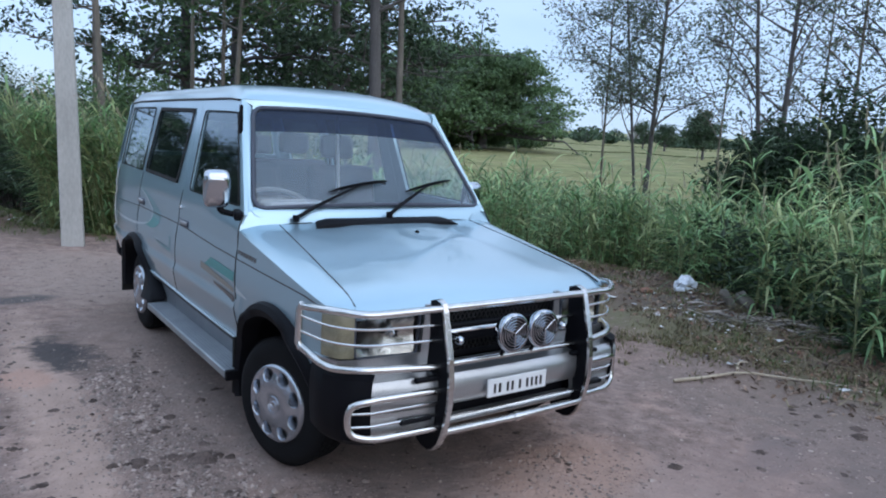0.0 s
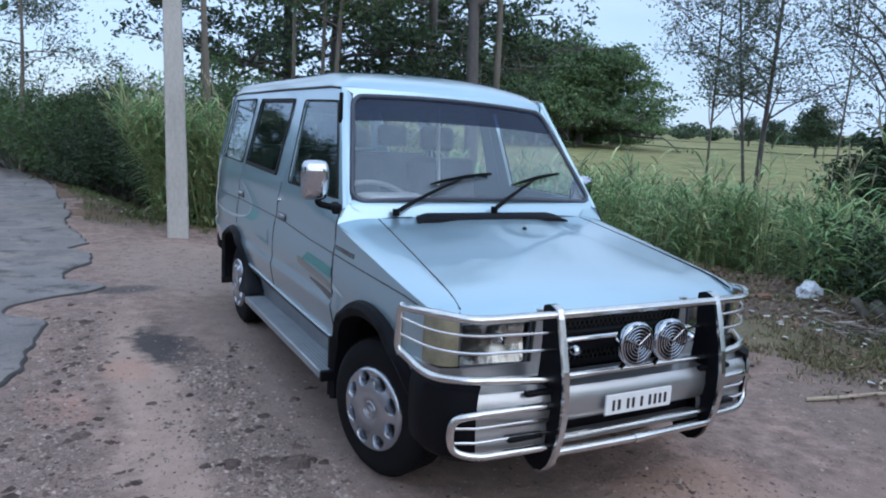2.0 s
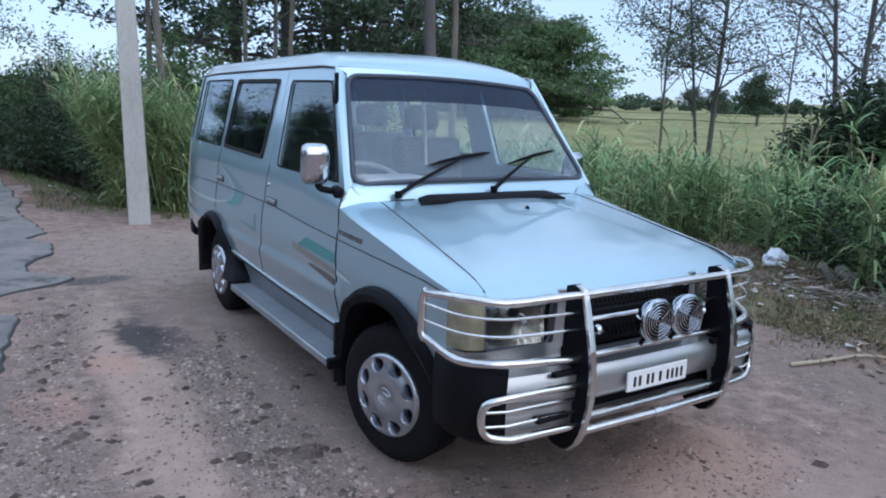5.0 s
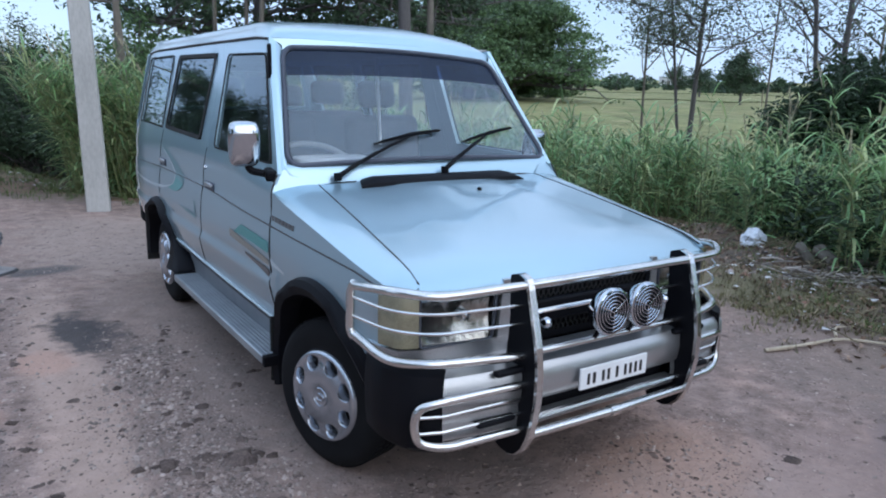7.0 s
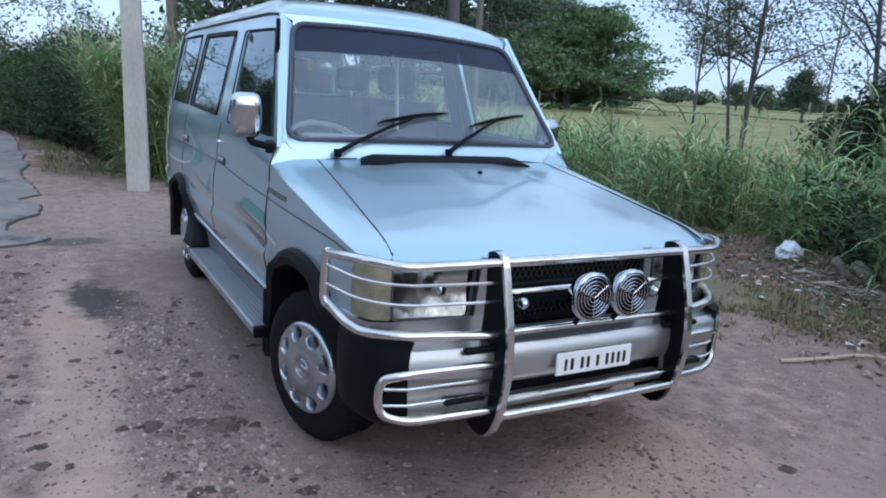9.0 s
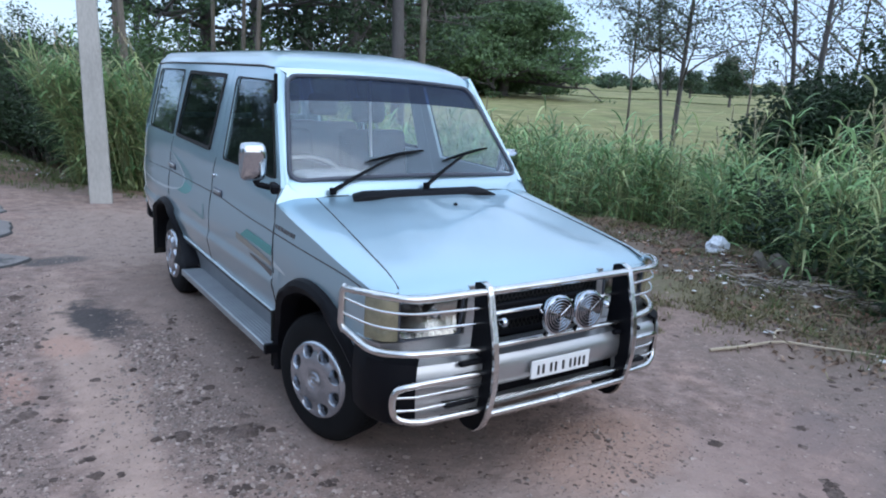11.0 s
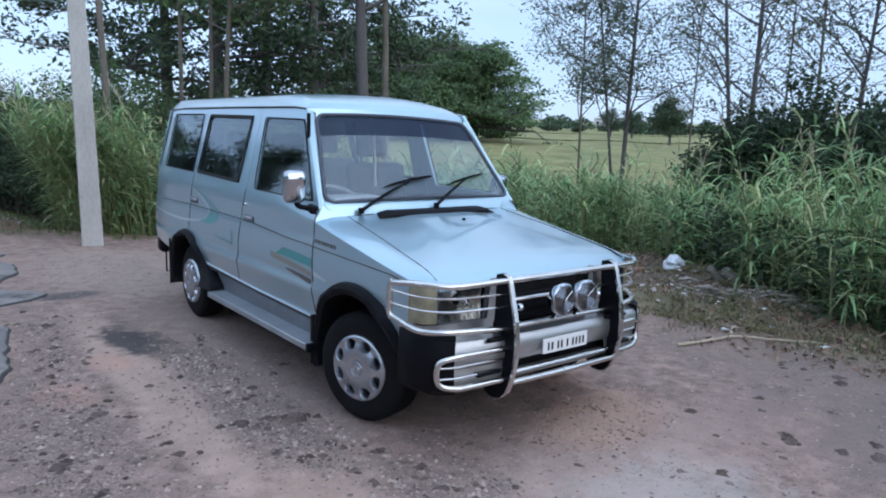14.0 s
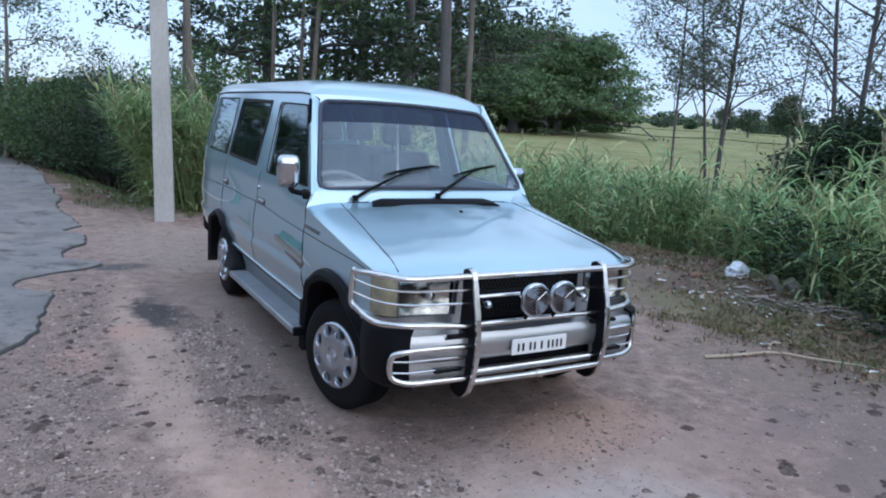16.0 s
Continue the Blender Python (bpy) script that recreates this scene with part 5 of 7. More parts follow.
def log(x, y, length, rad, turn, rise, label):
    """A short broken length of weathered wood with uneven ends."""
    r = np.random.default_rng(int(1000 * x))
    k = np.arange(10) * 2 * np.pi / 10
    V, F = [], []
    rows = [(-0.5, 0.55), (-0.47, 0.95), (-0.2, 1.0), (0.1, 0.92), (0.35, 1.05), (0.48, 0.9), (0.5, 0.5)]
    for t, q in rows:
        wob = r.uniform(0.88, 1.12, 10)
        for i in range(10):
            V.append((t * length + (r.uniform(-0.02, 0.02) if abs(t) > 0.4 else 0), rad * q * wob[i] * math.cos(k[i]), rad * q * wob[i] * math.sin(k[i])))
    for j in range(len(rows) - 1):
        for i in range(10):
            F.append((j * 10 + i, j * 10 + (i + 1) % 10, j * 10 + 10 + (i + 1) % 10, j * 10 + 10 + i))
    F += [tuple(range(9, -1, -1)), tuple(len(V) - 10 + i for i in range(10))]
    ob = link("log", V, F, M_LOG)
    ob.location = (x, y, float(ground_z(x, y)) + rad * 0.75 + abs(math.sin(radians(rise))) * length * 0.4)
    ob.rotation_euler = (0, radians(-rise), radians(turn))
    return tagged(ob, label, "log", "broken logs on the verge")


log(4.76, 1.02, 0.30, 0.070, 65, 14, "short thick broken log leaning on the verge")
log(4.90, 0.78, 0.30, 0.050, -40, 4, "pale broken log lying at the foot of the reeds")
log(4.60, 1.14, 0.20, 0.045, 100, 50, "small wood stump standing beside the bag")


def rubble(r, n):
    t = r.uniform(0, 1, n)
    return 3.75 + 0.85 * t + r.normal(0, 0.22, n), 0.95 - 0.85 * t + r.normal(0, 0.2, n)


lumps(260, rubble, lambda r, n: 0.008 + 0.035 * r.uniform(0, 1, n) ** 2.2, 0.6, M_RUBBLE, "rubble", "pinkish grey broken rubble heaped on the verge", "rubble", 41)
lumps(90, lambda r, n: (r.normal(3.9, 0.5, n), r.normal(0.7, 0.8, n)), lambda r, n: 0.01 + 0.04 * r.uniform(0, 1, n) ** 2, 0.5, M_CLAY, "clods", "reddish brown clods on the verge", "clods", 42)


# ---------------------------------------------------------------- the car
car = tagged(new("car"), "silver-blue boxy utility car with a steel bull bar", "car")


def part(name, VF, mat, parent=car, label="", smooth=True):
    return link(name, VF[0], VF[1], mat, parent, label, smooth)


def half_width(y, z):
    """Half the body's width at a height, with the fold along the doors, the tumblehome and the tapered ends."""
    y, z = np.asarray(y, float), np.asarray(z, float)
    w = np.interp(z, [0.30, 0.45, 0.49, 0.505, 0.66, 0.685, 0.72, 0.75, 0.81, 0.87, 0.92, 0.96, 0.985, 1.03, 1.08, 1.12, 1.16, 1.74, 1.90],
                  [0.725, 0.735, 0.750, 0.786, 0.822, 0.826, 0.812, 0.817, 0.8205, 0.820, 0.8175, 0.8125, 0.8065, 0.8070, 0.8060, 0.802, 0.795, 0.668, 0.635])
    front = np.clip((0.35 - y) / 0.95, 0, 1)
    rear = np.clip((y - 3.0) / 0.65, 0, 1)
    nose = 0.022 * np.clip((1.0 - y) / 0.55, 0, 1) ** 1.5 * np.clip((z - 1.08) / 0.08, 0, 1)
    return w - 0.05 * front ** 2 - 0.05 * rear ** 2 - nose


def trim(s, z):
    """The small inset of the left side's upper body."""
    z = np.asarray(z, float)
    return 0.026 * np.clip((z - 1.06) / 0.1, 0, 1) + 0.050 * np.clip((z - 1.2) / 0.5, 0, 1) if s > 0 else 0.0


def flank(s, quad, ny=14, nz=10, lift=0.0, curve=None):
    """A panel of the car's side between four (y, z) corners: front low, rear low, rear high, front high. curve(y) lifts its low edge."""
    (a, b), (c, d), (e, f), (g, h) = quad
    u, v = np.linspace(0, 1, ny)[:, None], np.linspace(0, 1, nz)[None, :]
    y = (1 - v) * ((1 - u) * a + u * c) + v * ((1 - u) * g + u * e)
    z = (1 - v) * ((1 - u) * b + u * d) + v * ((1 - u) * h + u * f)
    if curve is not None:
        low = (1 - u) * b + u * d
        high = (1 - u) * h + u * f
        low = np.maximum(low, curve((1 - u) * a + u * c))
        z = low + (high - low) * v
    x = s * (half_width(y, z) + lift - trim(s, z))
    V, F = sheet(np.stack([x, y, z], -1))
    return V, (F if s > 0 else F[:, ::-1])


def arch(y0, r, z0=0.335):
    def f(y):
        d = np.clip(r * r - (np.asarray(y) - y0) ** 2, 0, None)
        return z0 + np.sqrt(d) * (d > 0) - (d <= 0)
    return f


FRONT, REAR = arch(0.0, 0.42), arch(2.65, 0.39)


def hood_z(y):
    return np.interp(y, [-0.62, -0.59, -0.55, -0.50, -0.44, 0.0, 0.42, 0.60], [0.866, 0.893, 0.917, 0.937, 0.953, 1.034, 1.105, 1.13])


def hood_x(y):
    return np.interp(y, [-0.62, 0.42], [0.700, 0.605])


def ring_quad(C, w, depth, rad, out):
    """A rounded frame round the four places C, w wide; out: the direction that it stands proud."""
    C = [Vector(c) for c in C]
    o = Vector(out) * depth
    outer = rounded(C, rad, 5, True)
    e = [(C[(i + 1) % 4] - C[i]).normalized() for i in range(4)]
    small = []
    for i in range(4):
        a, b = -e[i - 1], e[i]
        small.append(C[i] + (a + b) * w / max(0.3, abs(a.cross(b).length)))
    inner = rounded(small, rad * 0.75, 5, True)
    n = len(outer)
    V = [p for p in outer] + [p + o for p in outer] + [p + o for p in inner] + [p for p in inner]
    F = []
    for k in range(3):
        for i in range(n):
            j = (i + 1) % n
            F.append((k * n + i, k * n + j, k * n + n + j, k * n + n + i))
    return V, F


def quad_sheet(C, n=10, m=6, bulge=(0, 0, 0)):
    C = [np.array(c, float) for c in C]
    u, v = np.linspace(0, 1, n)[:, None, None], np.linspace(0, 1, m)[None, :, None]
    P = (1 - v) * ((1 - u) * C[0] + u * C[1]) + v * ((1 - u) * C[3] + u * C[2])
    P = P + np.array(bulge) * (1 - (2 * u - 1) ** 2) * (1 - 0.3 * (2 * v - 1) ** 2)
    return sheet(P)


# body sides
WIN = {"front": ((0.535, 1.185), (1.345, 1.195), (1.375, 1.675), (0.815, 1.665)),
       "rear": ((1.625, 1.215), (2.47, 1.235), (2.41, 1.695), (1.575, 1.685)),
       "quarter": ((2.555, 1.235), (3.31, 1.245), (3.285, 1.70), (2.545, 1.70))}


def at_side(s, y, z, lift=0.0):
    return (s * (float(half_width(y, z)) + lift - float(trim(s, z))), y, z)


for s in (-1, 1):
    # front wing with its sloping top
    V1, F1 = flank(s, ((-0.50, 0.44), (0.455, 0.46), (0.455, 1.075), (-0.50, 0.895)), 34, 12, 0, FRONT)
    ys = np.concatenate([[-0.572, -0.545, -0.52], np.linspace(-0.50, 0.455, 24)])
    edge_z = np.interp(ys, [-0.572, -0.50, 0.455], [0.878, 0.895, 1.075])
    side_x = np.where(ys < -0.5, np.interp(ys, [-0.572, -0.545, -0.52, -0.50], [0.722, 0.757, 0.772, 0.775]), half_width(ys, edge_z))
    rows = []
    for f in np.linspace(0, 1, 9):
        x = (1 - f) * side_x + f * (hood_x(ys) + 0.004)
        z = edge_z + (hood_z(ys) - edge_z) * (1 - (1 - f) ** 2)
        rows.append(np.stack([s * x, ys, z], -1))
    V2, F2 = sheet(np.array(rows))
    wing = part("front_wing", join((V1, F1), (V2, F2 if s < 0 else F2[:, ::-1])), M_PAINT)
    soften(wing, 0, 0, 0.012)
    part("bonnet_gap", tube([(s * (float(hood_x(y)) + 0.003), y, float(hood_z(y)) - 0.002) for y in np.linspace(-0.56, 0.42, 14)], 0.0045, 6), M_INK, car, "dark gap beside the bonnet")
    for seam in (((0.459, 0.47), (0.459, 1.06), (0.462, 1.15)), ((1.619, 0.48), (1.56, 0.80), (1.475, 1.19)), ((2.565, 0.80), (2.525, 1.225))):
        part("door_gap", tube([at_side(s, float(np.interp(z, [q[1] for q in seam], [q[0] for q in seam])), z) for z in np.linspace(seam[0][1], seam[-1][1], 26)], 0.0038 if seam[0][0] < 1 else 0.0024, 6), M_INK, car, "dark gap between the doors")
    # doors below the glass
    fd = part("front_door", flank(s, ((0.462, 0.46), (1.615, 0.47), (1.47, 1.20), (0.462, 1.155)), 16, 40), M_PAINT)
    soften(fd, 0, 0, 0.014)
    rd = part("rear_door", flank(s, ((1.623, 0.47), (2.60, 0.50), (2.52, 1.235), (1.478, 1.20)), 26, 40, 0, REAR), M_PAINT)
    soften(rd, 0, 0, 0.014)
    rq = part("rear_quarter", flank(s, ((2.608, 0.50), (3.66, 0.56), (3.53, 1.245), (2.528, 1.235)), 30, 40, 0, REAR), M_PAINT)
    soften(rq, 0, 0, 0.014)
    # pillars and rails between the windows
    up = [((0.462, 1.155), (1.47, 1.20), (1.345, 1.197), (0.535, 1.187)), ((1.478, 1.20), (2.52, 1.235), (2.47, 1.237), (1.625, 1.217)), ((2.528, 1.235), (3.53, 1.247), (3.31, 1.247), (2.555, 1.237)),
          ((0.462, 1.155), (0.535, 1.187), (0.815, 1.665), (0.83, 1.735)), ((1.345, 1.195), (1.47, 1.20), (1.455, 1.735), (1.375, 1.675)), ((1.475, 1.20), (1.625, 1.217), (1.575, 1.685), (1.46, 1.735)),
          ((2.47, 1.235), (2.555, 1.237), (2.545, 1.70), (2.41, 1.695)), ((3.31, 1.245), (3.53, 1.245), (3.43, 1.735), (3.285, 1.70)),
          ((0.815, 1.665), (1.375, 1.675), (1.455, 1.735), (0.83, 1.735)), ((1.575, 1.685), (2.41, 1.695), (2.46, 1.735), (1.46, 1.735)), ((2.41, 1.695), (3.285, 1.70), (3.43, 1.735), (2.46, 1.735))]
    for k, q in enumerate(up):
        soften(part("belt_rail" if k < 3 else "pillar" if k < 8 else "top_rail", flank(s, q, 8, 4), M_PAINT), 0, 0, 0.02)
    for key, own in (("front", fd), ("rear", rd), ("quarter", rq)):
        q = WIN[key]
        C = [at_side(s, y, z, 0.002) for y, z in q]
        part("window_seal", ring_quad(C, 0.024 if key == "rear" else 0.007, 0.006, 0.045, (s, 0, 0.2)), M_RUBBER, own, "black rubber window seal")
        C = [at_side(s, y, z, -0.004) for y, z in q]
        V, F = quad_sheet(C, 4, 4)
        g = part("side_window", (V, F if s > 0 else F[:, ::-1]), M_TINT if s < 0 else M_CLEAR, own, "dark tinted side window" if s < 0 else "clear side window")
        g.visible_shadow = False
    # the fold's shade drawn as a black line, then the sill
    line = [at_side(s, y, z, 0.001) for y, z in ((-0.46, 0.884), (-0.3, 0.906), (-0.1, 0.917), (0.16, 0.927), (0.5, 0.937), (0.8, 0.945), (1.1, 0.960), (1.4, 0.975), (2.0, 0.978), (2.5, 0.98), (3.2, 0.965), (3.62, 0.945))]
    part("groove_shade", tube(line, 0.0036, 6), M_INK, car, "black line for the shade in the body-side groove")
    # the moulding's white highlight is painted as its pale colour
    sill = [at_side(s, y, float(np.interp(y, [0.5, 1.28, 2.25], [0.505, 0.515, 0.545])), 0.003) for y in np.linspace(0.50, 2.25, 12)]
    part("sill_moulding", tube(sill, 0.006, 8), M_MIST, car, "sill moulding with its highlight in the pale colour")
    part("sill", box(s * 0.722, 1.34, 0.42, 0.05, 1.76, 0.12), M_STEP, car, "grey sill panel below the doors")
    # a black bar drawn in for the shaded underside of the doors
    part("sill_shade", tube([(x - s * 0.012, y, z - 0.020) for x, y, z in sill], 0.011, 8), M_INK, car, "black bar for the shade under the doors")
    # rain gutter
    gut = [at_side(s, y, z, 0.006) for y, z in ((0.84, 1.728), (0.97, 1.738), (2.0, 1.745), (3.0, 1.745), (3.44, 1.735))]
    part("rain_gutter", tube(gut, 0.0065, 6), M_INK, car, "dark rain gutter under the roof edge")
    # handles
    for own, y, z in ((fd, 1.39, 0.992), (rd, 2.47, 1.022)):
        grip = part("handle_recess", box(s * (float(half_width(y, z)) + 0.001), y, z, 0.012, 0.165, 0.048), M_SEAL, own, "dark handle recess")
        soften(grip, 0.006, 2)
        h = part("door_handle", box(s * (float(half_width(y, z)) + 0.010), y - 0.006, z + 0.006, 0.016, 0.120, 0.022), M_SILVER, own, "flap door handle")
        soften(h, 0.005, 2)
    part("door_lock", spin([(0, 0.012), (s * 0.012, 0.011), (s * 0.014, 0.0)], 12, "x", at_side(s, 1.455, 1.085)), M_CHROME, fd, "small round door lock")
    # black wheel-arch flares
    for name, yc, r0, r1, a0, a1 in (("front_flare", 0.0, 0.405, 0.472, -14, 160), ("rear_flare", 2.65, 0.378, 0.432, -6, 190)):
        rows = []
        for a in np.linspace(radians(a0), radians(a1), 34):
            row = []
            for rr, lift in ((r0 - 0.01, -0.05), (r0, 0.028), ((r0 + r1) / 2, 0.040), (r1 - 0.008, 0.026), (r1, 0.0)):
                y, z = yc + rr * math.cos(a), 0.335 + rr * math.sin(a)
                row.append((s * (float(half_width(np.clip(y, -0.45, 3.6), max(z, 0.51))) + lift), y, z))
            rows.append(row)
        V, F = sheet(np.array(rows))
        part(name, (V, F if s < 0 else F[:, ::-1]), M_BLACK, car, "black plastic wheel-arch flare")
        rows = [[(s * xx, yc + (r0 + 0.02) * math.cos(a), 0.335 + (r0 + 0.02) * math.sin(a)) for xx in (0.80, 0.45)] for a in np.linspace(radians(2), radians(158), 20)]
        part("wheel_liner", sheet(np.array(rows)), M_BLACK, car, "black wheel-arch liner")
    # mud flaps
    for y, zt in ((3.10, 0.62), (0.47, 0.52)):
        fl = part("mud_flap", box(s * 0.725, y, (zt + 0.2) / 2 + 0.02, 0.20, 0.012, zt - 0.22), M_RUBBER, car, "black rubber mud flap")
        soften(fl, 0.004, 1)
    # black guard that runs from the rear flare down to the board
    rows = []
    for a, fore in zip(np.linspace(128, 183, 12), (0.050, 0.052, 0.055, 0.060, 0.070, 0.086, 0.110, 0.140, 0.175, 0.210, 0.236, 0.248)):
        y, z = 2.65 + 0.374 * math.cos(radians(a)), 0.335 + 0.374 * math.sin(radians(a)) + 0.045 * max(0.0, (a - 150) / 33) ** 2
        wide = float(half_width(y, max(z, 0.51)))
        out = wide + 0.040 + 0.045 * max(0.0, (a - 145) / 38) ** 1.5
        rows.append([(s * xx, yy, z + dz) for xx, yy, dz in ((0.70, y + 0.006, 0), (out - 0.012, y + 0.004, 0), (out, y - 0.012, 0.002), (out - 0.004, y - fore + 0.02, 0.014), (out - 0.022, y - fore, 0.018), (0.70, y - fore, 0.020))])
    V, F = sheet(np.array(rows))
    F = F if s < 0 else F[:, ::-1]
    part("rear_guard", (V, [tuple(f) for f in F] + [tuple(range(66, 72)) if s > 0 else tuple(range(71, 65, -1))]), M_BLACK, car, "black guard before the rear wheel")
    # running board with ribs
    rb = part("running_board", box(s * 0.788, 1.22, 0.352, 0.166, 1.60, 0.035), M_STEP, car, "ribbed aluminium running board")
    edge = part("edge_strip", box(s * 0.871, 1.22, 0.350, 0.014, 1.62, 0.040), M_ALU, rb, "bright aluminium edge strip")
    soften(edge, 0.005, 2)
    soften(rb, 0.006, 2)
    for k in range(7):
        part("rib", tube([(s * (0.735 + 0.019 * k), 0.44, 0.3700), (s * (0.735 + 0.019 * k), 2.00, 0.3700)], 0.0034, 6), M_STEP, rb)
    for y in (0.42, 2.03):
        e = part("end_cap", box(s * 0.789, y, 0.348, 0.18, 0.03, 0.052), M_BLACK, rb, "black end cap")
        soften(e, 0.006, 2)
    for y in (0.7, 1.3, 1.9):
        part("bracket", box(s * 0.74, y, 0.345, 0.12, 0.04, 0.03), M_BLACK, rb, "black bracket")

# bonnet
ys = np.concatenate([np.linspace(-0.62, -0.45, 9), np.linspace(-0.40, 0.42, 22)])
us = np.linspace(-1, 1, 33)


def hood_surface(u, y):
    """The bonnet's height: a crowned sheet with a raised middle that narrows to the rear."""
    ridge = 0.009 / (1 + np.exp((np.abs(u) - np.interp(y, [-0.62, 0.42], [0.80, 0.42])) * 40))
    return hood_z(y) + 0.012 * (1 - u ** 2) + ridge * np.clip((y + 0.6) / 0.3, 0, 1)


UU, YY = np.meshgrid(us, ys)
X = UU * hood_x(YY)
Z = hood_surface(UU, YY)
bow = 0.025 * UU ** 2 * np.clip((0.1 - YY) / 0.6, 0, 1)
V, F = sheet(np.stack([X, YY + bow, Z], -1))
hood = part("bonnet", (V, F[:, ::-1]), M_PAINT, car, "silver-blue bonnet with shallow ridges")
soften(hood, 0, 0, 0.014)
for s in (-1, 1):
    part("bonnet_gap", tube([(s * 0.607, 0.424, 1.101), (s * 0.52, 0.420, float(hood_surface(0.86, 0.42)) + 0.001), (s * 0.43, 0.417, float(hood_surface(0.71, 0.417)) + 0.001)], 0.004, 6), M_INK, hood, "dark gap behind the bonnet")
part("washer_jet", spin([(0, 0.012), (0.012, 0.010), (0.018, 0.0)], 10, "z", (0.06, 0.16, 1.078)), M_BLACK, hood, "small black washer jet")
# cowl between bonnet and windscreen, with the black air slot
us = np.linspace(-1, 1, 25)
rows = []
for y, z, w in ((0.428, 1.098, 0.605), (0.445, 1.118, 0.64), (0.462, 1.150, 0.72), (0.475, 1.178, 0.735), (0.49, 1.19, 0.72)):
    rows.append(np.stack([us * w, y - 0.02 * (1 - us ** 2), z + 0.014 * (1 - us ** 2) * (1.19 - z) / 0.09], -1))
V, F = sheet(np.array(rows))
cowl = part("cowl", (V, F[:, ::-1]), M_PAINT)
for s in (-1, 1):
    V, F = quad_sheet([(s * 0.60, 0.42, 1.095), at_side(s, 0.457, 1.077, -0.002), at_side(s, 0.475, 1.16, -0.002), (s * 0.70, 0.478, 1.178)], 5, 5)
    part("cowl_corner", (V, F), M_PAINT)
rows = []
for y, w, up_ in ((0.318, 0.452, None), (0.322, 0.448, 0.014), (0.345, 0.44, 0.026), (0.40, 0.42, 0.022), (0.43, 0.40, 0.002)):
    x = np.linspace(-w, w, 15)
    base_z = hood_surface(x / 0.61, np.full_like(x, y))
    rows.append(np.stack([x, np.full_like(x, y), base_z - 0.004 if up_ is None else np.maximum(float(hood_z(y)) + 0.012 + up_ * np.clip((w - np.abs(x)) / 0.05, 0, 1), base_z - 0.002)], -1))
V, F = sheet(np.array(rows))
slot = part("air_slot", (V, F[:, ::-1]), M_BLACK, cowl, "black air intake slot")
soften(slot, 0, 0, 0.012)

# windscreen
WS = [(-0.722, 0.484, 1.180), (0.728, 0.486, 1.180), (0.564, 0.812, 1.672), (-0.606, 0.824, 1.692)]


def on_screen(u, v, lift=0.0):
    """A place on the windscreen: u from side to side, v from bottom to top."""
    C = [np.array(c) for c in WS]
    p = (1 - v) * ((1 - u) * C[0] + u * C[1]) + v * ((1 - u) * C[3] + u * C[2])
    b = 0.035 * (1 - (2 * u - 1) ** 2)
    return p + np.array([0, -0.83, 0.55]) * (lift + b)


def screen_inset(v):
    """How far the glass draws in near its rounded corners."""
    k = max(0.0, (0.10 - v) / 0.08, (v - 0.90) / 0.08)
    return 0.012 + 0.035 * (1 - math.sqrt(max(0.0, 1 - min(1.0, k) ** 2)))


def pane(v0, v1, m):
    rows = []
    for v in np.linspace(v0, v1, m):
        e = screen_inset(v)
        rows.append([on_screen(u, v, -0.004) for u in np.linspace(e, 1 - e, 17)])
    V, F = sheet(np.array(rows))
    return V, F[:, ::-1]


screen = part("windscreen", pane(0.02, 0.755, 14), M_WSCREEN, car, "clear windscreen reflecting the pale sky")
screen.visible_shadow = False
band = part("sun_band", pane(0.755, 0.98, 9), M_BAND, screen, "dark tinted sun band")
band.visible_shadow = False
loop = []
for cu, cv, a0 in ((0.955, 0.11, -90), (0.955, 0.89, 0), (0.045, 0.89, 90), (0.045, 0.11, 180)):
    for a in np.linspace(radians(a0), radians(a0 + 90), 7):
        loop.append((cu + 0.045 * math.cos(a), cv + 0.11 * math.sin(a)))
    if a0 == 0:
        loop += [(u, 1.0) for u in np.linspace(0.88, 0.12, 9)]
    elif a0 == 180:
        loop += [(u, 0.0) for u in np.linspace(0.12, 0.88, 9)]
part("screen_seal", tube([on_screen(u, v, 0.001) for u, v in loop], 0.0120, 8, True), M_SEAL, screen, "grey-black rubber windscreen seal")
# pillars beside the windscreen and the brow above it
for s in (-1, 1):
    u = 0 if s < 0 else 1
    rows = []
    for v in np.linspace(-0.02, 1.0, 10):
        p = on_screen(u, v, -0.006)
        q = np.array(at_side(s, 0.508 + 0.322 * v, 1.155 + 0.58 * v, -0.004))
        m = (p * 0.35 + q * 0.65) + np.array([s * 0.003, -0.006, 0.003])
        rows.append([p, (p * 0.75 + q * 0.25) + np.array([0, -0.007, 0.003]), m, q])
    V, F = sheet(np.array(rows))
    part("screen_pillar", (V, F if s < 0 else F[:, ::-1]), M_PAINT)
    if s > 0:
        continue
    snork = part("pillar_vent", box(s * 0.700, 0.735, 1.625, 0.016, 0.028, 0.15), M_BLACK, car, "small black vent on the windscreen pillar")
    snork.rotation_euler = (0, 0, 0)
    soften(snork, 0.006, 2)

# roof
us = np.linspace(-1, 1, 41)
vs = np.linspace(0, 1, 46)
rows = []
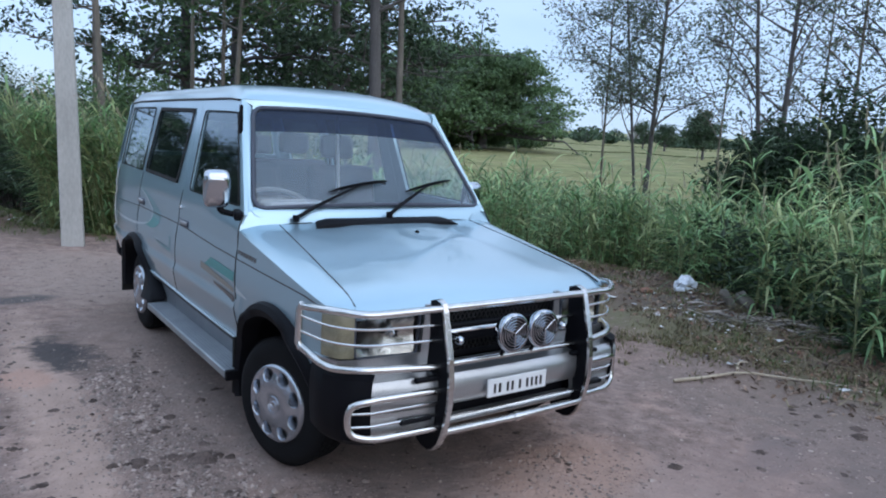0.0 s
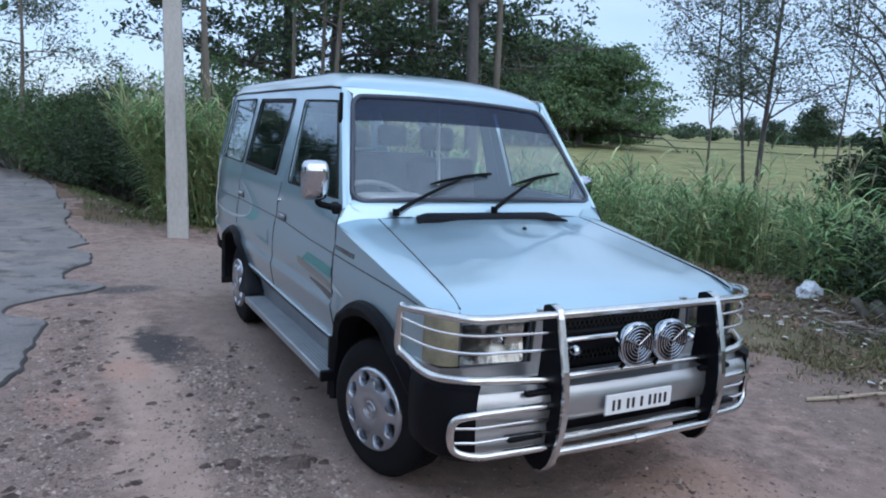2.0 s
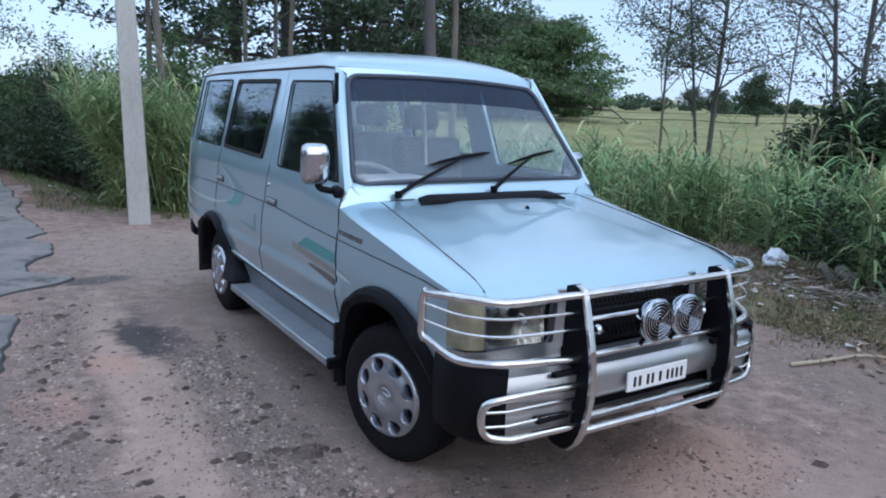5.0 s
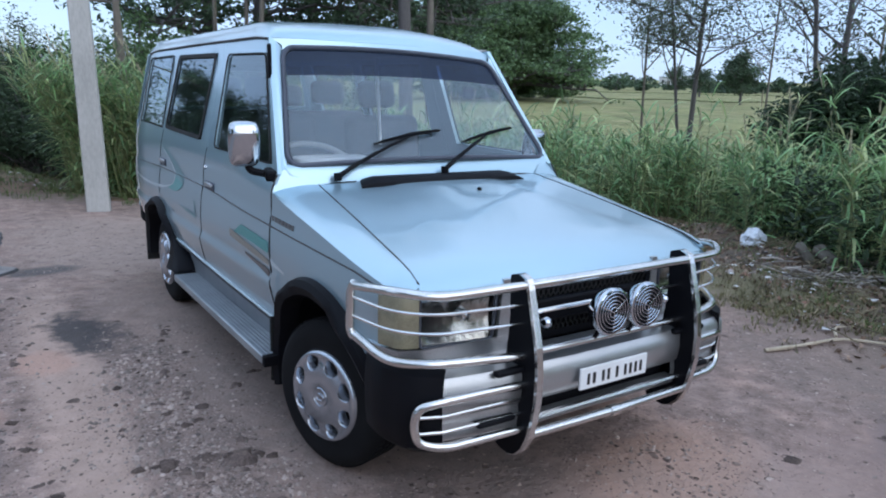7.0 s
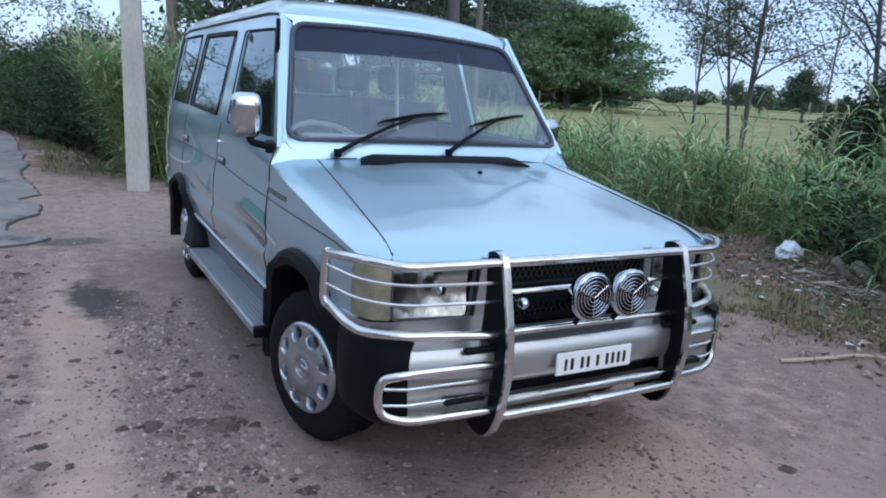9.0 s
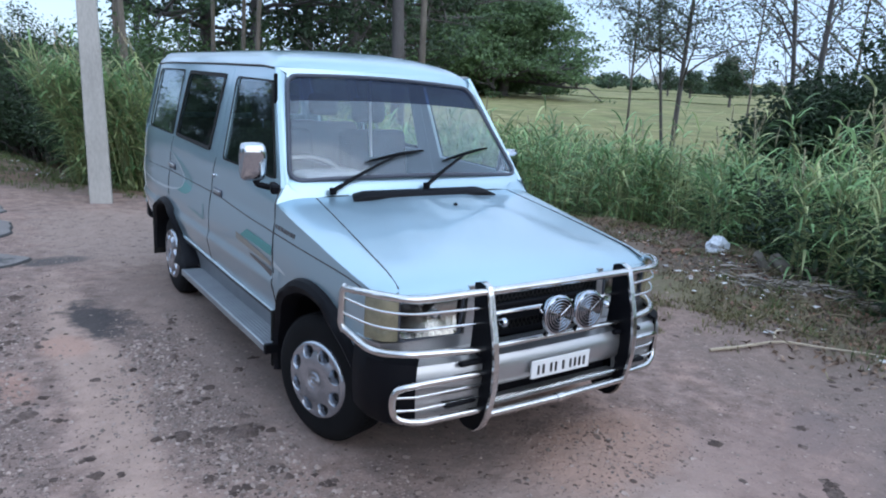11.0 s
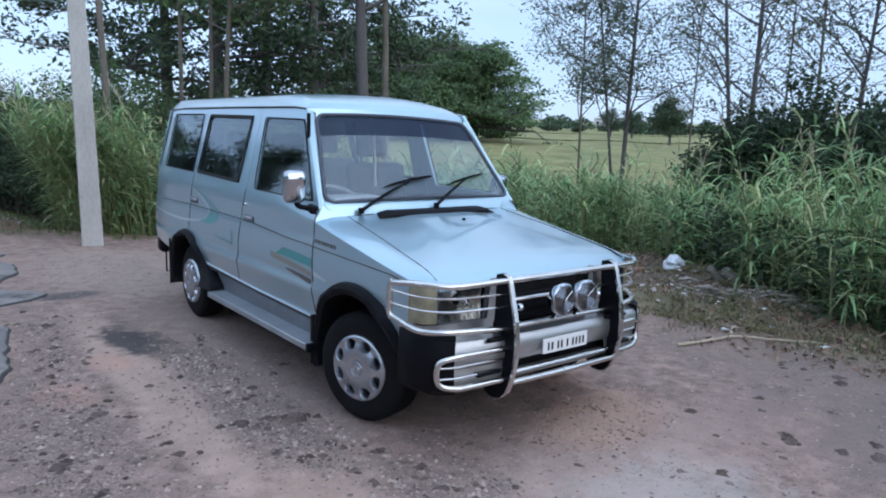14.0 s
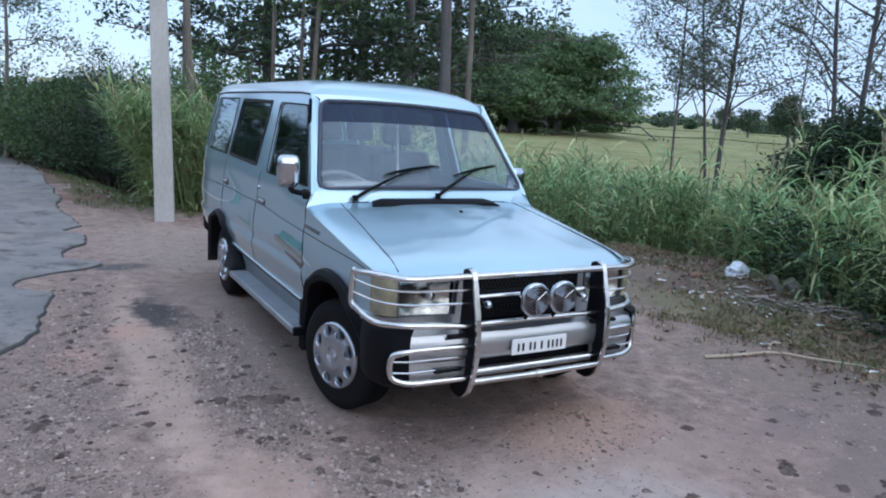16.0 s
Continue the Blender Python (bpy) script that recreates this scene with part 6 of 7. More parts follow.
for v in vs:
    y = 0.838 + v ** 1.3 * 2.622
    w = float(half_width(min(y, 3.4), 1.745)) + 0.004
    endf = np.clip((y - 0.838) / 0.34, 0, 1)
    endr = np.clip((3.46 - y) / 0.16, 0, 1)
    lift_ = 0.112 * math.sin(endf * math.pi / 2) ** 0.55 * math.sin(endr * math.pi / 2) ** 0.5
    a = np.abs(us)
    prof = np.where(a > 0.87, np.sqrt(np.clip(1 - ((a - 0.87) / 0.13) ** 2, 0, 1)) * 0.80, 0.80 + 0.20 * np.clip(1 - (a / 0.87) ** 2, 0, 1) ** 0.8)
    rows.append(np.stack([us * (w - 0.072 * (us > 0)), y - 0.03 * (1 - a ** 2) * (1 - endf), 1.735 + lift_ * prof - 0.034 * np.clip((us - 0.1) / 0.9, 0, 1) ** 1.6], -1))
V, F = sheet(np.array(rows))
roof = part("roof", (V, F[:, ::-1]), M_PAINT, car, "raised silver-blue roof")
soften(roof, 0, 0, 0.02)
part("brow", sheet(np.array([[on_screen(u, 0.985, -0.004), on_screen(u, 1.02, 0.001), np.array([(u - 0.5) * 2 * (float(half_width(0.8, 1.745)) + 0.004 - 0.072 * (u > 0.5)), 0.840 - 0.03 * (1 - (2 * u - 1) ** 2), 1.736 - 0.018 * max(0.0, (2 * u - 1.3) / 0.7) ** 2])] for u in np.linspace(0, 1, 17)]))[0:2], M_PAINT)

# tail
V, F = quad_sheet([(-0.755, 3.655, 0.56), (0.755, 3.655, 0.56), (0.755, 3.53, 1.245), (-0.755, 3.53, 1.245)], 10, 6, (0, 0.05, 0))
tail = part("tailgate", (V, F), M_PAINT)
soften(tail, 0, 0, 0.02)
part("tail_frame", ring_quad([(-0.755, 3.53, 1.24), (0.755, 3.53, 1.24), (0.655, 3.45, 1.74), (-0.655, 3.45, 1.74)], 0.11, 0.02, 0.03, (0, 1, 0.2)), M_PAINT, tail)
rw = part("rear_window", quad_sheet([(0.66, 3.53, 1.30), (-0.66, 3.53, 1.30), (-0.57, 3.46, 1.69), (0.57, 3.46, 1.69)], 6, 4, (0, 0.02, 0)), M_CLEAR, tail, "clear rear window")
rw.visible_shadow = False
rbmp = part("rear_bumper", box(0, 3.65, 0.50, 1.50, 0.14, 0.16), M_BLACK, car, "black rear bumper")
soften(rbmp, 0.04, 3)
part("rear_bumper_stay", tube([(-0.70, 3.60, 0.44), (-0.70, 3.60, 0.24), (-0.60, 3.60, 0.24)], 0.008, 6), M_BLACK, rbmp, "thin black bumper stay")

# floor and inner closing faces
part("floor_pan", join(box(0, 1.34, 0.40, 1.48, 1.66, 0.05), box(0, 1.5, 0.405, 0.90, 4.0, 0.05)), M_BLACK, car, "dark floor pan")
part("bulkhead", box(0, 0.44, 0.72, 1.46, 0.02, 0.62), M_BLACK, car, "dark engine bulkhead")

# front face: panel, grille, lamps
part("front_panel", join(box(0, -0.46, 0.74, 1.36, 0.04, 0.26), box(0, -0.52, 0.55, 1.40, 0.06, 0.20)), M_BLACK, car, "dark panel behind the grille")
grille = part("grille", ring_quad([(-0.352, -0.585, 0.655), (0.352, -0.585, 0.655), (0.352, -0.592, 0.882), (-0.352, -0.592, 0.882)], 0.024, 0.012, 0.03, (0, -1, 0)), M_BLACK, car, "black mesh grille")
lat = []
for k in range(30):
    for sgn in (-1, 1):
        x0 = -0.34 + 0.0235 * k
        a, b = (x0, -0.594, 0.665), (x0 + sgn * 0.12, -0.598, 0.872)
        if abs(b[0]) > 0.34:
            t = (0.34 - abs(a[0])) / max(1e-6, abs(b[0]) - abs(a[0])) if abs(a[0]) < 0.34 else 0
            b = (a[0] + (b[0] - a[0]) * t, b[1], a[2] + (b[2] - a[2]) * t)
        if (Vector(a) - Vector(b)).length > 0.02:
            lat.append(tube([a, b], 0.0028, 4))
part("grille_mesh", join(*lat), M_RUBBER, grille, "black diamond wire mesh")
gb = part("grille_bar", box(0, -0.606, 0.765, 0.66, 0.03, 0.085), M_BLACK, grille, "black crossbar")
soften(gb, 0.012, 2)
for s in (-1, 1):
    V, F = quad_sheet([(s * 0.352, -0.603, 0.672), (s * 0.402, -0.600, 0.672), (s * 0.384, -0.605, 0.896), (s * 0.352, -0.608, 0.896)], 4, 8)
    st = part("grille_pillar", (V, F if s > 0 else F[:, ::-1]), M_SILVER, car, "silver strip between lamp and grille")
    soften(st, 0, 0, 0.02)
    # headlamp
    hx0, hx1 = 0.416, 0.700
    lampbody = part("headlamp", ring_quad([(s * hx0, -0.585, 0.688), (s * hx1, -0.565, 0.695), (s * hx1, -0.565, 0.884), (s * (hx0 - 0.015), -0.588, 0.886)], 0.006, 0.012, 0.02, (0, -1, 0)), M_SEAL, car, "clear headlamp with a bright reflector")
    rows = []
    for u in np.linspace(0, 1, 19):
        row = []
        for v in np.linspace(0, 1, 11):
            dx, dz = (u - 0.42) / 0.62, (v - 0.5) / 0.62
            row.append((s * (hx0 + (hx1 - hx0) * u), -0.582 + 0.02 * u + 0.038 * max(0, 1 - dx * dx - dz * dz), 0.69 + 0.192 * v))
        rows.append(row)
    part("reflector", sheet(np.array(rows)), M_REFLECT, lampbody, "bright lamp reflector")
    part("bulb_shade", spin([(-0.60, 0.0), (-0.595, 0.018), (-0.56, 0.024)], 16, "y", (s * 0.53, 0, 0.79)), M_CHROME, lampbody, "bulb cover")
    V, F = quad_sheet([(s * hx0, -0.598, 0.69), (s * hx1, -0.578, 0.697), (s * hx1, -0.578, 0.884), (s * (hx0 - 0.012), -0.600, 0.886)], 8, 5, (0, -0.012, 0))
    le = part("lens", (V, F if s > 0 else F[:, ::-1]), M_LENS, lampbody, "clear lens")
    le.visible_shadow = False
    # corner lamp wrapping round the wing
    rows = []
    for k, (x, y) in enumerate(rounded([(0.702, -0.578, 0), (0.765, -0.555, 0), (0.793, -0.47, 0)], 0.05, 6)[i][:2] for i in range(9)):
        rows.append([(s * (x + 0.004 * math.sin(v * math.pi)), y - 0.004 * math.sin(v * math.pi), 0.70 + 0.192 * v - 0.012 * v * k / 8) for v in np.linspace(0, 1, 7)])
    V, F = sheet(np.array(rows))
    cl = part("corner_lamp", (V, F if s > 0 else F[:, ::-1]), M_AMBER, car, "yellowed corner indicator lamp")
    soften(cl, 0, 0, 0.02)
    # silver strip under the lamps, and the wing's nose
    rows = []
    for x, y in ((0.36, -0.604), (0.55, -0.597), (0.70, -0.584), (0.768, -0.556), (0.797, -0.475), (0.80, -0.40)):
        rows.append([(s * x, y, z) for z in (0.60, 0.63, 0.665, 0.694)])
    V, F = sheet(np.array(rows))
    ap = part("lamp_apron", (V, F if s > 0 else F[:, ::-1]), M_SILVER, car, "silver strip below the headlamp")
    soften(ap, 0, 0, 0.012)
    rows = []
    for x, y, z in ((0.69, -0.590, 0.892), (0.715, -0.574, 0.886), (0.752, -0.550, 0.889), (0.778, -0.51, 0.893), (0.785, -0.47, 0.900)):
        rows.append([(s * x, y, 0.868), (s * x, y, 0.878), (s * (x - 0.008), y + 0.004, z)])
    V, F = sheet(np.array(rows))
    part("lamp_brow", (V, F), M_PAINT)

# front bumper
prof = [(-0.70, 0.635), (-0.735, 0.632), (-0.752, 0.61), (-0.756, 0.56), (-0.748, 0.515), (-0.735, 0.50)]
xs = np.linspace(-0.70, 0.70, 21)
rows = [[(x, y + 0.045 * (abs(x) / 0.7) ** 3, z) for y, z in [(-0.60, 0.645)] + prof + [(-0.66, 0.50)]] for x in xs]
V, F = sheet(np.array(rows))
bumper = part("front_bumper", (V, F), M_SILVER, car, "silver front bumper with black corners")
for s in (-1, 1):
    rows = [[(s * x, y + 0.045 * (x / 0.7) ** 3, z) for y, z in ((-0.735, 0.51), (-0.742, 0.47), (-0.735, 0.42), (-0.70, 0.395), (-0.62, 0.39))] for x in np.linspace(0.36, 0.70, 8)]
    part("lower_wing", sheet(np.array(rows)), M_SILVER, bumper, "silver lower bumper")
    lampslot = part("fog_slot", box(s * 0.50, -0.728, 0.466, 0.15, 0.044, 0.022), M_BLACK, bumper, "dark fog lamp slot")
    soften(lampslot, 0.008, 2)
    rows = []
    for k, p in enumerate(rounded([(0.695, -0.715, 0), (0.79, -0.66, 0), (0.828, -0.52, 0), (0.815, -0.42, 0)], 0.10, 6)):
        p = Vector((p.x - 0.03 * (s > 0), p.y, 0))
        rows.append([(s * (p.x - 0.03), p.y + 0.03, 0.665 + 0.015 * k / 14), (s * (p.x - 0.004), p.y, 0.648), (s * (p.x + 0.004), p.y - 0.004, 0.57), (s * p.x, p.y, 0.48), (s * (p.x - 0.012), p.y + 0.01, 0.40), (s * (p.x - 0.05), p.y + 0.05, 0.36)])
    V, F = sheet(np.array(rows))
    cr = part("bumper_corner", (V, F if s < 0 else F[:, ::-1]), M_BLACK, bumper, "black bumper corner")
    soften(cr, 0, 0, 0.015)
part("air_opening", box(0, -0.62, 0.455, 0.74, 0.12, 0.10), M_BLACK, bumper, "black lower air opening")
lb = part("lower_bar", box(0, -0.715, 0.43, 0.76, 0.05, 0.035), M_SILVER, bumper, "silver lower bar")
soften(lb, 0.01, 2)

for s in (-1, 1):
    pad = part("bumper_pad", box(s * 0.43, -0.742, 0.630, 0.17, 0.028, 0.020), M_BLACK, bumper, "black pad on the bumper's top edge")
    soften(pad, 0.006, 2)

# number plate with plain bars for its characters
plate = part("number_plate", box(0.0, -0.772, 0.551, 0.335, 0.010, 0.080), M_WHITE, car, "white number plate with dark marks")
soften(plate, 0.004, 2)
x = -0.140
for w in (0.020, 0.024, 0, 0.021, 0.021, 0, 0.021, 0, 0.021, 0.021, 0.021, 0.021):
    if w:
        part("mark", box(x + w / 2, -0.7785, 0.549, w * 0.5, 0.003, 0.040), M_INK, plate)
        x += w + 0.0055
    else:
        x += 0.016

# bull bar
bar = part("bull_bar", tube(rounded([(-0.39, -0.742, 0.912), (0.0, -0.752, 0.914), (0.39, -0.742, 0.912)], 0.05), 0.0165, 12), M_STEEL, car, "polished steel bull bar with black uprights")
UP_F = [(0.945, -0.715), (0.935, -0.748), (0.90, -0.762), (0.82, -0.785), (0.72, -0.812), (0.63, -0.824), (0.54, -0.822), (0.46, -0.808), (0.40, -0.792), (0.35, -0.768), (0.317, -0.735), (0.303, -0.695)]
UP_B = [(0.93, -0.690), (0.91, -0.688), (0.87, -0.690), (0.80, -0.695), (0.71, -0.690), (0.63, -0.680), (0.54, -0.670), (0.46, -0.650), (0.40, -0.622), (0.35, -0.618), (0.317, -0.635), (0.303, -0.668)]
for s in (-1, 1):
    cx = s * 0.395
    for name, w, cut, mat, lab in (("upright", 0.016, 0.006, M_BLACK, "black bull-bar upright plate"), ("upright_edge", 0.025, 0.0, M_STEEL, "steel edge strip of the upright")):
        rows = []
        for (zf, yf), (zb, yb) in zip(UP_F, UP_B):
            if name == "upright":
                y0, y1, z0, z1 = yf + cut, yb + 0.028, zf, zb
            else:
                y0, y1, z0, z1 = yf - 0.002, yf + 0.012, zf, zf - 0.002
            rows.append([(cx - w / 2, y1, z1), (cx - w / 2, y0, z0), (cx + w / 2, y0, z0), (cx + w / 2, y1, z1), (cx - w / 2, y1, z1)])
        V, F = sheet(np.array(rows))
        up_ = part(name, (V, [tuple(f) for f in F] + [(3, 2, 1, 0), tuple(len(V) - 5 + k for k in (0, 1, 2, 3))]), mat, bar, lab, smooth=False)
        soften(up_, 0.004, 2)

    # the left-hand end of the bar is bent in
    ye, inw = (-0.43, 0.0) if s < 0 else (-0.47, 0.085)

    def bend(z0, z1, zt):
        return rounded([(s * 0.39, -0.742, z0), (s * 0.72 - inw, -0.705, z0 + zt * 0.4), (s * 0.828 - inw, -0.60, z1), (s * 0.858 - inw, ye + 0.005, z1 + zt)], 0.10, 6)

    part("top_tube", tube(bend(0.912, 0.915, -0.02) + [Vector((s * 0.860 - inw, ye + 0.012, 0.885))], 0.0155, 10), M_STEEL, bar)
    part("middle_tube", tube(bend(0.672, 0.684, 0.045) + [Vector((s * 0.862 - inw, ye + 0.012, 0.74))], 0.0165, 10), M_STEEL, bar)
    part("end_tube", tube(rounded([(s * 0.858 - inw, ye, 0.905), (s * 0.864 - inw, ye + 0.015, 0.88), (s * 0.866 - inw, ye + 0.017, 0.745), (s * 0.860 - inw, ye, 0.72)], 0.03), 0.0155, 10), M_STEEL, bar)
    for z in (0.845, 0.782):
        part("wire", tube(rounded([(s * 0.39, -0.735, z), (s * 0.72 - inw, -0.70, z + 0.002), (s * 0.822 - inw, -0.60, z + 0.004), (s * 0.864 - inw, ye + 0.015, z + 0.012)], 0.10, 6), 0.0055, 6), M_STEEL, bar)
    part("lower_loop", tube(rounded([(s * 0.39, -0.752, 0.578), (s * 0.70 - inw, -0.735, 0.578), (s * 0.775 - inw, -0.70, 0.56), (s * 0.785 - inw, -0.69, 0.50), (s * 0.775 - inw, -0.70, 0.44), (s * 0.70 - inw, -0.735, 0.420), (s * 0.39, -0.752, 0.420)], 0.07, 5), 0.0155, 10), M_STEEL, bar)
    for z in (0.525, 0.472):
        part("wire", tube([(s * 0.39, -0.745, z), (s * 0.70 - inw, -0.73, z), (s * 0.778 - inw, -0.70, z)], 0.0055, 6), M_STEEL, bar)
part("lower_tube", tube([(-0.39, -0.775, 0.405), (0.0, -0.782, 0.403), (0.39, -0.775, 0.405)], 0.0165, 12), M_STEEL, bar)
part("weld_joint", spin([(-0.02, 0.0), (-0.018, 0.022), (0.018, 0.022), (0.02, 0.0)], 10, "x", (0.0, -0.782, 0.403)), M_STEEL, bar)
part("second_tube", tube([(-0.39, -0.758, 0.452), (0.39, -0.758, 0.452)], 0.011, 8), M_STEEL, bar)
part("lamp_rail", tube([(-0.39, -0.735, 0.675), (0.39, -0.735, 0.675)], 0.013, 10), M_STEEL, bar)
part("grille_tube", tube([(-0.39, -0.700, 0.800), (0.39, -0.700, 0.800)], 0.0085, 8), M_STEEL, bar)
for s in (-1, 1):
    part("bolt_head", spin([(-0.735, 0.0), (-0.732, 0.012), (-0.722, 0.019), (-0.708, 0.020), (-0.70, 0.010), (-0.60, 0.010)], 14, "y", (-0.285 if s < 0 else 0.305, 0, 0.762)), M_CHROME, bar, "chrome bolt head")
# round spot lamps
for cx in (-0.078, 0.092):
    c = (cx, -0.80, 0.795)
    spot = part("spot_lamp", spin([(0.07, 0.0), (0.066, 0.03), (0.03, 0.070), (0.0, 0.082), (-0.012, 0.085), (-0.020, 0.081), (-0.022, 0.075)], 28, "y", c), M_CHROME, bar, "round chrome spot lamp")
    part("spot_lens", spin([(-0.012, 0.075), (-0.014, 0.03), (-0.015, 0.0)], 24, "y", c), M_BLACK, spot, "dark lamp cover")
    for rr in (0.068, 0.055, 0.042, 0.030, 0.018):
        ringp = [(cx + rr * math.cos(a), c[1] - 0.022, c[2] + rr * math.sin(a)) for a in np.linspace(0, 2 * math.pi, 24, endpoint=False)]
        part("guard_ring", tube(ringp, 0.0024, 6, True), M_CHROME, spot)
    for a in (0.6, 2.7, 4.8):
        part("guard_spoke", tube([(cx, c[1] - 0.023, c[2]), (cx + 0.07 * math.cos(a), c[1] - 0.02, c[2] + 0.07 * math.sin(a))], 0.003, 5), M_CHROME, spot)
    part("spot_stem", tube([(cx, -0.77, 0.73), (cx, -0.74, 0.68)], 0.009, 8), M_BLACK, spot, "black mounting stem")


# wheels
def wheel(s, y, turn=0.0):
    w = part("wheel", spin([(s * 0.098, 0.184), (s * 0.095, 0.192), (s * 0.04, 0.17), (-s * 0.09, 0.18)], 40, "x"), M_BLACK, car, "dark steel wheel with a plastic cover")
    w.location = (s * 0.682, y, 0.330)
    w.rotation_euler = (0, 0, radians(turn))
    prof = [(-0.092, 0.18), (-0.098, 0.22), (-0.094, 0.268), (-0.080, 0.293), (-0.060, 0.300), (0.060, 0.300), (0.080, 0.293), (0.094, 0.268), (0.100, 0.24), (0.098, 0.212), (0.100, 0.198), (0.094, 0.182)]
    part("tyre", spin([(s * a, r) for a, r in prof], 48), M_TYRE, w, "black rubber tyre")
    tread = []
    for k in range(60):
        a = 2 * math.pi * k / 60
        for off in (-0.055, -0.018, 0.018, 0.055):
            V, F = box(0, 0, 0, 0.026, 0.022, 0.012)
            V = [(p[0] + off, (p[2] + 0.298) * math.cos(a) - p[1] * math.sin(a), (p[2] + 0.298) * math.sin(a) + p[1] * math.cos(a)) for p in V]
            tread.append((V, F))
    part("tread", join(*tread), M_TYRE, w, smooth=False)
    # cover: a dished disc with eight oval holes round its rim
    def dish(r):
        return float(np.interp(r, [0.0, 0.040, 0.052, 0.10, 0.125, 0.150, 0.172, 0.182, 0.188], [0.121, 0.121, 0.124, 0.123, 0.117, 0.109, 0.114, 0.110, 0.092]))

    bm = bmesh.new()
    m, mid_r = 32, 0.138
    corner = {3: (1, 1), 12: (-1, 1), 19: (-1, -1), 28: (1, -1)}
    for k in range(8):
        a0 = (k + 0.5) * math.pi / 4
        grid, edge = [], []
        for i in range(m):
            t = 2 * math.pi * (i + 0.5) / m
            c, q = math.cos(t) * 0.255, math.sin(t) * 0.0300
            out = min(math.pi / 8 / max(abs(c), 1e-6), 0.034 / max(abs(q), 1e-6))
            ring_ = [(c * f, q * f, dip) for f, dip in ((0.80, 0.040), (0.93, 0.006), (1.06, 0.0))] + [(out * c, out * q, 0.0)]
            if i in corner:
                ring_[3] = (corner[i][0] * math.pi / 8, corner[i][1] * 0.034, 0.0)
            grid.append([bm.verts.new((s * (dish(mid_r + y) - dip), (mid_r + y) * math.cos(a0 + x), (mid_r + y) * math.sin(a0 + x))) for x, y, dip in ring_])
            edge.append(a0 + ring_[3][0])
        for i in range(m):
            j = (i + 1) % m
            for c in range(3):
                bm.faces.new((grid[i][c], grid[j][c], grid[j][c + 1], grid[i][c + 1]))
        for first, last, radii in ((3, 12, (0.172, 0.178, 0.184, 0.188)), (19, 28, (0.104, 0.080, 0.052, 0.046, 0.040, 0.004))):
            rows = [[bm.verts.new((s * dish(r), r * math.cos(edge[i]), r * math.sin(edge[i]))) for i in range(first, last + 1)] for r in radii]
            for u, v in zip(rows, rows[1:]):
                for i in range(len(u) - 1):
                    bm.faces.new((u[i], u[i + 1], v[i + 1], v[i]))
    bmesh.ops.remove_doubles(bm, verts=bm.verts, dist=0.0004)
    bmesh.ops.recalc_face_normals(bm, faces=bm.faces)
    bm.verts.index_update()
    VF = [tuple(v.co) for v in bm.verts], [tuple(v.index for v in f.verts) for f in bm.faces]
    bm.free()
    part("hubcap", VF, M_CAP, w, "silver hubcap with eight oval holes")
    for ra, rb, name in ((0.037, 0.037, "hub_ring"), (0.021, 0.014, "hub_emblem")):
        part(name, tube([(s * 0.1222, ra * math.cos(t), rb * math.sin(t)) for t in np.linspace(0, 2 * math.pi, 28, endpoint=False)], 0.0021, 6, True), M_CAP, w, "raised ring on the hubcap")
    part("wheel_back", spin([(s * 0.02, 0.0), (s * 0.02, 0.18)], 24), M_INK, w, "dark wheel disc")


for s in (-1, 1):
    wheel(s, 0.03, 17)
    wheel(s, 2.65)

# mirrors
for s in (-1, 1):
    rows = []
    for a in np.linspace(-math.pi / 2, math.pi / 2, 17):
        rows.append([(0.066 * np.sign(math.cos(b)) * abs(math.cos(a)) ** 0.4 * abs(math.cos(b)) ** 0.4, 0.040 * np.sign(math.sin(b)) * abs(math.cos(a)) ** 0.85 * abs(math.sin(b)) ** 0.7, 0.096 * np.sign(math.sin(a)) * abs(math.sin(a)) ** 0.58) for b in np.linspace(0, 2 * math.pi, 33)])
    mh = part("door_mirror", sheet(np.array(rows)), M_CHROME, car, "chrome door mirror on a black arm")
    mh.location = (s * 0.885, 0.555, 1.275) if s < 0 else (0.795, 0.66, 1.225)
    mh.rotation_euler = (radians(7), 0, radians(s * 14))
    mg = part("mirror_glass", box(0, 0.040, 0, 0.105, 0.004, 0.16), M_MIRROR, mh, "mirror glass")
    soften(mg, 0.001, 1)
    part("mirror_arm", tube(rounded([(s * -0.01, 0.0, -0.07), (s * -0.02, 0.0, -0.115), (s * -0.125, -0.03, -0.13)], 0.03), 0.016, 8), M_BLACK, mh, "black mirror arm")
    ft = part("mirror_foot", box(s * -0.105, -0.03, -0.125, 0.05, 0.09, 0.045), M_BLACK, mh, "black mirror foot")
    soften(ft, 0.01, 2)

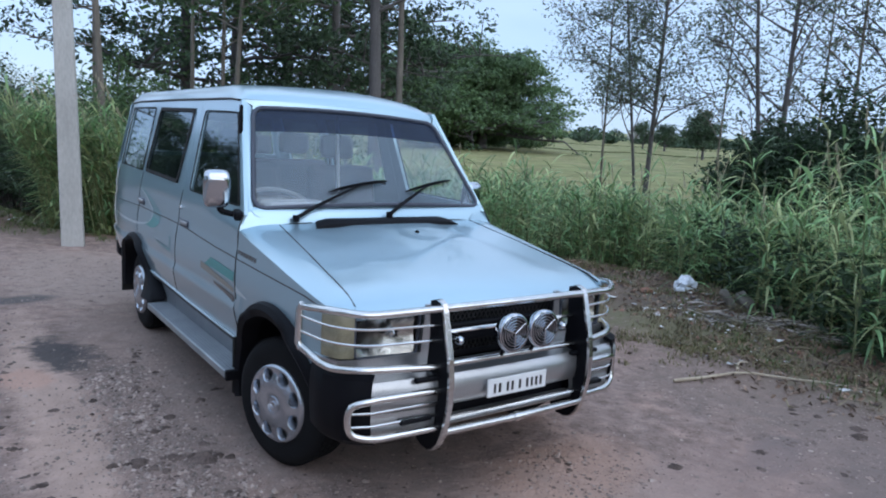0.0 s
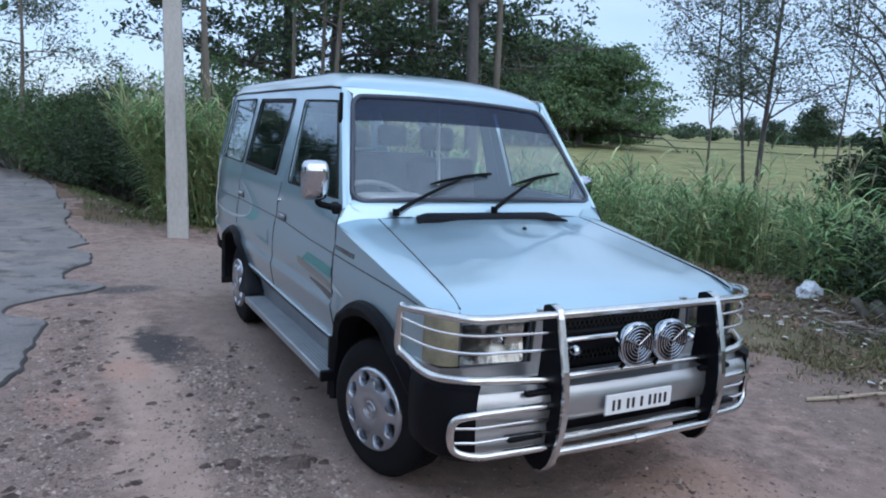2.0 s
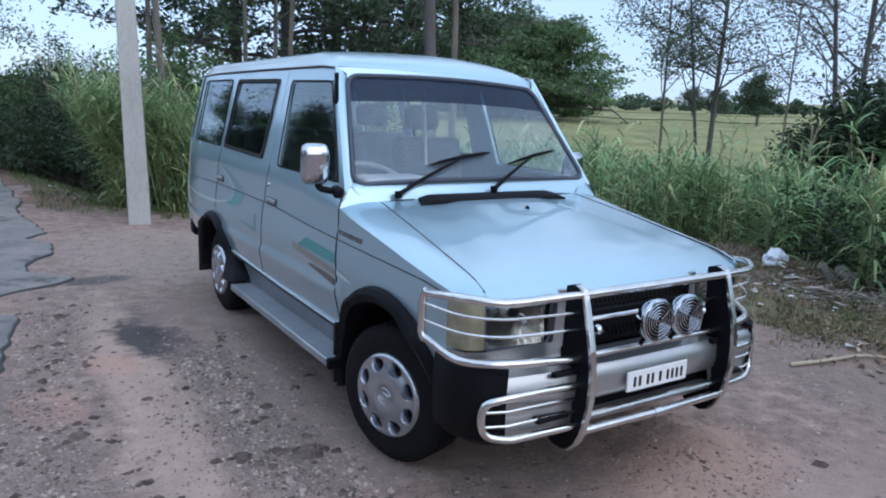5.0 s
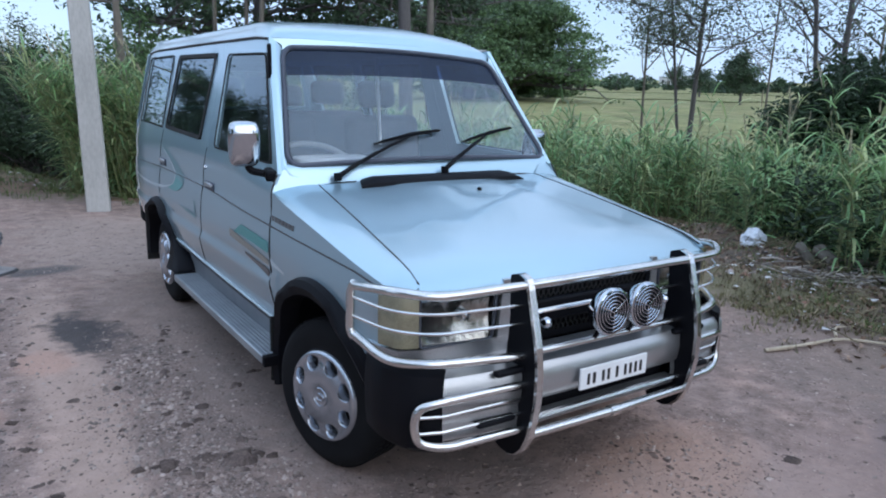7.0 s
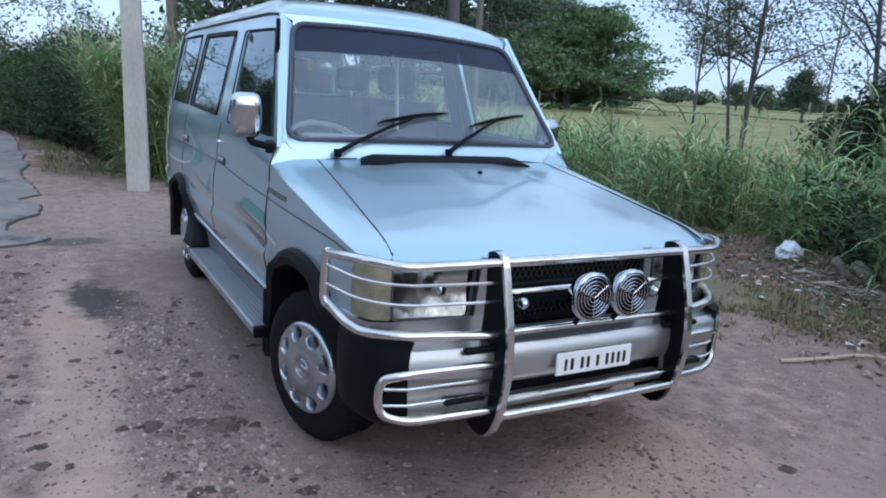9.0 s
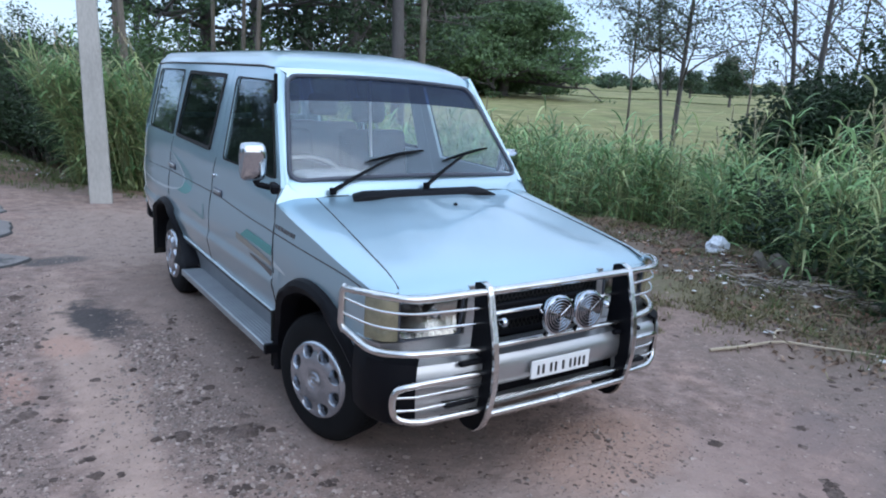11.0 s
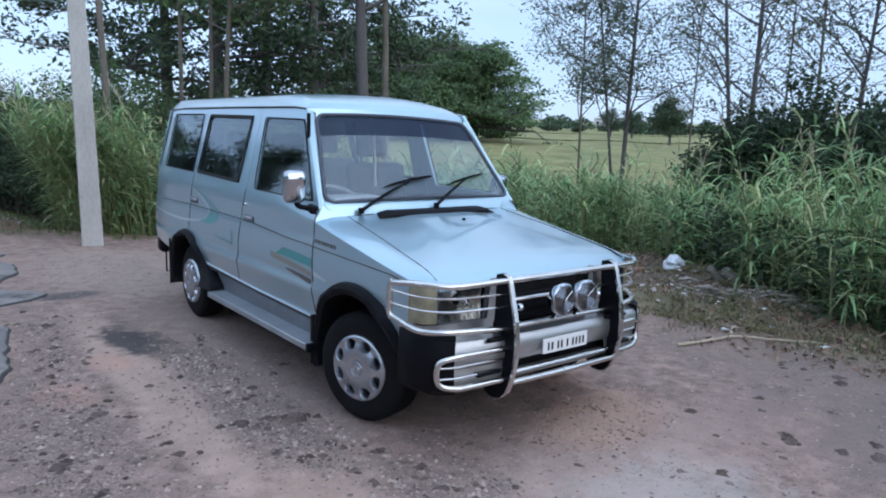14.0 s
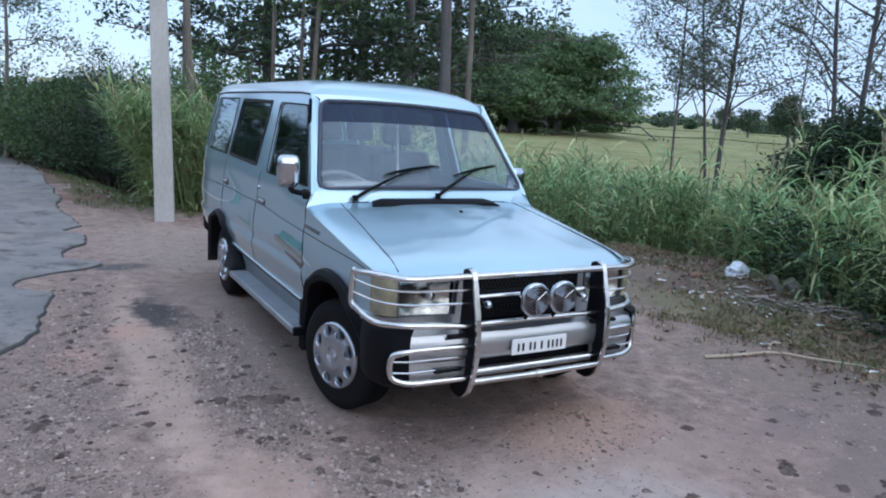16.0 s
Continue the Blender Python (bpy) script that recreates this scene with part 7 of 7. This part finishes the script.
# wipers
for u0, v0, u1, v1, ua, va, ub, vb in ((0.146, -0.120, 0.41, 0.165, 0.288, 0.134, 0.560, 0.243), (0.517, -0.117, 0.745, 0.185, 0.635, 0.135, 0.905, 0.288)):
    a, b = on_screen(u0, v0, 0.018), on_screen(u1, v1, 0.026)
    wp = part("wiper", tube([a, a * 0.7 + b * 0.3 + np.array([0, -0.010, 0.012]), a * 0.3 + b * 0.7 + np.array([0, -0.008, 0.010]), b], [0.012, 0.010, 0.008, 0.006], 8), M_BLACK, car, "black windscreen wiper")
    part("pivot", spin([(-0.02, 0.0), (-0.018, 0.017), (0.014, 0.019)], 12, "z", tuple(a)), M_BLACK, wp)
    c, d = on_screen(ua, va, 0.010), on_screen(ub, vb, 0.010)
    part("blade", tube([c, (c + d) / 2 + np.array([0, -0.002, 0.002]), d], 0.0055, 6), M_RUBBER, wp, "rubber blade")
    arch_ = [c * (1 - t) + d * t + np.array([0, -0.83, 0.55]) * (0.010 + 0.014 * math.sin(math.pi * t)) for t in (0.06, 0.25, 0.5, 0.75, 0.94)]
    part("blade_spine", tube(arch_, [0.004, 0.007, 0.009, 0.007, 0.004], 6), M_BLACK, wp, "black blade carrier")
    for t in (0.2, 0.5, 0.8):
        q = c * (1 - t) + d * t
        part("claw", tube([q, q + np.array([0, -0.83, 0.55]) * (0.010 + 0.014 * math.sin(math.pi * t))], 0.005, 6), M_BLACK, wp)

# side decals and the lettering's place
def decal(name, pts, mat, label):
    """A painted stripe on the right-hand flank: rows of (y, z, half height)."""
    rows = []
    for y, z, h in pts:
        rows.append([at_side(-1, y, z - h * 1.0, 0.0025), at_side(-1, y, z, 0.0025), at_side(-1, y, z + h, 0.0025)])
    V, F = sheet(np.array(rows))
    return part(name, (V, F), mat, car, label)


def swoosh(y0, z0, y1, z1, y2, z2, w, n=22):
    """A crescent stroke along a bent line."""
    L, R = [], []
    for i in range(n):
        t = i / (n - 1)
        y = (1 - t) ** 2 * y0 + 2 * t * (1 - t) * y1 + t * t * y2
        z = (1 - t) ** 2 * z0 + 2 * t * (1 - t) * z1 + t * t * z2
        dy = 2 * (1 - t) * (y1 - y0) + 2 * t * (y2 - y1)
        dz = 2 * (1 - t) * (z1 - z0) + 2 * t * (z2 - z1)
        q = math.hypot(dy, dz) + 1e-9
        h = w * math.sin(math.pi * min(1, t * 0.96 + 0.02)) ** 0.8
        L.append(at_side(-1, y - dz / q * h, z + dy / q * h, 0.0025))
        R.append(at_side(-1, y + dz / q * h, z - dy / q * h, 0.0025))
    return sheet(np.array([L, R]).transpose(1, 0, 2))


# the teal leaf: its inner edge follows the pale line, its outer edge is straight above and round below
inner = [(2.545, 1.127), (2.40, 1.098), (2.28, 1.066), (2.17, 1.022), (2.11, 0.978), (2.12, 0.940), (2.20, 0.908), (2.34, 0.882)]
outer = [(2.545, 1.130), (2.34, 1.104), (2.14, 1.062), (1.99, 1.012), (1.91, 0.966), (1.965, 0.905), (2.12, 0.866), (2.34, 0.876)]
ts = np.linspace(0, 7, 57)
A, B = ([np.convolve(np.pad(np.interp(ts, range(8), np.array(q)[:, c]), 4, "edge"), np.ones(9) / 9, "valid") for c in (0, 1)] for q in (inner, outer))
for k0, k1 in ((0, 37), (36, 57)):
    rows = [[at_side(-1, A[0][i] * (1 - f) + B[0][i] * f, A[1][i] * (1 - f) + B[1][i] * f, 0.0022) for f in np.linspace(0, 1, 6)] for i in range(k0, k1)]
    part("side_decal", sheet(np.array(rows)), M_FADE if k0 == 0 else M_TEAL, car, "dull teal decal wedge" if k0 == 0 else "teal leaf-shaped decal")
part("side_decal", swoosh(3.60, 0.872, 2.62, 0.800, 2.20, 0.905, 0.010), M_MIST, car, "pale curved decal line")
part("side_decal", swoosh(2.22, 0.897, 1.96, 0.985, 2.54, 1.128, 0.007), M_MIST, car, "pale curved decal line")
decal("side_decal", [(1.665, 0.825, 0.052), (1.690, 0.825, 0.052)], M_FADE, "faded blue-grey decal corner")
decal("side_decal", [(1.690, 0.785, 0.012), (1.85, 0.792, 0.010), (2.02, 0.800, 0.003)], M_FADE, "faded blue-grey decal corner")
decal("side_decal", [(0.475, 0.838, 0.025), (0.70, 0.848, 0.0255), (0.84, 0.854, 0.026), (0.94, 0.829, 0.002)], M_TEAL_DEEP, "teal bar decal")
decal("side_decal", [(0.48, 0.770, 0.012), (0.70, 0.788, 0.016), (1.02, 0.812, 0.02)], M_SAND, "tan bar decal")
decal("side_decal", [(0.48, 0.722, 0.016), (0.62, 0.735, 0.014), (0.80, 0.752, 0.006)], M_BROWN, "dark bar decal")
decal("side_decal", [(0.30, 0.760, 0.004), (0.45, 0.782, 0.016)], M_MIST, "pale bar decal")
part("name_badge", join(*[box(*at_side(-1, 0.430 - 0.036 * k, 0.972 - 0.001 * k, 0.000), 0.008, 0.028 if k % 2 else 0.020, 0.022) for k in range(7)]), M_BROWN, car, "row of small plain dark marks")

# cabin
dash = part("dashboard", join(box(0, 0.70, 1.06, 1.36, 0.42, 0.16), box(0, 0.80, 0.92, 1.36, 0.26, 0.22)), M_CABIN, car, "grey dashboard")
soften(dash, 0.05, 3)
bin_ = part("instrument_hood", box(-0.36, 0.80, 1.155, 0.38, 0.20, 0.07), M_CABIN, dash, "instrument hood")
soften(bin_, 0.03, 3)
sw_c, sw_n = Vector((-0.36, 1.02, 1.14)), Vector((0, -0.42, 0.9)).normalized()
sa, sb = Vector((1, 0, 0)), sw_n.cross(Vector((1, 0, 0)))
sw = part("steering_wheel", tube([sw_c + (sa * math.cos(t) + sb * math.sin(t)) * 0.19 for t in np.linspace(0, 2 * math.pi, 32, endpoint=False)], 0.015, 8, True), M_CABIN, car, "grey steering wheel")
for t in (0.2, 2.94, 4.71):
    part("spoke", tube([sw_c - sw_n * 0.03, sw_c + (sa * math.cos(t) + sb * math.sin(t)) * 0.185], 0.012, 6), M_CABIN, sw)
part("column", tube([sw_c - sw_n * 0.02, (-0.36, 0.80, 1.04)], 0.03, 8), M_BLACK, sw)


def seat(x, y, w, back=0.56):
    st = part("seat", box(x, y, 0.74, w, 0.48, 0.18), M_SEAT, car, "grey cloth seat")
    soften(st, 0.05, 3)
    bk = part("backrest", box(0, 0, 0, w, 0.14, back), M_SEAT, st)
    bk.location = (x, y + 0.27, 0.80 + back / 2)
    bk.rotation_euler = (radians(-10), 0, 0)
    soften(bk, 0.05, 3)
    for hx in ((x,) if w < 0.7 else (x - w * 0.3, x + w * 0.3)):
        hd = part("headrest", box(0, 0, 0, 0.25, 0.09, 0.17), M_SEAT, st)
        hd.location = (hx, y + 0.38, 0.925 + back)
        hd.rotation_euler = (radians(-10), 0, 0)
        soften(hd, 0.04, 3)
        for px in (-0.06, 0.06) if w < 0.7 else ():
            part("headrest_post", tube([(hx + px, y + 0.34, 0.76 + back), (hx + px, y + 0.37, 0.87 + back)], 0.007, 6), M_CHROME, st, "bright headrest post")
    return st


seat(-0.36, 1.34, 0.50)
seat(0.36, 1.34, 0.50)
seat(0.0, 2.15, 1.28)
seat(0.0, 2.95, 1.28, 0.52)
part("headlining", box(0, 2.1, 1.735, 1.24, 2.4, 0.02), M_CABIN, car, "pale grey roof lining")
# a pale upright line behind the windscreen, set as a thin bar
part("upright_bar", tube([(0.30, 1.55, 1.18), (0.26, 1.53, 1.70)], 0.012, 8), M_WHITE, car, "thin pale upright bar in the cabin")
